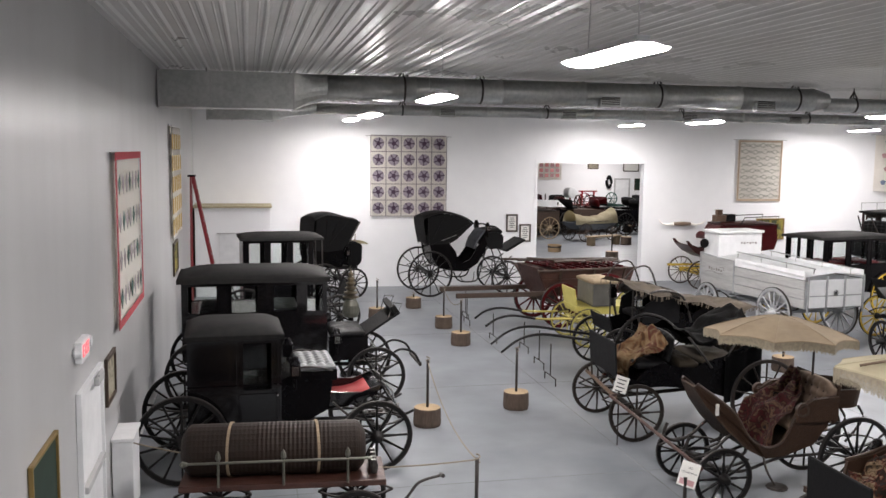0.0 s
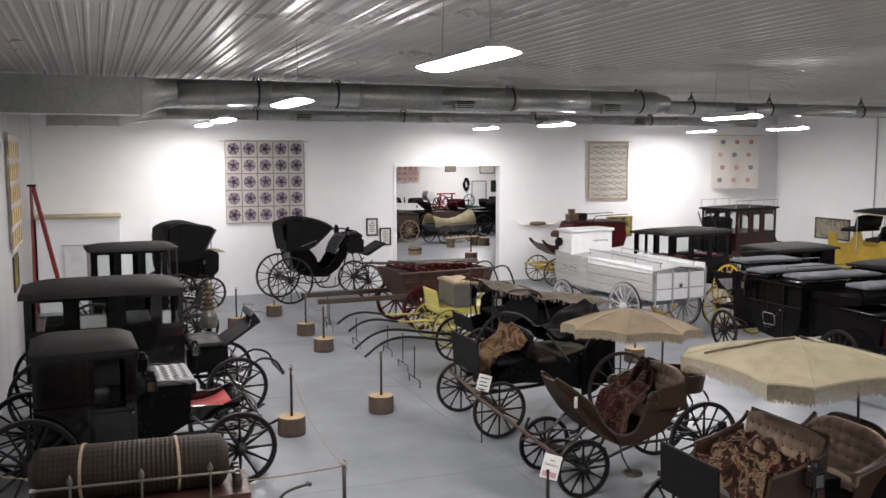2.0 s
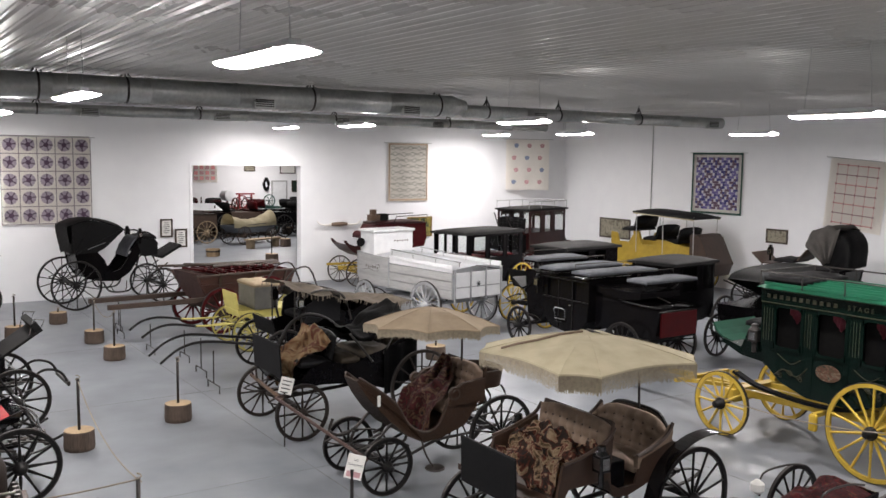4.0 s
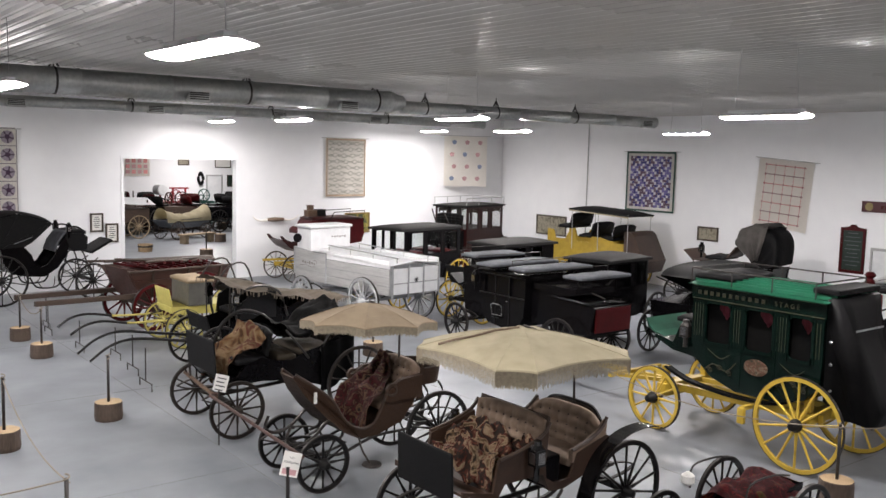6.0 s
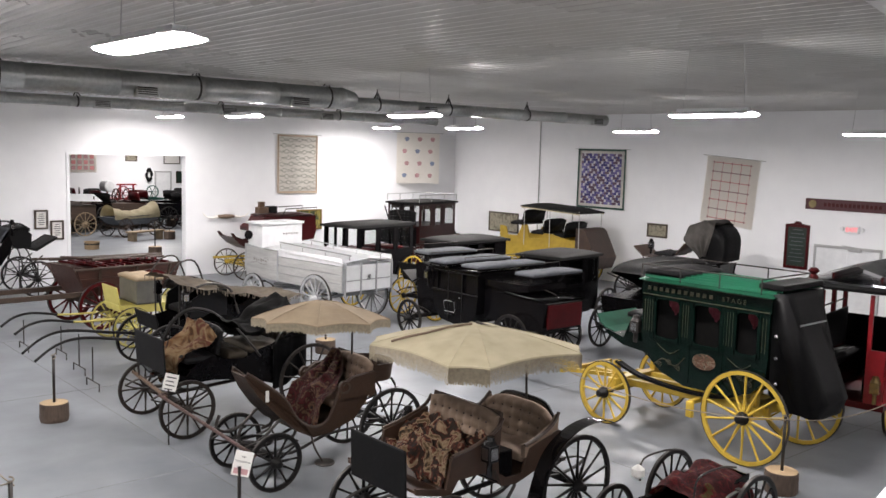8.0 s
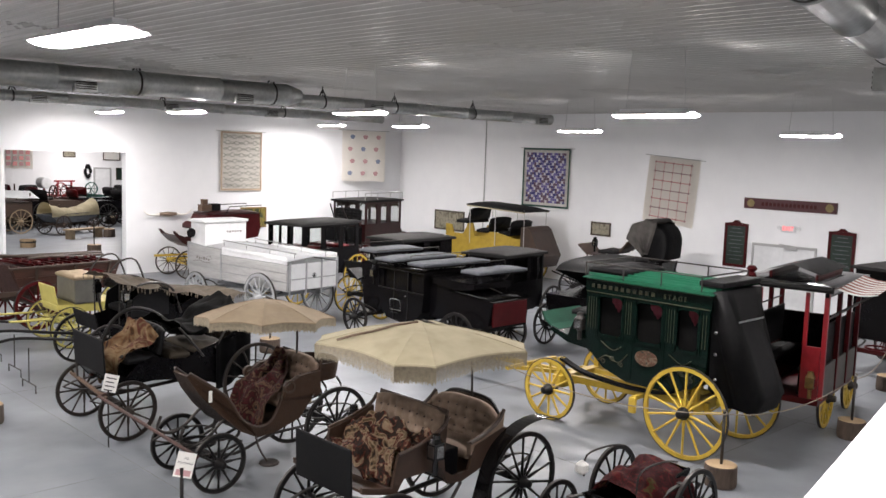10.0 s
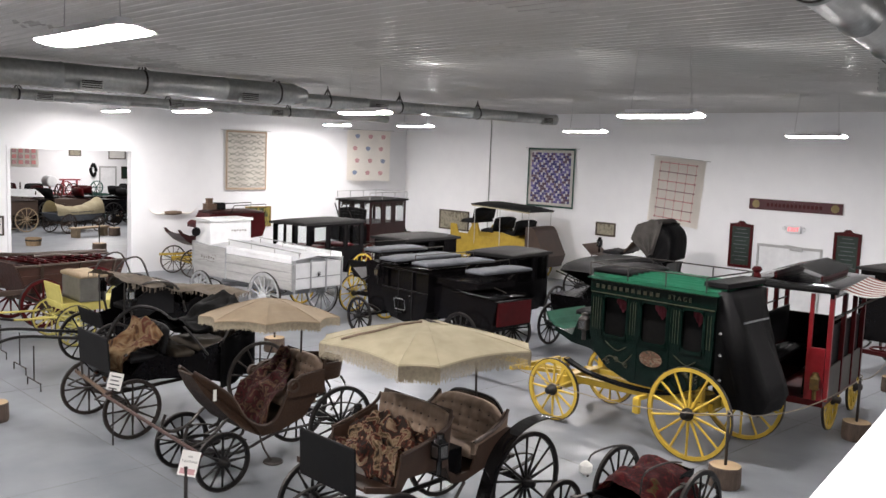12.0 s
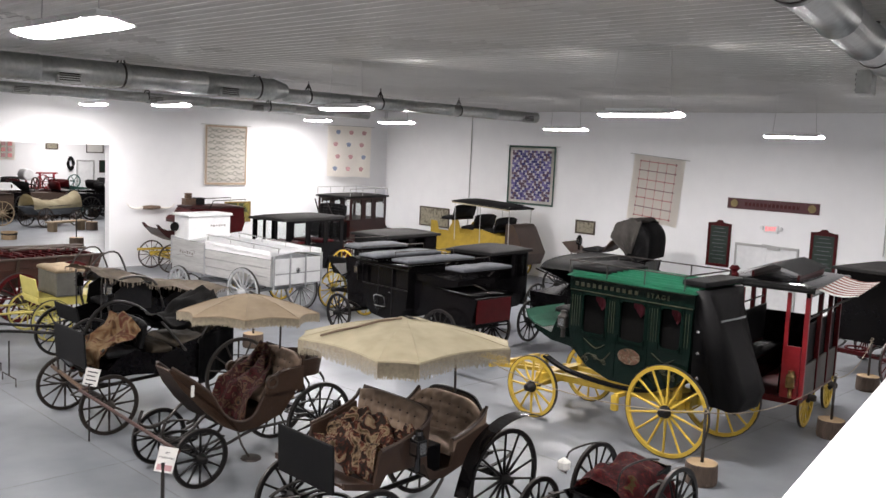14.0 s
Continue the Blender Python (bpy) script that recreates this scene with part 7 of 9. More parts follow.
def long_black_hood():
    th = turnout("long_black_carriage", "long low black covered carriage", "carriage", 16.8, 11.9, 184)
    running_gear(th, -1.2, 1.2, 1.35, 1.15, 0.95, BLACKW)
    bm = B()
    prism(bm, [(-1.45, 1.2), (-1.35, 0.65), (1.2, 0.65), (1.4, 0.95), (1.45, 1.2)], -0.55, 0.55)
    part("body", bm, BLACK, th)
    hood(th, (-0.4, 1.15), [(1.2, 1.72), (0.9, 1.88), (0.0, 1.96), (-1.0, 1.92), (-1.4, 1.75), (-1.5, 1.2)], 1.15)
    return th


def grey_hood_buggy():
    th = turnout("draped_hood_buggy", "buggy with its hood under a crumpled grey cloth", "carriage", 21.5, 14.6, 98)
    running_gear(th, -1.1, 1.2, 1.3, 1.15, 0.95, BLACKW)
    tub(th, [(-1.45, 1.4), (-1.35, 0.8), (-0.9, 0.65), (0.6, 0.68), (1.0, 0.9), (0.8, 0.95), (0.3, 0.85), (0.0, 0.9), (-0.3, 1.3)], 1.05, [(-1.43, 1.4), (-1.33, 0.82), (-0.9, 0.67), (0.6, 0.7), (0.98, 0.9)], BLACK)
    hood(th, (-0.98, 1.3), [(-0.42, 2.18), (-0.52, 2.34), (-1.0, 2.46), (-1.38, 2.4), (-1.56, 2.1), (-1.54, 1.5)], 1.1, LEATHER, bows=False)
    path = curve([(-0.36, 0, 1.95), (-0.42, 0, 2.24), (-0.6, 0, 2.42), (-0.85, 0, 2.52), (-1.1, 0, 2.53), (-1.28, 0, 2.5)], 5)

    def cloth(u, v):
        """Over the hood and down both its sides, gathered towards the hinge."""
        k = u * (len(path) - 1)
        i = min(int(k), len(path) - 2)
        p = Vector(path[i]).lerp(Vector(path[i + 1]), k - i)
        w = 2 * v - 1
        down = max(0.0, abs(w) - 0.42) / 0.58
        y = 0.59 * max(-1, min(1, w / 0.42)) + (0.05 * math.sin(u * 24) * down if w > 0 else -0.05 * math.sin(u * 21) * down)
        x = p.x + (-0.98 - p.x) * 0.86 * down
        z = p.z + (1.5 - p.z) * 0.9 * down
        ridge = 0.05 * math.sin(u * 19 + 2.5 * w) * (1 - 0.5 * down) + 0.03 * noise.noise((u * 8, v * 8, 5.0))
        return (x, y, z + ridge * (1 - down))
    bm = B()
    sheet(bm, cloth, 48, 40, 0.012)
    part("dust_cloth", bm, HOODGREY, th, "crumpled grey dust cloth", smooth=True)
    cushion(th, 0.0, 0.55, -0.45, 0.45, 1.5, 1.62, LEATHER, "driver_seat")
    backrest(th, -0.12, 0.9, 1.56, 0.42, BROWNPAINT, 38, 0.07, "driver_backrest")
    bm = B()
    for s in (-1, 1):
        tube(bm, [(0.5, s * 0.4, 0.8), (0.4, s * 0.4, 1.5)], 0.02, 6)
        tube(bm, [(0.9, s * 0.4, 0.85), (0.92, s * 0.4, 1.42)], 0.016, 6)
    part("seat_iron", bm, IRON, th)
    carriage_lamp(th, 0.66, 0.45, 1.68, BLACK)
    bm = B()
    strip(bm, [(0.6, 1.42), (0.92, 1.42), (1.22, 1.68)], -0.45, 0.45, 0.03)
    part("dashboard", bm, BROWNPAINT, th)
    return th


def omnibus():
    """Red open-ended bus with a striped awning."""
    th = turnout("red_omnibus", "red open-ended omnibus with a dark clerestory roof and striped awning", "wagon", 14.69, 6.34, 9)
    running_gear(th, -0.5, 1.0, 1.16, 1.0, 0.85, YELLOW, IRON, heavy=1.2)
    bm = B()
    box(bm, -1.2, 1.05, -0.62, 0.62, 0.5, 0.6, 0.01)
    part("floor_board", bm, MAROON, th)
    for x in (-1.15, -0.35, 0.35, 1.0):
        for s in (-1, 1):
            bm = B()
            box(bm, x - 0.035, x + 0.035, s * 0.64 - 0.035, s * 0.64 + 0.035, 0.6, 2.3, 0.006)
            part("post", bm, RED if x < -1 else MAROON, th)
    for s in (-1, 1):
        for a, b in ((-1.1, -0.39), (-0.31, 0.31), (0.39, 0.96)):
            bm = B()
            box(bm, a, b, s * 0.64 - 0.015, s * 0.64 + 0.015, 0.6, 1.3 if s > 0 else 1.12, 0.004)
            part("side_panel", bm, MAROON if s > 0 else OLIVEGREY, th)
            bm = B()
            tube(bm, [(a, s * 0.64, 1.85), (b, s * 0.64, 1.85)], 0.014, 6)
            part("window_bar", bm, IRON, th)
        bm = B()
        box(bm, -1.2, 1.05, s * 0.64 - 0.03, s * 0.64 + 0.03, 2.2, 2.31)
        part("header_rail", bm, BLACK, th)
        bm = B()                          # end panel beside the rear entry
        box(bm, -1.2, -1.16, *((0.36, 0.6) if s > 0 else (-0.6, -0.36)), 0.6, 1.42 if s < 0 else 1.3, 0.004)
        part("end_panel", bm, RED, th)
        bm = B()
        box(bm, -1.2, -1.15, s * 0.36 - 0.03, s * 0.36 + 0.03, 0.6, 2.25, 0.006)
        part("entry_post", bm, RED, th)
    bm = B()
    box(bm, 1.0, 1.04, -0.6, 0.6, 0.6, 1.6)
    part("front_panel", bm, BLACK, th)
    for s in (-1, 1):
        cushion(th, -1.0, 0.95, s * 0.42 - 0.18, s * 0.42 + 0.18, 0.98, 1.1, LEATHER, "bench_cushion")
        bm = B()
        box(bm, -1.0, 0.95, s * 0.42 - 0.17, s * 0.42 + 0.17, 0.6, 0.98)
        part("bench", bm, BLACK, th)
        bm = B()
        box(bm, -1.0, 0.95, s * 0.58 - 0.02, s * 0.58 + 0.02, 1.1, 1.72, 0.01)
        part("bench_back", bm, LEATHER, th)
    roof(th, -1.28, 1.15, 1.5, 2.36, LACQUER, 0.06, 0.08)
    for s in (-1, 1):                     # low clerestory with a ridge
        bm = B()
        prism(bm, [(-0.75, 2.4), (0.85, 2.4), (0.85, 2.48), (-0.75, 2.48)], s * 0.36 - 0.02, s * 0.36 + 0.02)
        part("clerestory_side", bm, MAROON, th)
    bm = B()
    sheet(bm, lambda u, v: (-0.85 + 1.8 * u, -0.44 + 0.88 * v, 2.49 + 0.13 * (1 - abs(2 * v - 1))), 2, 2, 0.025)
    part("clerestory_roof", bm, BLACK, th)
    bm = B()
    lathe(bm, [(0.07, 2.38), (0.08, 2.42), (0.045, 2.47), (0.09, 2.52), (0.05, 2.57)], "Z", (-1.1, 0.55, 0), 12)
    part("roof_lamp", bm, MAROON, th)
    bm = B()
    tube(bm, [(-1.3, -0.74, 2.33), (-1.3, 0.74, 2.33)], 0.05, 10)
    part("rolled_curtain", bm, LEATHER, th)

    def aw(u, v):
        return (-1.05 + 1.75 * v, -0.75 - 0.55 * u, 2.33 - 0.03 * u - 0.05 * math.sin(math.pi * u) + 0.06 * v)
    bm = B()
    n = 16
    for k in range(n):
        for i in range(5):
            q = [aw(i / 5, k / n), aw((i + 1) / 5, k / n), aw((i + 1) / 5, (k + 1) / n), aw(i / 5, (k + 1) / n)]
            bm.faces.new([bm.verts.new(p) for p in q]).material_index = k % 2
    bmesh.ops.remove_doubles(bm, verts=bm.verts, dist=0.0005)
    bmesh.ops.solidify(bm, geom=list(bm.faces), thickness=0.008)
    part("awning", bm, [PAPER, STRIPE], th, "white and dull red striped awning")
    for x in (-0.95, 0.6):
        bm = B()
        tube(bm, [(x, -1.28, 2.3), (x, -0.66, 1.9)], 0.014, 6)
        part("awning_stay", bm, IRON, th)
    bm = B()
    prism(bm, [(1.05, 0.6), (1.6, 0.72), (1.8, 1.05), (1.73, 1.08), (1.5, 0.8), (1.05, 0.72)], -0.5, 0.5)
    part("footboard", bm, GREYP, th)
    cushion(th, 1.1, 1.5, -0.5, 0.5, 1.15, 1.28, LEATHER, "driver_seat")
    bm = B()
    box(bm, 1.1, 1.5, -0.48, 0.48, 0.72, 1.15, 0.01)
    part("seat_box", bm, MAROON, th)
    carriage_lamp(th, -1.24, -0.5, 0.78, BRASS)
    bm = B()
    tube(bm, [(1.7, 0, 0.5), (3.4, 0, 0.55)], 0.04, 8)
    part("tongue", bm, OAK, th)
    return th


brougham()
hearse()
glazed_rockaway()
small_hooded_phaeton()
victoria(6.26, 25.8, 5, "black leather-hooded phaeton below the framed pictures")
dump_cart()
yellow_gig()
folded_top_buggy()
draped_buggy()
parasol_phaeton()
double_phaeton()
stage_coach()
white_wagon()
open_hall_coach()
western_coach()
yellow_wagonette()
long_black_hood()
grey_hood_buggy()
omnibus()
road_coach()
flat_roofed_carriage(16.0, 17.55, 184, YELLOW, "black flat-roofed carriage on yellow wheels")
flat_roofed_carriage(15.82, 13.9, 188, BLACKW, "black flat-roofed carriage behind the padded coach")

for x, y, p in ((2.66, 13.18, 0.75), (4.28, 13.83, 0.72), (4.5, 18.7, 0.7), (4.53, 20.6, 0.7), (4.31, 23.4, 0.1), (3.12, 21.95, 0.7), (10.61, 5.5, 0.7), (14.12, 5.2, 0.7), (17.75, 5.93, 0.7), (10.2, 15.4, 0.1)):
    log_post(x, y, post=p)


# ---- what hangs on the walls ----
def on_north(x, z):
    return pose(x, Y1, z)                                   # local: x along the wall, -y into the room


def on_east(y, z):
    return pose(X1, y, z, 0, 0, -90)


def on_west(y, z):
    return pose(X0, y, z, 0, 0, 90)


QWHITE = material("quilt_white_cotton", (0.91, 0.88, 0.83), 0.9, second=(0.86, 0.83, 0.78), grain=12, bump=0.06, bump_scale=18)
QGREY = material("quilt_sashing", (0.36, 0.32, 0.33), 0.9)
QPURPLE = material("quilt_purple_print", (0.36, 0.31, 0.38), 0.9, second=(0.5, 0.44, 0.5), grain=25)
QPLUM = material("quilt_plum_print", (0.045, 0.022, 0.05), 0.9, second=(0.09, 0.05, 0.09), grain=25)
QRED = material("quilt_red_cotton", (0.36, 0.05, 0.06), 0.9, second=(0.28, 0.035, 0.045), grain=12)
QGREEN = material("quilt_green_border", (0.05, 0.11, 0.09), 0.9)
QPINK = material("quilt_pink_print", (0.62, 0.36, 0.37), 0.9)
QSALMON = material("quilt_faded_red", (0.62, 0.22, 0.22), 0.9, second=(0.7, 0.34, 0.33), grain=12)
QBLUE = material("quilt_blue_print", (0.25, 0.30, 0.42), 0.9)
FRAMEWOOD = material("dark_picture_frame", (0.035, 0.022, 0.015), 0.4, second=(0.06, 0.04, 0.025), grain=20)
GILT = material("gilt_frame", (0.32, 0.22, 0.08), 0.4, 0.4, second=(0.22, 0.15, 0.05))


def slab(w, h, t=0.025, wave=0.02, seed=0.0):
    """A hanging cloth with faint waves; its face looks along -y."""
    bm = B()
    sheet(bm, lambda u, v: ((u - 0.5) * w, -t - wave * (0.5 + 0.5 * math.sin(u * 14 + seed)) * (0.3 + 0.7 * (1 - v)), (v - 0.5) * h + 0.012 * math.sin(u * 9 + seed) * (v < 0.01)), 24, 6, 0.012)
    return bm


def flat(bm, x0, x1, z0, z1, y=-0.06, t=0.006):
    box(bm, x0, x1, y - t, y, z0, z1)


def quilt(name, m, w, h, mat, label, seed=0.0):
    th = new(name)
    th.matrix_world = m
    tagged(th, label, "quilt", "hanging quilts")
    part("cloth", slab(w, h, seed=seed), mat, th)
    bm = B()
    tube(bm, [(-w / 2 - 0.15, -0.03, h / 2), (w / 2 + 0.15, -0.03, h / 2)], 0.012, 6)
    part("hanging_rod", bm, PIPE, th)
    return th


# far wall: white quilt of twenty-five wheel blocks
q = quilt("wheel_block_quilt", on_north(4.82, 3.40), 2.36, 2.46, QWHITE, "white quilt of twenty-five purple wheel blocks")
cw, ch = 2.36 / 5, 2.46 / 5
for i in range(6):
    bm = B()
    flat(bm, -1.17 + i * cw - 0.011, -1.17 + i * cw + 0.011, -1.21, 1.21)
    part("sashing", bm, QGREY, q)
    bm = B()
    flat(bm, -1.17, 1.17, -1.21 + i * ch - 0.011, -1.21 + i * ch + 0.011, -0.0605)
    part("sashing", bm, QGREY, q)


blade = B()
for k in (0, 3, 6, 9, 13):
    a = k * math.tau / 16
    bv = [blade.verts.new((r * math.cos(a + d), -0.07, r * math.sin(a + d))) for r, d in ((0.05, -0.3), (0.05, 0.3), (0.18, 0.09), (0.18, -0.09))]
    blade.faces.new(bv)
bmesh.ops.solidify(blade, geom=list(blade.faces), thickness=0.005)
blade_me = mesh_of("wheel_block", blade, QPLUM)
ring = B()
inner = [ring.verts.new((0.055 * math.cos(k * math.tau / 32), -0.066, 0.055 * math.sin(k * math.tau / 32))) for k in range(32)]
outer = [ring.verts.new(((0.182 if k % 2 else 0.168) * math.cos(k * math.tau / 32), -0.066, (0.182 if k % 2 else 0.168) * math.sin(k * math.tau / 32))) for k in range(32)]
for k in range(32):
    ring.faces.new((inner[k], inner[(k + 1) % 32], outer[(k + 1) % 32], outer[k]))
bmesh.ops.solidify(ring, geom=list(ring.faces), thickness=0.004)
pale_me = mesh_of("pale_plate", ring, QPURPLE)
core = B()
lathe(core, [(0.068, -0.074), (0.062, -0.064)], "Y", seg=12)
core_me = mesh_of("centre", core, QPLUM)
for i in range(5):
    for j in range(5):
        wb = place("wheel_block", blade_me, q, pose(-1.17 + (i + 0.5) * cw, 0, -1.21 + (j + 0.5) * ch, 0, 15 * ((i * 3 + j) % 5), 0))
        place("centre", core_me, wb)
        place("pale_plate", pale_me, wb)

QRUST = material("quilt_rust_border", (0.50, 0.40, 0.30), 0.9, second=(0.42, 0.31, 0.22), grain=15)
q = quilt("sprigged_quilt", on_north(16.76, 3.66), 1.66, 2.06, QWHITE, "cream quilt with wavy grey-green sprigs and a tan border", 1.0)
for a in ((-0.81, -0.75, -1.01, 1.01), (0.75, 0.81, -1.01, 1.01), (-0.75, 0.75, -1.01, -0.94), (-0.75, 0.75, 0.95, 1.01)):
    bm = B()
    flat(bm, *a)
    part("border", bm, QRUST, q)

QVINE = material("quilt_grey_green_vine", (0.27, 0.28, 0.23), 0.9, second=(0.4, 0.39, 0.33), grain=20)
for i in range(9):
    z0 = -0.84 + i * 0.21
    for t in (-1, 1):                       # two mirrored wavy sprays make each chain of rings
        bm = B()
        pts = [(-0.72 + 1.44 * k / 32, -0.062, z0 + t * (0.02 + 0.05 * math.sin(k * 0.785 + i * 1.6)) + 0.012 * math.sin(k * 0.3 + i)) for k in range(33)]
        tube(bm, pts, 0.009, 5)
        part("vine", bm, QVINE, q)

q = quilt("basket_quilt", pose(21.93, 26.9, 3.96, 0, 0, -20), 1.74, 1.93, QWHITE, "white quilt with small pink and blue baskets", 2.0)
for i in range(3):
    for j in range(4):
        bm = B()
        cx, cz = -0.56 + i * 0.52 + (0.09 if j % 2 else 0), -0.68 + j * 0.46
        prism(bm, [(cx - 0.1, cz + 0.05), (cx - 0.05, cz - 0.06), (cx + 0.05, cz - 0.06), (cx + 0.1, cz + 0.05), (cx + 0.03, cz + 0.1), (cx - 0.03, cz + 0.1)], -0.066, -0.06)
        part("basket", bm, QPINK if (i + j) % 3 else QBLUE, q)

q = quilt("patchwork_quilt", on_east(19.68, 3.45), 2.06, 2.02, QWHITE, "blue and purple patchwork quilt with a green border", 0.5)
for a in ((-1.03, -0.97, -1.01, 1.01), (0.97, 1.03, -1.01, 1.01), (-0.97, 0.97, -1.01, -0.95), (-0.97, 0.97, 0.95, 1.01)):
    bm = B()
    flat(bm, *a)
    part("border", bm, QGREEN, q)
QNAVY = material("quilt_navy_print", (0.05, 0.05, 0.17), 0.9, second=(0.09, 0.085, 0.24), grain=30)
QVIOLET = material("quilt_violet_print", (0.22, 0.2, 0.42), 0.9, second=(0.15, 0.12, 0.3), grain=30)
QMAUVE = material("quilt_mauve_print", (0.2, 0.13, 0.18), 0.9, second=(0.12, 0.08, 0.11), grain=30)
QPALE = material("quilt_pale_print", (0.72, 0.71, 0.72), 0.9, second=(0.6, 0.59, 0.62), grain=30)
bm = B()
rng = random.Random(11)
n, cell = 20, 0.086
for i in range(n):                      # pinwheel blocks, by turns blue and brown, with white squares between
    for j in range(n):
        white = (i % 4, j % 4) in ((0, 1), (1, 3), (3, 2), (2, 0))
        blue = (i // 4 + j // 4) % 2
        mi = 3 if white else rng.choice((0, 1, 1) if blue else (2, 2, 0))
        x, z = (i - n / 2) * cell, (j - n / 2) * cell
        box(bm, x + 0.002, x + cell - 0.002, -0.067, -0.06, z + 0.002, z + cell - 0.002, mi=mi)
part("patchwork", bm, [QNAVY, QVIOLET, QMAUVE, QPALE], q, "small squares in navy, violet, mauve and white")["kind"] = "stuff"

QROSE = material("quilt_rose_thread", (0.42, 0.2, 0.2), 0.9, second=(0.36, 0.27, 0.28), grain=25)
q = quilt("red_grid_quilt", on_east(14.77, 3.26) @ pose(0, 0, 0, 0, 4.5, 0), 1.78, 2.04, QWHITE, "cream quilt with a pale red grid, hanging askew", 0.7)
for i in range(7):
    bm = B()
    flat(bm, -0.66, 0.66, -0.84 + i * 0.28 - 0.012, -0.84 + i * 0.28 + 0.012)
    part("sashing", bm, QROSE if i % 2 else QSALMON, q)
for i in range(5):
    bm = B()
    flat(bm, -0.62 + i * 0.31 - 0.005, -0.62 + i * 0.31 + 0.005, -0.88, 0.88, -0.0605)
    part("sashing", bm, QSALMON, q)
    for j in range(7):
        bm = B()
        cx, cz = -0.62 + i * 0.31, -0.84 + j * 0.28
        prism(bm, [(cx - 0.018, cz - 0.03), (cx + 0.018, cz - 0.03), (cx + 0.018, cz + 0.03), (cx - 0.018, cz + 0.03)], -0.07, -0.066)
        part("stitched_knot", bm, QROSE, q)

q = quilt("red_bordered_quilt", on_west(12.24, 3.09), 2.5, 2.08, QWHITE, "cream quilt with dark sprigs and a red border", 0.2)
for a in ((-1.27, -1.16, -1.05, 1.05), (1.16, 1.27, -1.05, 1.05), (-1.16, 1.16, -1.05, -0.96), (-1.16, 1.16, 0.96, 1.05), ):
    bm = B()
    flat(bm, *a)
    part("border", bm, QRED, q)
for i in range(7):
    for j in range(4):
        bm = B()
        cx, cz = -0.96 + i * 0.32, -0.72 + j * 0.46
        prism(bm, [(cx - 0.1, cz), (cx, cz - 0.12), (cx + 0.1, cz + 0.02), (cx, cz + 0.13)], -0.066, -0.06)
        part("sprig", bm, QGREY if (i + j) % 3 else QGREEN, q)


def framed(name, m, w, h, mat, label, surround=FRAMEWOOD, fw=0.05, bars=0, barmat=None):
    th = new(name)
    th.matrix_world = m
    tagged(th, label, "picture")
    bm = B()
    box(bm, -w / 2 + fw, w / 2 - fw, -0.02, -0.004, -h / 2 + fw, h / 2 - fw)
    part("picture", bm, mat, th)
    for a in ((-w / 2, -w / 2 + fw, -h / 2, h / 2), (w / 2 - fw, w / 2, -h / 2, h / 2), (-w / 2 + fw, w / 2 - fw, -h / 2, -h / 2 + fw), (-w / 2 + fw, w / 2 - fw, h / 2 - fw, h / 2)):
        bm = B()
        box(bm, a[0], a[1], -0.04, -0.003, a[2], a[3], 0.006)
        part("frame_side", bm, surround, th)
    for k in range(bars):
        z = h / 2 - fw - 0.06 - k * (h - 2 * fw - 0.1) / bars
        ww = (w / 2 - fw - 0.04) * (0.6 + 0.4 * ((k * 7) % 5) / 4)
        bm = B()
        box(bm, -ww, ww, -0.026, -0.02, z - 0.02, z)
        part("writing", bm, barmat or DARKINK, th)
    return th


OIL = patterned("dark_landscape_painting", [(0.02, 0.03, 0.015), (0.06, 0.07, 0.03), (0.30, 0.24, 0.05), (0.05, 0.05, 0.03)], 3)
OIL2 = patterned("faded_horse_print", [(0.10, 0.09, 0.06), (0.22, 0.2, 0.15), (0.34, 0.31, 0.24), (0.14, 0.12, 0.09)], 4)
SLATE = material("chalkboard_slate", (0.010, 0.028, 0.018), 0.6)
SIGNMAROON = material("maroon_sign_board", (0.075, 0.012, 0.018), 0.5, second=(0.06, 0.010, 0.014))
framed("framed_document", on_north(8.17, 1.95), 0.38, 0.56, PAPER, "dark-framed printed document on the white wall", bars=6)
framed("framed_document", on_north(8.61, 1.63), 0.38, 0.57, PAPER, "dark-framed printed document on the white wall", bars=6)
framed("landscape_painting", on_north(17.28, 1.7), 1.05, 0.72, OIL, "dark landscape painting in a gilt frame", GILT)
framed("horse_print", on_east(17.3, 1.88), 0.78, 0.45, OIL2, "small horse print in a dark frame")
framed("long_print", on_east(24.35, 1.62) , 1.6, 0.75, OIL2, "wide faded print in a dark frame")
framed("slate_board", on_east(12.55, 1.82), 0.72, 1.26, SLATE, "slate board with illegible writing in a carved red frame", MAROON, 0.08, 9, GREYCUSH)
framed("slate_board", on_east(9.53, 1.82), 0.72, 1.26, SLATE, "slate board with illegible writing in a carved red frame", MAROON, 0.08, 9, GREYCUSH)
for y in (12.55, 9.53):
    bm = B()
    prism(bm, [(-0.3, 0.63), (-0.12, 0.66), (-0.06, 0.72), (0.06, 0.72), (0.12, 0.66), (0.3, 0.63)], -0.035, -0.005)
    solid("carved_crest", bm, MAROON, "small carved crest on top of the slate board", "crest", m=on_east(y, 1.82))
sb = framed("long_sign_board", on_east(11.04, 3.06), 2.64, 0.30, SIGNMAROON, "long maroon sign board with two gold discs", SIGNMAROON, 0.02)
for x in (-1.12, 1.12):
    bm = B()
    lathe(bm, [(0.11, -0.035), (0.11, -0.02)], "Y", (x, 0, 0), 20)
    part("disc", bm, GOLD, sb)
bm = B()
for k in range(14):
    box(bm, -0.8 + k * 0.115, -0.72 + k * 0.115, -0.028, -0.02, -0.05, 0.05)
part("lettering", bm, MAROON, sb)
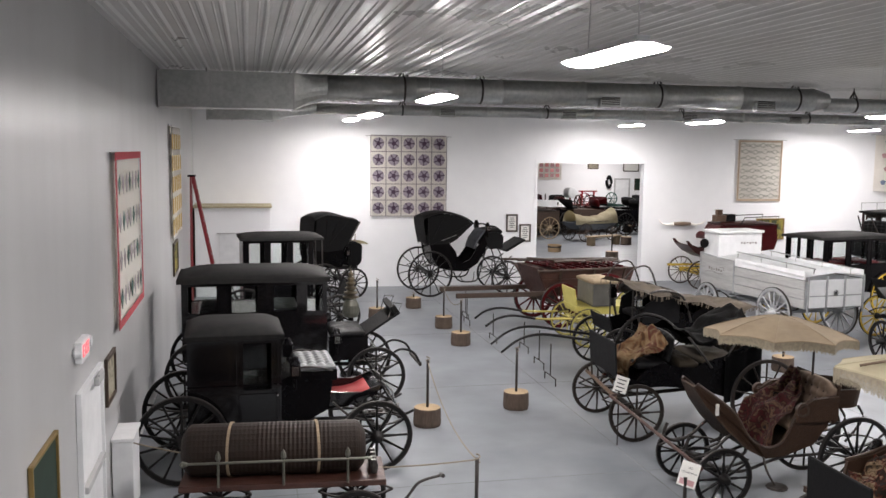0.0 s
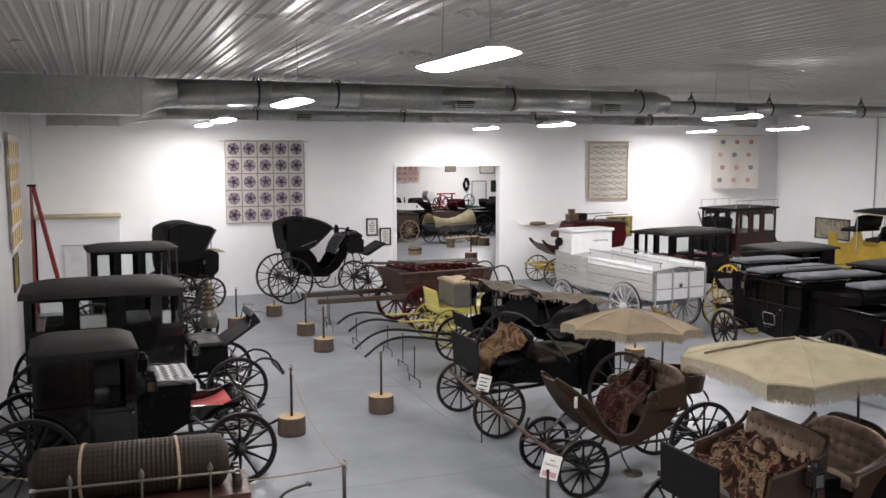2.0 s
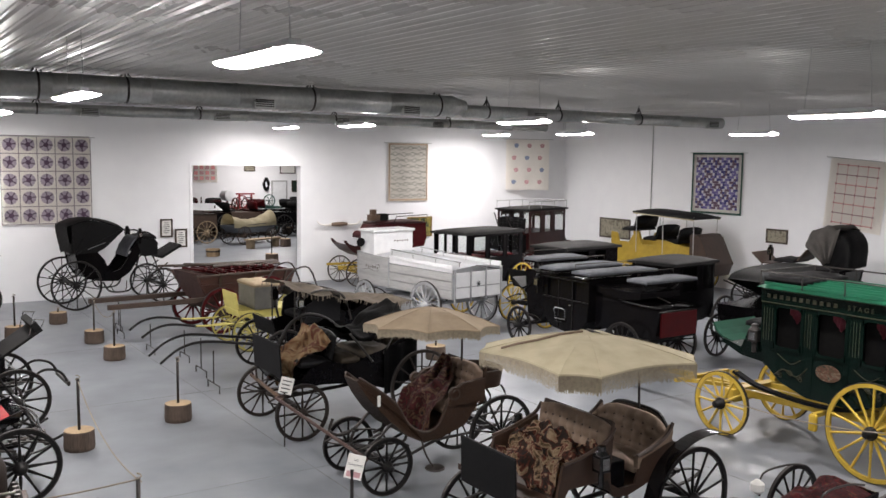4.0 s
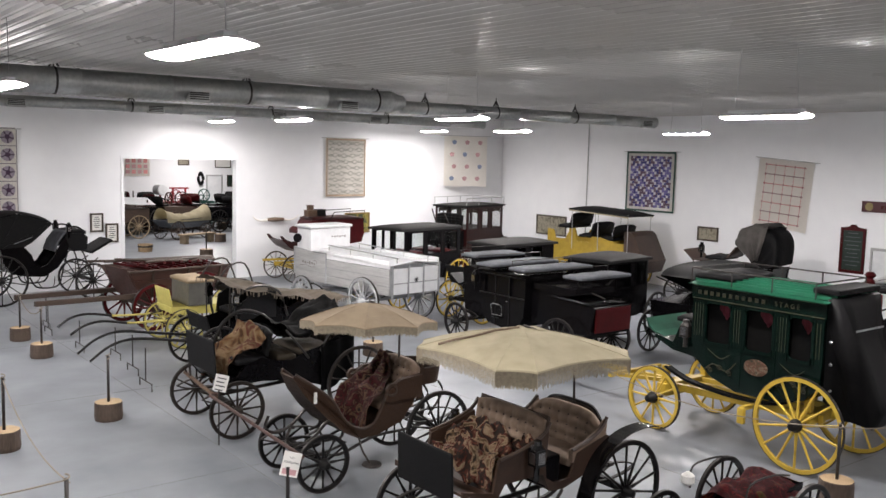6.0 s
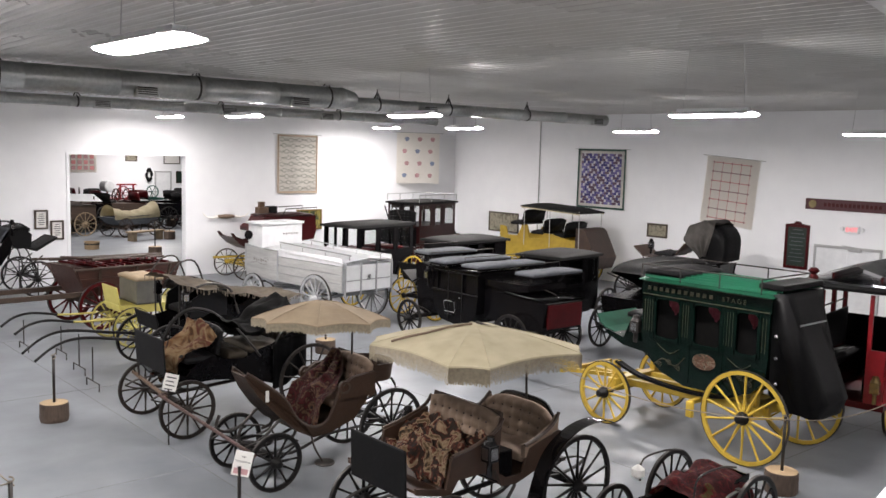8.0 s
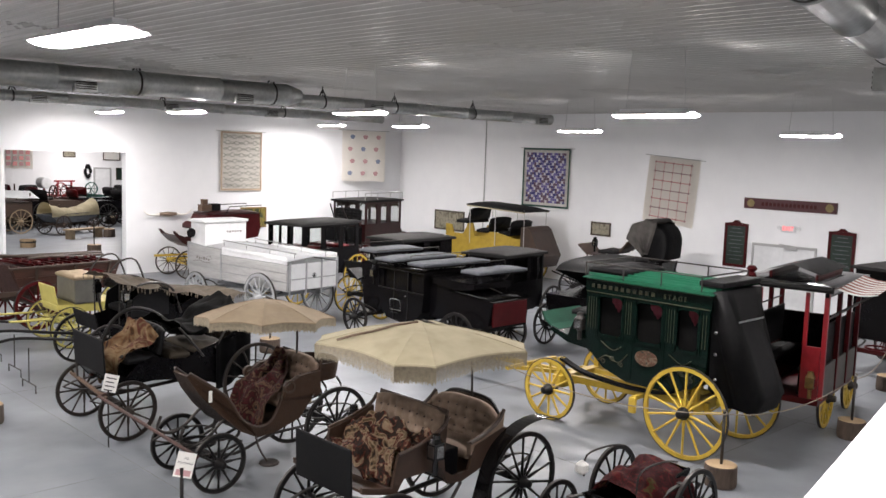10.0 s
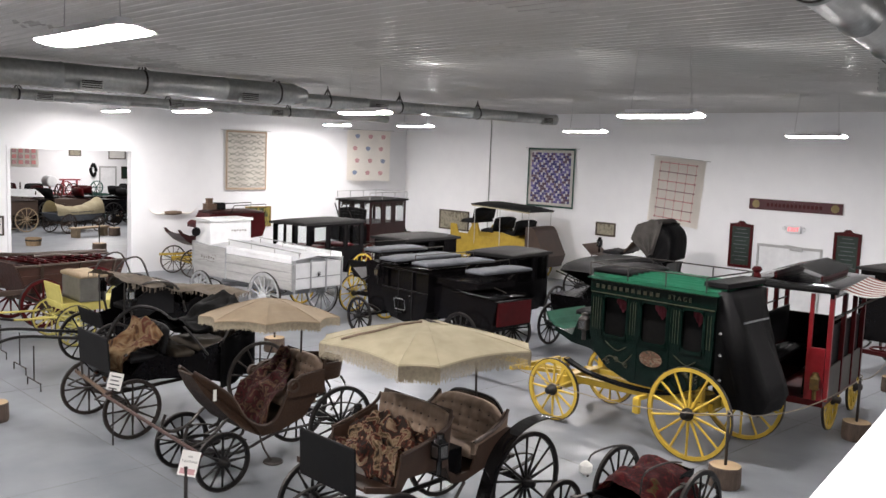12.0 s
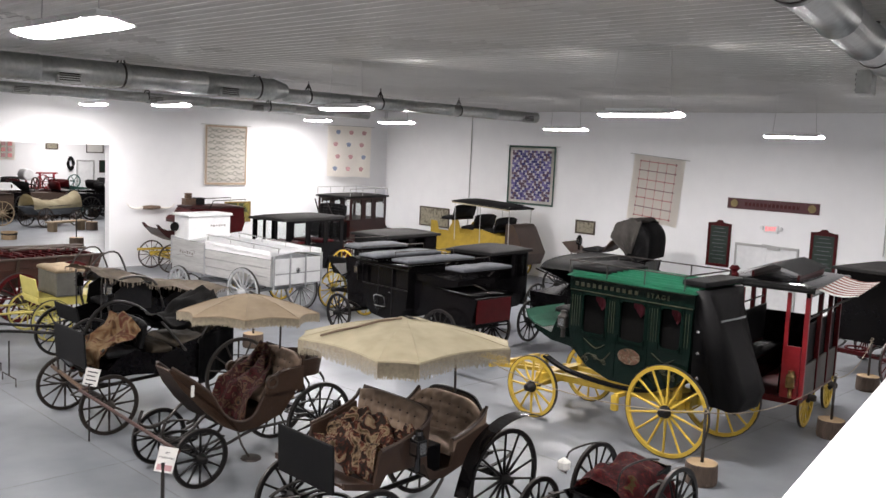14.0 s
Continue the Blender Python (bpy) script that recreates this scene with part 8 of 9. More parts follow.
framed("framed_photograph", on_west(10.48, 1.62), 0.66, 0.54, OIL2, "framed picture on the side wall")
framed("dark_board", on_west(7.1, 1.56), 0.9, 0.72, SLATE, "dark green board in a thin gilt frame", GILT, 0.03)
QGOLD = material("quilt_gold_print", (0.42, 0.27, 0.07), 0.9, second=(0.62, 0.47, 0.22), grain=10)
q = quilt("gold_quilt", on_west(20.35, 3.48), 2.9, 2.34, QWHITE, "cream quilt with gold patches and a dark brown edge", 0.9)
bm = B()
flat(bm, -1.45, -1.36, -1.17, 1.17)
part("border", bm, DARKWOOD, q)
for i in range(5):
    for j in range(5):
        bm = B()
        flat(bm, -1.3 + i * 0.52, -1.02 + i * 0.52, -1.08 + j * 0.44, -0.76 + j * 0.44)
        part("patch", bm, QGOLD, q)
framed("small_dark_picture", on_west(20.0, 1.85), 1.1, 0.7, OIL, "small dark framed picture on the side wall")


def exit_door(m, w, label, jamb=None):
    th = new("door_exit")
    th.matrix_world = m
    tagged(th, label, "door", kind="structure")
    n = 2 if w > 1.4 else 1
    for k in range(n):
        bm = B()
        a = -w / 2 + 0.05 + k * (w - 0.1) / n
        box(bm, a + 0.004, a + (w - 0.1) / n - 0.004, -0.02, -0.003, 0.01, 1.88)
        lf = part("leaf", bm, WHITEP, th)
        bm = B()
        box(bm, a + 0.08, a + (w - 0.1) / n - 0.08, -0.07, -0.02, 0.95, 1.02, 0.01)
        part("push_bar", bm, PIPE, lf)
    for a in ((-w / 2, -w / 2 + 0.05, 0, 1.95), (w / 2 - 0.05, w / 2, 0, 1.95), (-w / 2 + 0.05, w / 2 - 0.05, 1.88, 1.95)):
        bm = B()
        box(bm, a[0], a[1], -0.05, -0.003, a[2], a[3])
        part("jamb", bm, jamb or PIPE, th)
    bm = B()
    box(bm, 0.05, 0.4, -0.1, -0.05, 1.84, 1.92, 0.01)
    bar(bm, (0.3, -0.09, 1.95), (-0.1, -0.12, 1.98), 0.02, 0.02)
    part("door_closer", bm, PIPE, th)
    return th


exit_door(on_east(11.1, 0), 1.85, "white double exit door with grey frame and closer")
exit_door(on_west(9.15, 0), 1.3, "white exit door with closer in the side wall", WHITEP)


def exit_sign(m):
    th = new("exit_sign")
    th.matrix_world = m
    tagged(th, "white emergency exit sign with glowing red letters", "sign")
    bm = B()
    box(bm, -0.2, 0.2, -0.07, -0.002, -0.1, 0.1, 0.01)
    part("case", bm, WHITEP, th)
    cu = bpy.data.curves.new("letters", "FONT")
    cu.body, cu.size, cu.extrude, cu.align_x, cu.align_y = "EXIT", 0.16, 0.003, "CENTER", "CENTER"
    cu.materials.append(EXITRED)
    t = new("letters", cu)
    t.parent, t.matrix_basis = th, pose(0, -0.073, 0, 90, 0, 0)
    for s in (-1, 1):
        bm = B()
        lathe(bm, [(0.05, -0.02), (0.06, 0.03), (0.03, 0.06)], "Y", (s * 0.27, -0.06, 0.02), 12)
        part("lamp_head", bm, WHITEP, th)
    return th


exit_sign(on_east(11.0, 2.42))
exit_sign(on_west(8.7, 2.33))

# conduits
for m, z0, z1 in ((on_east(22.58, 0), 0.0, ZC), (on_east(8.0, 0), 2.0, ZC)):
    bm = B()
    tube(bm, [(0, -0.025, z0), (0, -0.025, z1)], 0.018, 8)
    solid("conduit", bm, PIPE, "thin grey conduit running down the wall", "pipe", m=m)

# steer horns on the far wall
th = thing("steer_horns", "pair of long pale steer horns on a brown mount", "horns", at=(14.0, Y1, 1.9))
bm = B()
tube(bm, [(-0.3, -0.08, 0.0), (0.0, -0.09, 0.0), (0.3, -0.08, 0.0)], 0.07, 12, [0.05, 0.075, 0.05])
part("mount", bm, TAN, th, smooth=True)
for s in (-1, 1):
    bm = B()
    pts = curve([(s * 0.28, -0.08, 0.0), (s * 0.5, -0.09, -0.03), (s * 0.72, -0.1, 0.02), (s * 0.86, -0.12, 0.16)], 5)
    tube(bm, pts, 0.04, 10, [0.05 - 0.045 * i / (len(pts) - 1) for i in range(len(pts))])
    part("horn", bm, QWHITE, th, smooth=True)

# ---- landing below the camera, with its white parapet ----
bm = B()
box(bm, X0, 8.0, Y0, 0.30, 2.45, 2.6)
solid("landing", bm, FLOOR, "concrete landing above the hall", "floor", "structure")
PAR = pose(2.0, 0.89, 0.04, 0, 0, 10.4)
bm = B()
box(bm, 0.05, 6.0, -0.52, -0.04, 0.0, 3.24)
solid("parapet", bm, WALL, "white half wall beside the landing", "wall", "structure", m=PAR)
bm = B()
box(bm, 0.0, 6.0, -0.56, 0.0, 3.244, 3.3, 0.006)
solid("parapet_cap", bm, WHITEP, "white painted cap board on the half wall", "trim", "structure", m=PAR)

# ---- far left corner ----
th = thing("white_storage_closet", "white boarded closet with a plank on its top", "closet", at=(-0.42, 26.6, 0))
bm = B()
box(bm, -1.05, 1.05, -0.62, 0.62, 0, 2.52, 0.01)
part("carcass", bm, WALL, th)
bm = B()
box(bm, -1.1, 1.08, -0.68, 0.64, 2.525, 2.58, 0.006)
part("top_board", bm, CREAM, th, "raw pale wood top board")
bm = B()
box(bm, -0.4, 0.35, -0.655, -0.625, 0.02, 1.78, 0.006)
part("door", bm, WHITEP, th)
bm = B()
box(bm, -0.45, 0.4, -0.66, -0.625, 1.79, 1.82)
part("door_head", bm, PIPE, th)

th = thing("stepladder", "red fibreglass stepladder leaning folded open by the wall", "ladder", at=(-1.45, 24.3, 0), turn=0)
for s in (-1, 1):
    bm = B()
    bar(bm, (0.75, s * 0.26, 0), (0.05, s * 0.17, 3.45), 0.035, 0.08, 0.005)
    part("rail", bm, RED, th)
    bm = B()
    bar(bm, (-0.02, s * 0.26, 0), (0.0, s * 0.17, 3.45), 0.035, 0.06, 0.005)
    part("back_rail", bm, RED, th)
for k in range(11):
    bm = B()
    t = (k + 1) / 12
    x, w = 0.75 - 0.7 * t, 0.26 - 0.09 * t
    box(bm, x - 0.05, x + 0.05, -w, w, 3.45 * t - 0.012, 3.45 * t + 0.012)
    part("step", bm, STEEL, th)
bm = B()
box(bm, -0.08, 0.12, -0.19, 0.19, 3.45, 3.5, 0.01)
part("cap", bm, BLACK, th)

# white box and lid added for the lit patch at the side wall's foot
th = thing("low_white_cabinet", "low white box put in for a bright patch of the side wall", "cabinet", at=(-1.42, 10.75, 0))
bm = B()
box(bm, -0.13, 0.1, -0.3, 0.3, 0, 0.86, 0.01)
part("carcass", bm, WHITEP, th)
bm = B()
box(bm, -0.135, 0.12, -0.32, 0.32, 0.865, 0.9, 0.008)
part("top", bm, WHITEP, th)

# ---- rolled ribbed leather hose wagon in front of the coupe ----
th = thing("hose_roll_wagon", "low wagon carrying a long ribbed brown leather roll under straps", "wagon", at=(0.3, 9.35, 0), turn=-4)
for x in (-0.7, 0.8):
    for s in (-1, 1):
        wheel(th, x, s * 0.42, 0.72, BLACKW, None, 12)
    bm = B()
    tube(bm, [(x, -0.42, 0.36), (x, 0.42, 0.36)], 0.03, 8)
    part("axle", bm, IRON, th)
    spring(th, (x, 0.0, 0.56), 0.8)
bm = B()
box(bm, -1.0, 1.1, -0.36, 0.36, 0.735, 0.8, 0.012)
part("platform", bm, REDWOOD, th, "reddish brown wooden platform")
bm = B()
rows = []
n = 84
for i in range(n + 1):
    x = -1.0 + 1.9 * i / n
    e = min(i, n - i) / n
    r = 0.27 * (1 - max(0, 0.06 - e) ** 2 * 130)
    rows.append((r + (0.005 if 34 < i < 68 else 0.0015) * (i % 2), x))
lathe(bm, rows, "X", (0, 0, 1.06), 28)
part("leather_roll", bm, material("ribbed_brown_leather", (0.020, 0.0115, 0.008), 0.65, second=(0.012, 0.007, 0.005), grain=14, bump=0.2, bump_scale=60, spec=0.25), th, "ribbed dark brown leather roll")
for x in (-0.5, 0.38):
    bm = B()
    hoop(bm, 0.276, 0.284, 0.028, 28)
    part("strap", bm, CANVAS, th, "pale webbing strap", m=pose(x, 0, 1.06, 0, 0, 90 + (6 if x > 0 else -5)))
bm = B()
tube(bm, [(-0.9, -0.385, 1.045), (0.95, -0.385, 1.045)], 0.014, 6)
lathe(bm, [(0.005, -0.98), (0.035, -0.95), (0.02, -0.9)], "X", (0, -0.385, 1.045), 8)
part("guard_rail", bm, TARNISH, th)
for x in (-0.6, 0.05, 0.7):
    bm = B()
    tube(bm, [(x, -0.385, 0.79), (x, -0.385, 1.06), (x, -0.385, 1.09), (x, -0.385, 1.13), (x, -0.385, 1.17)], 0.014, 8, [0.015, 0.012, 0.03, 0.024, 0.003])
    part("guard_post", bm, TARNISH, th)
bm = B()
tube(bm, curve([(0.6, -0.25, 0.42), (1.05, -0.3, 0.42), (1.3, -0.3, 0.55), (1.45, -0.28, 0.72), (1.7, -0.25, 0.78)], 5), 0.016, 8)
tube(bm, [(1.7, -0.33, 0.8), (1.7, -0.17, 0.76)], 0.022, 8)
part("draw_handle", bm, IRON, th)
bm = B()
for k in range(4):
    lathe(bm, [(0.04, 0.82), (0.05, 0.9), (0.03, 0.96)], "Z", (0.98, -0.2 + 0.12 * k, 0), 10)
part("valve", bm, IRON, th)

# ---- tiered brass lamp on a stand ----
th = thing("tiered_brass_lamp", "tiered brass lamp with silvered base on a dark stand", "lamp", at=(1.84, 16.4, 0))
bm = B()
lathe(bm, [(0.2, 0.0), (0.2, 0.05), (0.06, 0.1), (0.05, 1.15), (0.12, 1.22)], "Z", seg=14)
part("stand", bm, BLACK, th)
bm = B()
lathe(bm, [(0.13, 1.12), (0.16, 1.2), (0.15, 1.34), (0.09, 1.46)], "Z", seg=18)
part("base", bm, TARNISH, th)
bm = B()
rows = [(0.08, 1.45)]
for k in range(6):
    z, r = 1.48 + 0.085 * k, 0.15 - 0.02 * k
    rows += [(r, z), (r, z + 0.02), (r * 0.45, z + 0.045)]
rows += [(0.02, 1.96), (0.005, 2.02)]
lathe(bm, rows, "Z", seg=14)
part("tier", bm, OLDBRASS, th, "dull silvery brass tiers")

# ---- wire stands under the shafts ----
for x, y, h in ((5.38, 15.3, 0.72), (5.56, 16.5, 0.72), (5.69, 17.9, 0.62), (5.3, 18.95, 0.62), (5.2, 21.0, 0.72), (5.35, 21.75, 0.72)):
    shaft_stand(x, y, h)

# ---- sleigh with yellow gear behind the white wagon ----
th = turnout("yellow_geared_sleigh", "dark red curved sleigh body on bright yellow gear", "carriage", 14.6, 26.0, 180)
running_gear(th, -0.9, 0.85, 1.3, 0.98, 0.9, DARKWOOD, YELLOW, heavy=0.75, gear=YELLOW)
for s in (-1, 1):
    bm = B()
    bar(bm, (-1.2, s * 0.4, 0.62), (1.45, s * 0.4, 0.66), 0.06, 0.07, 0.01)
    part("side_beam", bm, YELLOW, th)
nose = [(0.2, 0.88), (0.6, 0.95), (0.95, 1.12), (1.2, 1.36), (1.28, 1.5)]
tub(th, [(-1.0, 1.5), (-0.95, 0.95), (-0.5, 0.85)] + nose + [(1.2, 1.5), (1.08, 1.38), (0.8, 1.28), (0.4, 1.2), (0.0, 1.25), (-0.2, 1.5)], 0.95, [(-0.98, 1.5), (-0.93, 0.97), (-0.5, 0.87)] + nose[:4], DARKMAROON)
bm = B()
prism(bm, [(-1.9, 1.5), (-1.8, 1.2), (-0.9, 1.1), (0.1, 1.35), (0.25, 1.7), (0.1, 1.96), (-1.85, 2.0)], -0.44, 0.44)
part("rear_body", bm, MAROON, th)
cushion(th, -1.8, 0.08, -0.46, 0.46, 1.97, 2.08, DARKMAROON, "rear_cushion")
cushion(th, 0.16, 0.5, -0.4, 0.4, 1.52, 1.76, MAROON, "front_cushion", "dark red folded cushion")
for s in (-1, 1):
    bm = B()
    tube(bm, [(-1.85, s * 0.46, 1.9), (-1.9, s * 0.46, 2.26), (-0.7, s * 0.46, 2.22), (-0.55, s * 0.46, 1.95)], 0.016, 6)
    part("seat_rail", bm, LEATHER, th)

# ---- low carriage with a dark red rug in front, beside the coach ----
th = turnout("rug_covered_pony_cart", "small pony cart covered with a dark red plaid rug", "cart", 8.2, 5.2, 180)
running_gear(th, -0.3, 0.75, 1.05, 0.92, 0.75, BLACKW)
tub(th, [(-0.6, 0.8), (-0.55, 0.5), (0.5, 0.48), (0.65, 0.66), (0.2, 0.62), (0.0, 0.72)], 0.55, [(-0.58, 0.8), (-0.53, 0.52), (0.5, 0.5), (0.63, 0.66)], BLACK)
blanket(th, lambda u, v: (-0.6 + 0.98 * u, -0.4 + 0.8 * v, 0.84 - 0.4 * (2 * v - 1) ** 4 - 0.3 * max(0, u - 0.7) - 0.3 * max(0, 0.15 - u) + 0.04 * math.sin(9 * u) * math.sin(7 * v)), RUG3, 34, 34, label="dark red plaid rug")
bm = B()
lathe(bm, [(0.02, 0.86), (0.07, 0.9), (0.07, 0.97), (0.02, 1.01)], "Z", (0.66, -0.28, 0), 12)
part("lamp_globe", bm, PAPER, th, "white glass lamp globe")
for s in (-1, 1):
    bm = B()
    tube(bm, curve([(0.55, s * 0.33, 0.8), (0.5, s * 0.34, 1.02), (0.1, s * 0.34, 1.04), (-0.2, s * 0.34, 0.98)], 4), 0.011, 6)
    part("seat_iron", bm, IRON, th)

# ---- dark carriage beyond the omnibus ----
th = turnout("dark_wardrobe_wagon", "tall dark boxed wagon with red wheels near the side wall", "wagon", 19.6, 6.4, 175)
running_gear(th, -0.9, 1.0, 1.35, 1.1, 0.95, MAROON)
closed_body(th, -1.1, 0.8, 1.3, 0.65, 1.4, 2.15, BLACK, [(-0.9, -0.4), (0.0, 0.5)], belly=0.05)
roof(th, -1.2, 0.95, 1.4, 2.19, ROOFBLACK, 0.05, 0.06)

# ---- warning sign on its post, and ropes ----
def card(x, y, z, w, h, turn, label, lines, post=True, tilt=-10, roll=0):
    th = thing("warning_sign" if post else "label_card", label, "sign", at=(x, y, 0), turn=turn)
    m = pose(0, 0, z, tilt, roll, 0)
    bm = B()
    box(bm, -w / 2, w / 2, -0.006, 0.0, 0, h)
    part("card", bm, PAPER, th, m=m)
    if post:
        for k, txt in enumerate(lines):
            cu = bpy.data.curves.new("words", "FONT")
            cu.body, cu.size, cu.extrude, cu.align_x = txt, 0.03, 0.001, "CENTER"
            cu.materials.append(DARKINK)
            t = new("wording", cu)
            t.parent, t.matrix_basis = th, m @ pose(0, -0.008, h - 0.07 - 0.05 * k, 90, 0, 0)
        bm = B()
        box(bm, -w / 2 + 0.02, w / 2 - 0.02, -0.0085, -0.006, 0.02, h * 0.3)
        part("red_band", bm, QPINK, th, m=m)
        bm = B()
        tube(bm, [(0, 0.01, 0), (0, 0.01, z + 0.1)], 0.02, 8)
        lathe(bm, [(0.16, 0), (0.16, 0.015)], "Z", seg=16)
        part("post", bm, IRON, th)
    else:
        bm = B()
        for k in range(4):
            box(bm, -w / 2 + 0.03, w / 2 - 0.03 - 0.02 * (k % 2), -0.0085, -0.006, h - 0.06 - 0.055 * k, h - 0.045 - 0.055 * k)
        part("writing", bm, DARKINK, th, m=m)
        bm = B()
        tube(bm, [(0, 0.0, 0), (0, 0.0, z + 0.02)], 0.012, 6)
        part("stake", bm, IRON, th)
    return th


card(4.38, 8.2, 0.78, 0.19, 0.26, -28, "white warning card reading no touching on a thin post", ["NO", "TOUCHING"], roll=14)
card(5.17, 11.74, 0.78, 0.19, 0.24, -25, "small white label card beside the black carriage", [], post=False, roll=14)
log_post(2.32, 8.83, post=0.72)
for a, b in (((2.66, 13.18, 0.98), (2.32, 8.83, 0.98)), ((2.32, 8.83, 0.98), (-1.5, 10.6, 0.85)), ((4.53, 20.6, 0.95), (4.5, 18.7, 0.95)), ((10.61, 5.5, 0.95), (14.12, 5.2, 0.95)), ((10.61, 5.5, 0.95), (10.95, 9.6, 0.75)), ((14.12, 5.2, 0.95), (17.75, 5.93, 0.95))):
    rope(a, b, 0.2)

for x, y, z, w, h, mt, lb in ((14.62, 25.9, 2.08, 0.34, 0.2, OAK, "small brown wooden box standing on the sleigh"), (14.6, 25.9, 2.28, 0.18, 0.17, OAK, "little brown box stacked on another box"), (15.0, 25.95, 2.08, 0.3, 0.22, LEATHER, "small black leather case standing on the sleigh")):
    th = thing("small_box", lb, "box", "boxes on the sleigh", at=(x, y, z))
    bm = B()
    box(bm, -w / 2, w / 2, -w / 2.4, w / 2.4, 0, h - 0.03, 0.006)
    part("box_body", bm, mt, th)
    bm = B()
    box(bm, -w / 2 - 0.006, w / 2 + 0.006, -w / 2.4 - 0.006, w / 2.4 + 0.006, h - 0.03, h, 0.006)
    part("lid", bm, mt, th)

# ---- the hall beyond the doorway ----
TEAL = material("green_machine_paint", (0.012, 0.075, 0.06), 0.4, second=(0.01, 0.05, 0.04), grain=8)
th = turnout("covered_wagon", "boat-shaped grey wagon under a sagging cream canvas cover", "wagon", 16.1, 40.6, 24, "wagons beyond the doorway")
th.scale = (0.84, 0.84, 0.8)
running_gear(th, -1.0, 1.1, 1.3, 1.1, 0.9, DARKWOOD)
tub(th, [(-1.75, 1.15), (-1.2, 0.68), (1.2, 0.68), (1.8, 1.2)], 1.05, [(-1.73, 1.15), (-1.18, 0.7), (1.2, 0.7), (1.78, 1.18)], material("weathered_grey_boards", (0.10, 0.11, 0.125), 0.7, second=(0.05, 0.055, 0.065), grain=7, stretch=(2, 12, 12)))
bm = B()
def cover(u, v):
    a = math.pi * v
    x = -1.65 + 3.35 * u
    return (x, 0.54 * math.cos(a), 1.02 + (0.42 + 0.42 * (2 * u - 0.95) ** 2 + 0.03 * math.cos(u * 31)) * math.sin(a) ** 0.8)
sheet(bm, cover, 24, 12, 0.015)
part("canvas_cover", bm, CREAM, th, "cream canvas cover")
th = turnout("white_tarp_wagon", "dark farm wagon with a white tarpaulin over its top", "wagon", 13.0, 41.6, 8, "wagons beyond the doorway")
running_gear(th, -1.1, 1.15, 1.3, 1.25, 1.1, CANVAS)
bm = B()
box(bm, -1.6, 1.7, -0.6, 0.6, 0.75, 1.4, 0.02)
part("body", bm, DARKWOOD, th)
bm = B()
sheet(bm, lambda u, v: (-2.0 + 3.9 * u, -0.85 + 1.7 * v, 1.98 - 0.3 * abs(2 * v - 1) - 0.12 * u + 0.2 * math.exp(-30 * (u - 0.35) ** 2)), 16, 8, 0.02)
part("tarpaulin", bm, WHITEP, th, "white tarpaulin")
for x in (-1.5, 1.6):
    for s in (-1, 1):
        bm = B()
        tube(bm, [(x, s * 0.58, 1.3), (x, s * 0.6, 1.8)], 0.03, 6)
        part("tarpaulin_post", bm, DARKWOOD, th)
for x, y, hd, mt, dr in ((20.3, 46.0, 20, BLACKW, 1.1), (19.6, 43.6, 10, BLACKW, 1.15), (17.6, 44.2, 5, DARKWOOD, 1.1), (14.6, 44.8, 200, MAROON, 1.3), (21.8, 45.4, 30, BLACKW, 1.1), (16.4, 46.2, 15, DARKWOOD, 1.3), (22.2, 48.4, 200, BLACKW, 1.2), (18.8, 46.4, 60, DARKWOOD, 1.2), (15.6, 48.6, 10, MAROON, 1.3), (17.2, 48.4, 100, BLACKW, 1.3), (14.2, 47.2, 30, DARKWOOD, 1.4), (15.9, 44.0, 40, BLACKW, 1.2), (16.2, 49.2, 0, DARKWOOD, 1.5)):
    th = turnout("open_wagon", "dark open wagon in the hall beyond the doorway", "wagon", x, y, hd, "wagons beyond the doorway")
    running_gear(th, -0.8, 0.9, 1.3, dr, dr * 0.85, mt)
    bm = B()
    prism(bm, [(-1.3, 1.3), (-1.1, 0.7), (1.1, 0.7), (1.35, 1.15), (0.6, 1.1), (0.3, 1.25)], -0.5, 0.5)
    part("body", bm, DARKWOOD if mt is not BLACKW else BLACK, th)
    cushion(th, 0.2, 0.7, -0.5, 0.5, 1.3, 1.45, REDCUSH if mt is MAROON else LEATHER)
    backrest(th, 0.15, 1.0, 1.4, 0.4, LEATHER if mt is BLACKW else MAROON, 12)


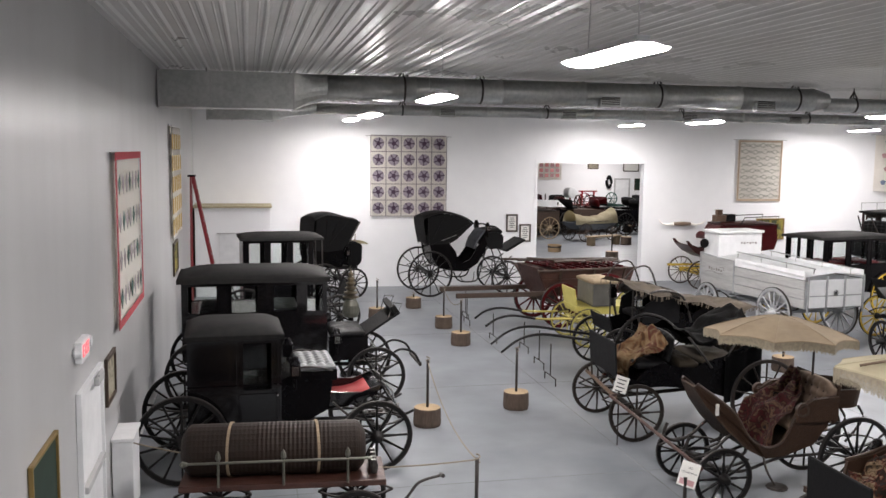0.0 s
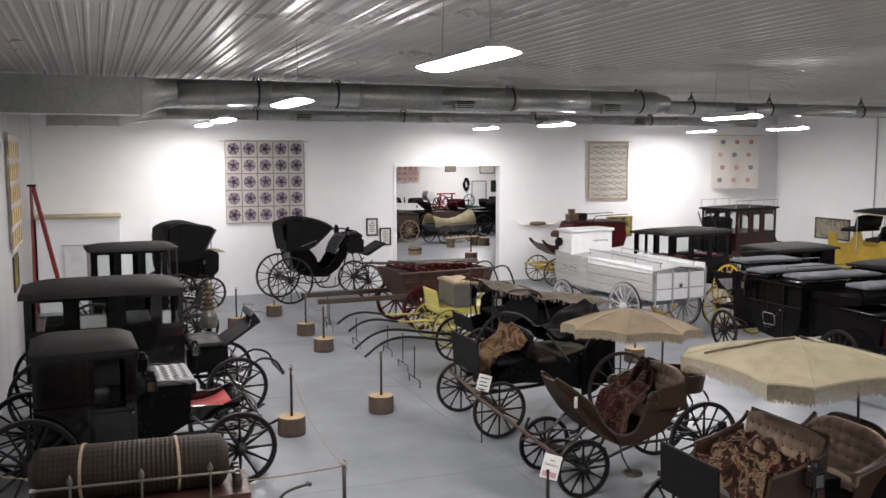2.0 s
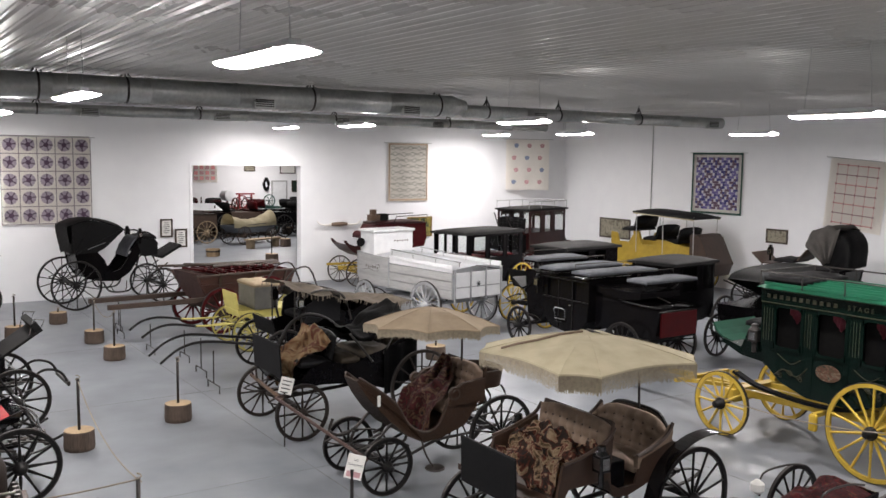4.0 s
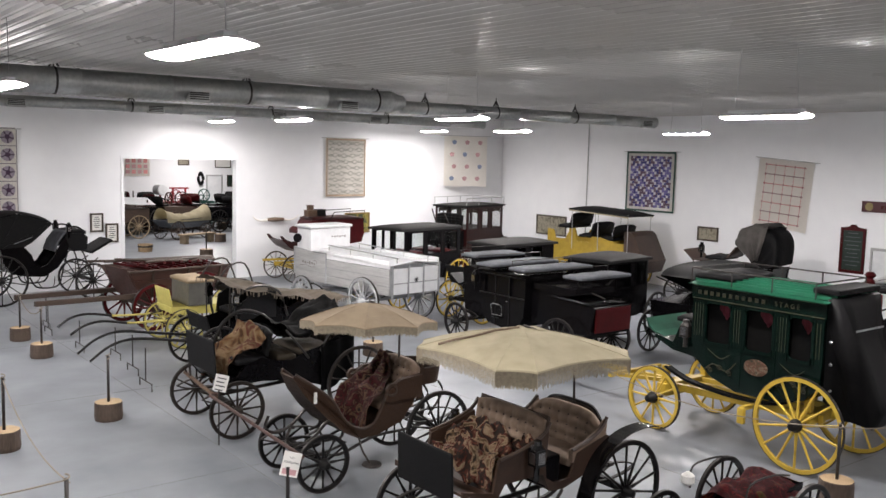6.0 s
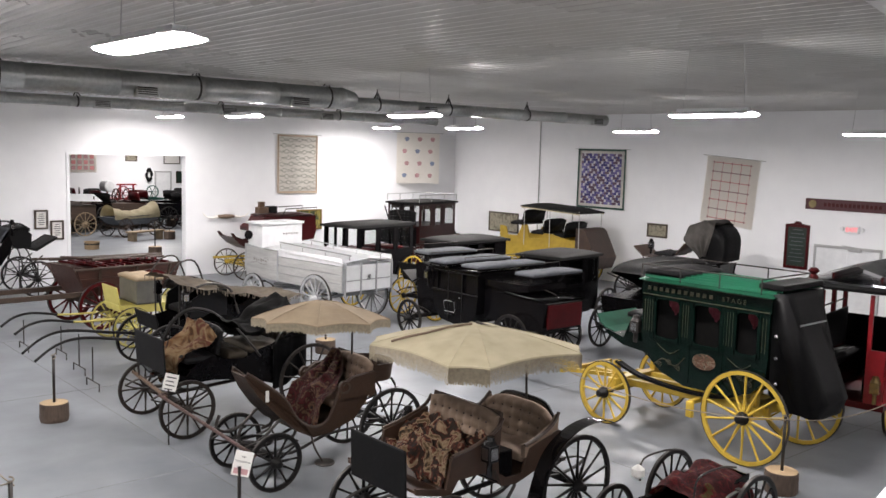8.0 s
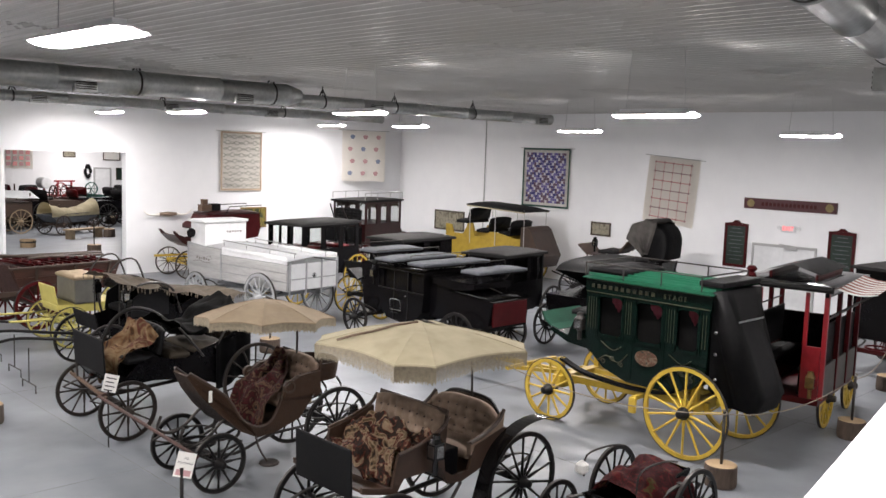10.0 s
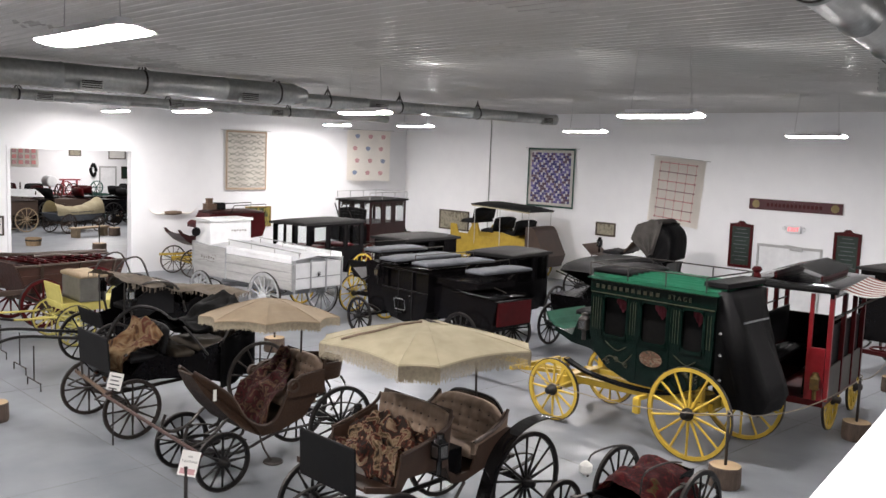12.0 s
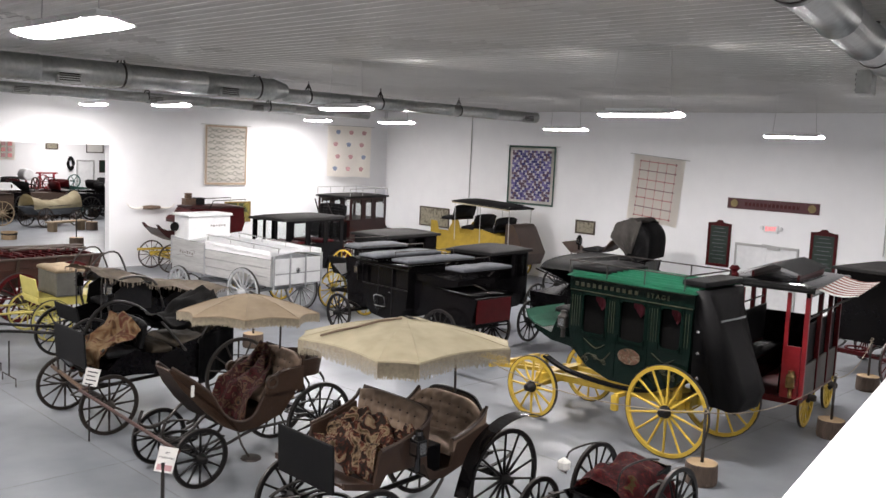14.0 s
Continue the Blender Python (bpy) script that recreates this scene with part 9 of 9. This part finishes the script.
def engine(x, y, turn, mat, label, drum):
    """A wheeled machine: two large spoked wheels, a frame, and a drum or a tank."""
    th = thing("wheeled_engine", label, "engine", "", at=(x, y, 0), turn=turn)
    for s in (-1, 1):
        wheel(th, 0.5, s * 0.5, 1.3, mat, None, 10, 1.3)
        wheel(th, -0.7, s * 0.45, 0.8, mat, None, 10, 1.2)
    for xx, d in ((0.5, 1.3), (-0.7, 0.8)):
        bm = B()
        tube(bm, [(xx, -0.5, d / 2), (xx, 0.5, d / 2)], 0.04, 8)
        part("axle", bm, IRON, th)
    bm = B()
    prism(bm, [(-1.0, 0.8), (0.9, 0.85), (0.8, 1.25), (-0.2, 1.35), (-0.9, 1.15)], -0.3, 0.3)
    part("frame", bm, mat, th)
    bm = B()
    hoop(bm, 0.32, 0.37, 0.06, 24)
    part("flywheel", bm, mat, th, m=pose(0.1, -0.38, 1.6))
    bm = B()
    for k in range(3):
        bar(bm, (-0.34 * math.cos(k * 1.05), 0, -0.34 * math.sin(k * 1.05)), (0.34 * math.cos(k * 1.05), 0, 0.34 * math.sin(k * 1.05)), 0.03, 0.03)
    part("flywheel_spokes", bm, mat, th, m=pose(0.1, -0.38, 1.6))
    bm = B()
    tube(bm, [(0.1, -0.38, 1.25), (0.1, -0.3, 1.6), (0.1, 0.0, 1.6)], 0.04, 8)
    part("bearing", bm, IRON, th)
    if drum:
        bm = B()
        lathe(bm, [(0.24, -0.3), (0.3, -0.28), (0.3, 0.28), (0.24, 0.3)], "Y", (-0.6, 0, 1.95), 18)
        part("drum", bm, WHITEP, th, "white drum")
        bm = B()
        tube(bm, [(-0.6, 0, 1.2), (-0.6, 0, 1.7)], 0.06, 8)
        part("drum_stand", bm, mat, th)
    return th


engine(18.3, 47.9, 10, RED, "red wheeled pump engine with a white drum", True)
engine(20.2, 48.5, 5, TEAL, "dark green wheeled farm engine", False)
engine(15.3, 46.2, 70, DARKWOOD, "dark brown wooden farm machine on spoked wheels", False)
engine(16.7, 45.0, 40, BROWNPAINT, "worn brown wheeled machine beside the white table", False)
engine(17.9, 45.6, -15, DARKMAROON, "dark red wheeled machine behind the covered wagon", False)
engine(22.0, 47.0, 20, RED, "small red wheeled engine", False)
th = thing("red_trestle", "tall red painted trestle", "trestle", "", at=(19.2, 48.9, 0))
for x in (-0.4, 0.4):
    bm = B()
    bar(bm, (x, 0, 0), (x * 0.9, 0, 1.95), 0.09, 0.09, 0.01)
    part("leg", bm, RED, th)
bm = B()
bar(bm, (-0.55, 0, 1.98), (0.55, 0, 1.98), 0.1, 0.08, 0.01)
part("beam", bm, RED, th)
th = thing("plank_bench", "low pale orange plank bench", "bench", "", at=(15.9, 38.4, 0), turn=20)
bm = B()
box(bm, -0.95, 0.95, -0.2, 0.2, 0.36, 0.43, 0.008)
part("plank", bm, CANVAS, th)
for x in (-0.75, 0.75):
    bm = B()
    box(bm, x - 0.1, x + 0.1, -0.18, 0.18, 0, 0.36)
    part("leg", bm, CANVAS, th)
for x, y, p in ((13.92, 32.74, 0.9), (17.0, 38.4, 0.1), (19.8, 44.5, 0.1)):
    log_post(x, y, 0.5, 0.36, post=p)
th = thing("orange_tub", "low orange-brown wooden tub on the floor", "tub", "", at=(12.7, 36.0, 0))
bm = B()
lathe(bm, [(0.27, 0.0), (0.3, 0.3), (0.27, 0.3), (0.25, 0.06)], "Z", seg=16)
part("stave_wall", bm, LOGTOP, th)
bm = B()
lathe(bm, [(0.292, 0.18), (0.3, 0.22), (0.296, 0.24)], "Z", seg=16)
part("hoop", bm, IRON, th)
q = quilt("far_quilt", pose(17.2, 50.0, 3.15), 1.5, 1.1, QWHITE, "pale pink and red quilt beyond the doorway", 1.2)
for i in range(4):
    for j in range(3):
        bm = B()
        flat(bm, -0.62 + i * 0.33, -0.4 + i * 0.33, -0.4 + j * 0.3, -0.2 + j * 0.3)
        part("patch", bm, QSALMON if (i + j) % 2 else QPINK, q)
for x, z, w, h, mt in ((19.9, 3.42, 0.68, 0.36, OIL2), (22.3, 3.36, 1.0, 0.5, PAPER), (22.8, 2.35, 0.5, 0.7, SLATE)):
    framed("wall_picture", pose(x, 50.0, z), w, h, mt, "framed picture on the wall beyond the doorway")
th = thing("door_far_hall", "white door in the wall beyond the doorway", "door", "", at=(21.75, 50.0, 0), kind="structure")
bm = B()
box(bm, -0.42, 0.42, -0.05, -0.003, 0, 2.62)
part("leaf", bm, WHITEP, th)
for a in ((-0.5, -0.42, 0, 2.7), (0.42, 0.5, 0, 2.7), (-0.42, 0.42, 2.62, 2.7)):
    bm = B()
    box(bm, a[0], a[1], -0.07, -0.003, a[2], a[3])
    part("jamb", bm, PIPE, th)
bm = B()
tube(bm, curve([(20.9, 49.9, 2.85), (20.75, 49.9, 2.5), (20.9, 49.9, 2.15), (21.05, 49.9, 2.5), (20.9, 49.9, 2.85)], 5), 0.08, 10)
solid("horse_collar", bm, LEATHER, "black leather horse collar hung on the wall", "collar", smooth=True)
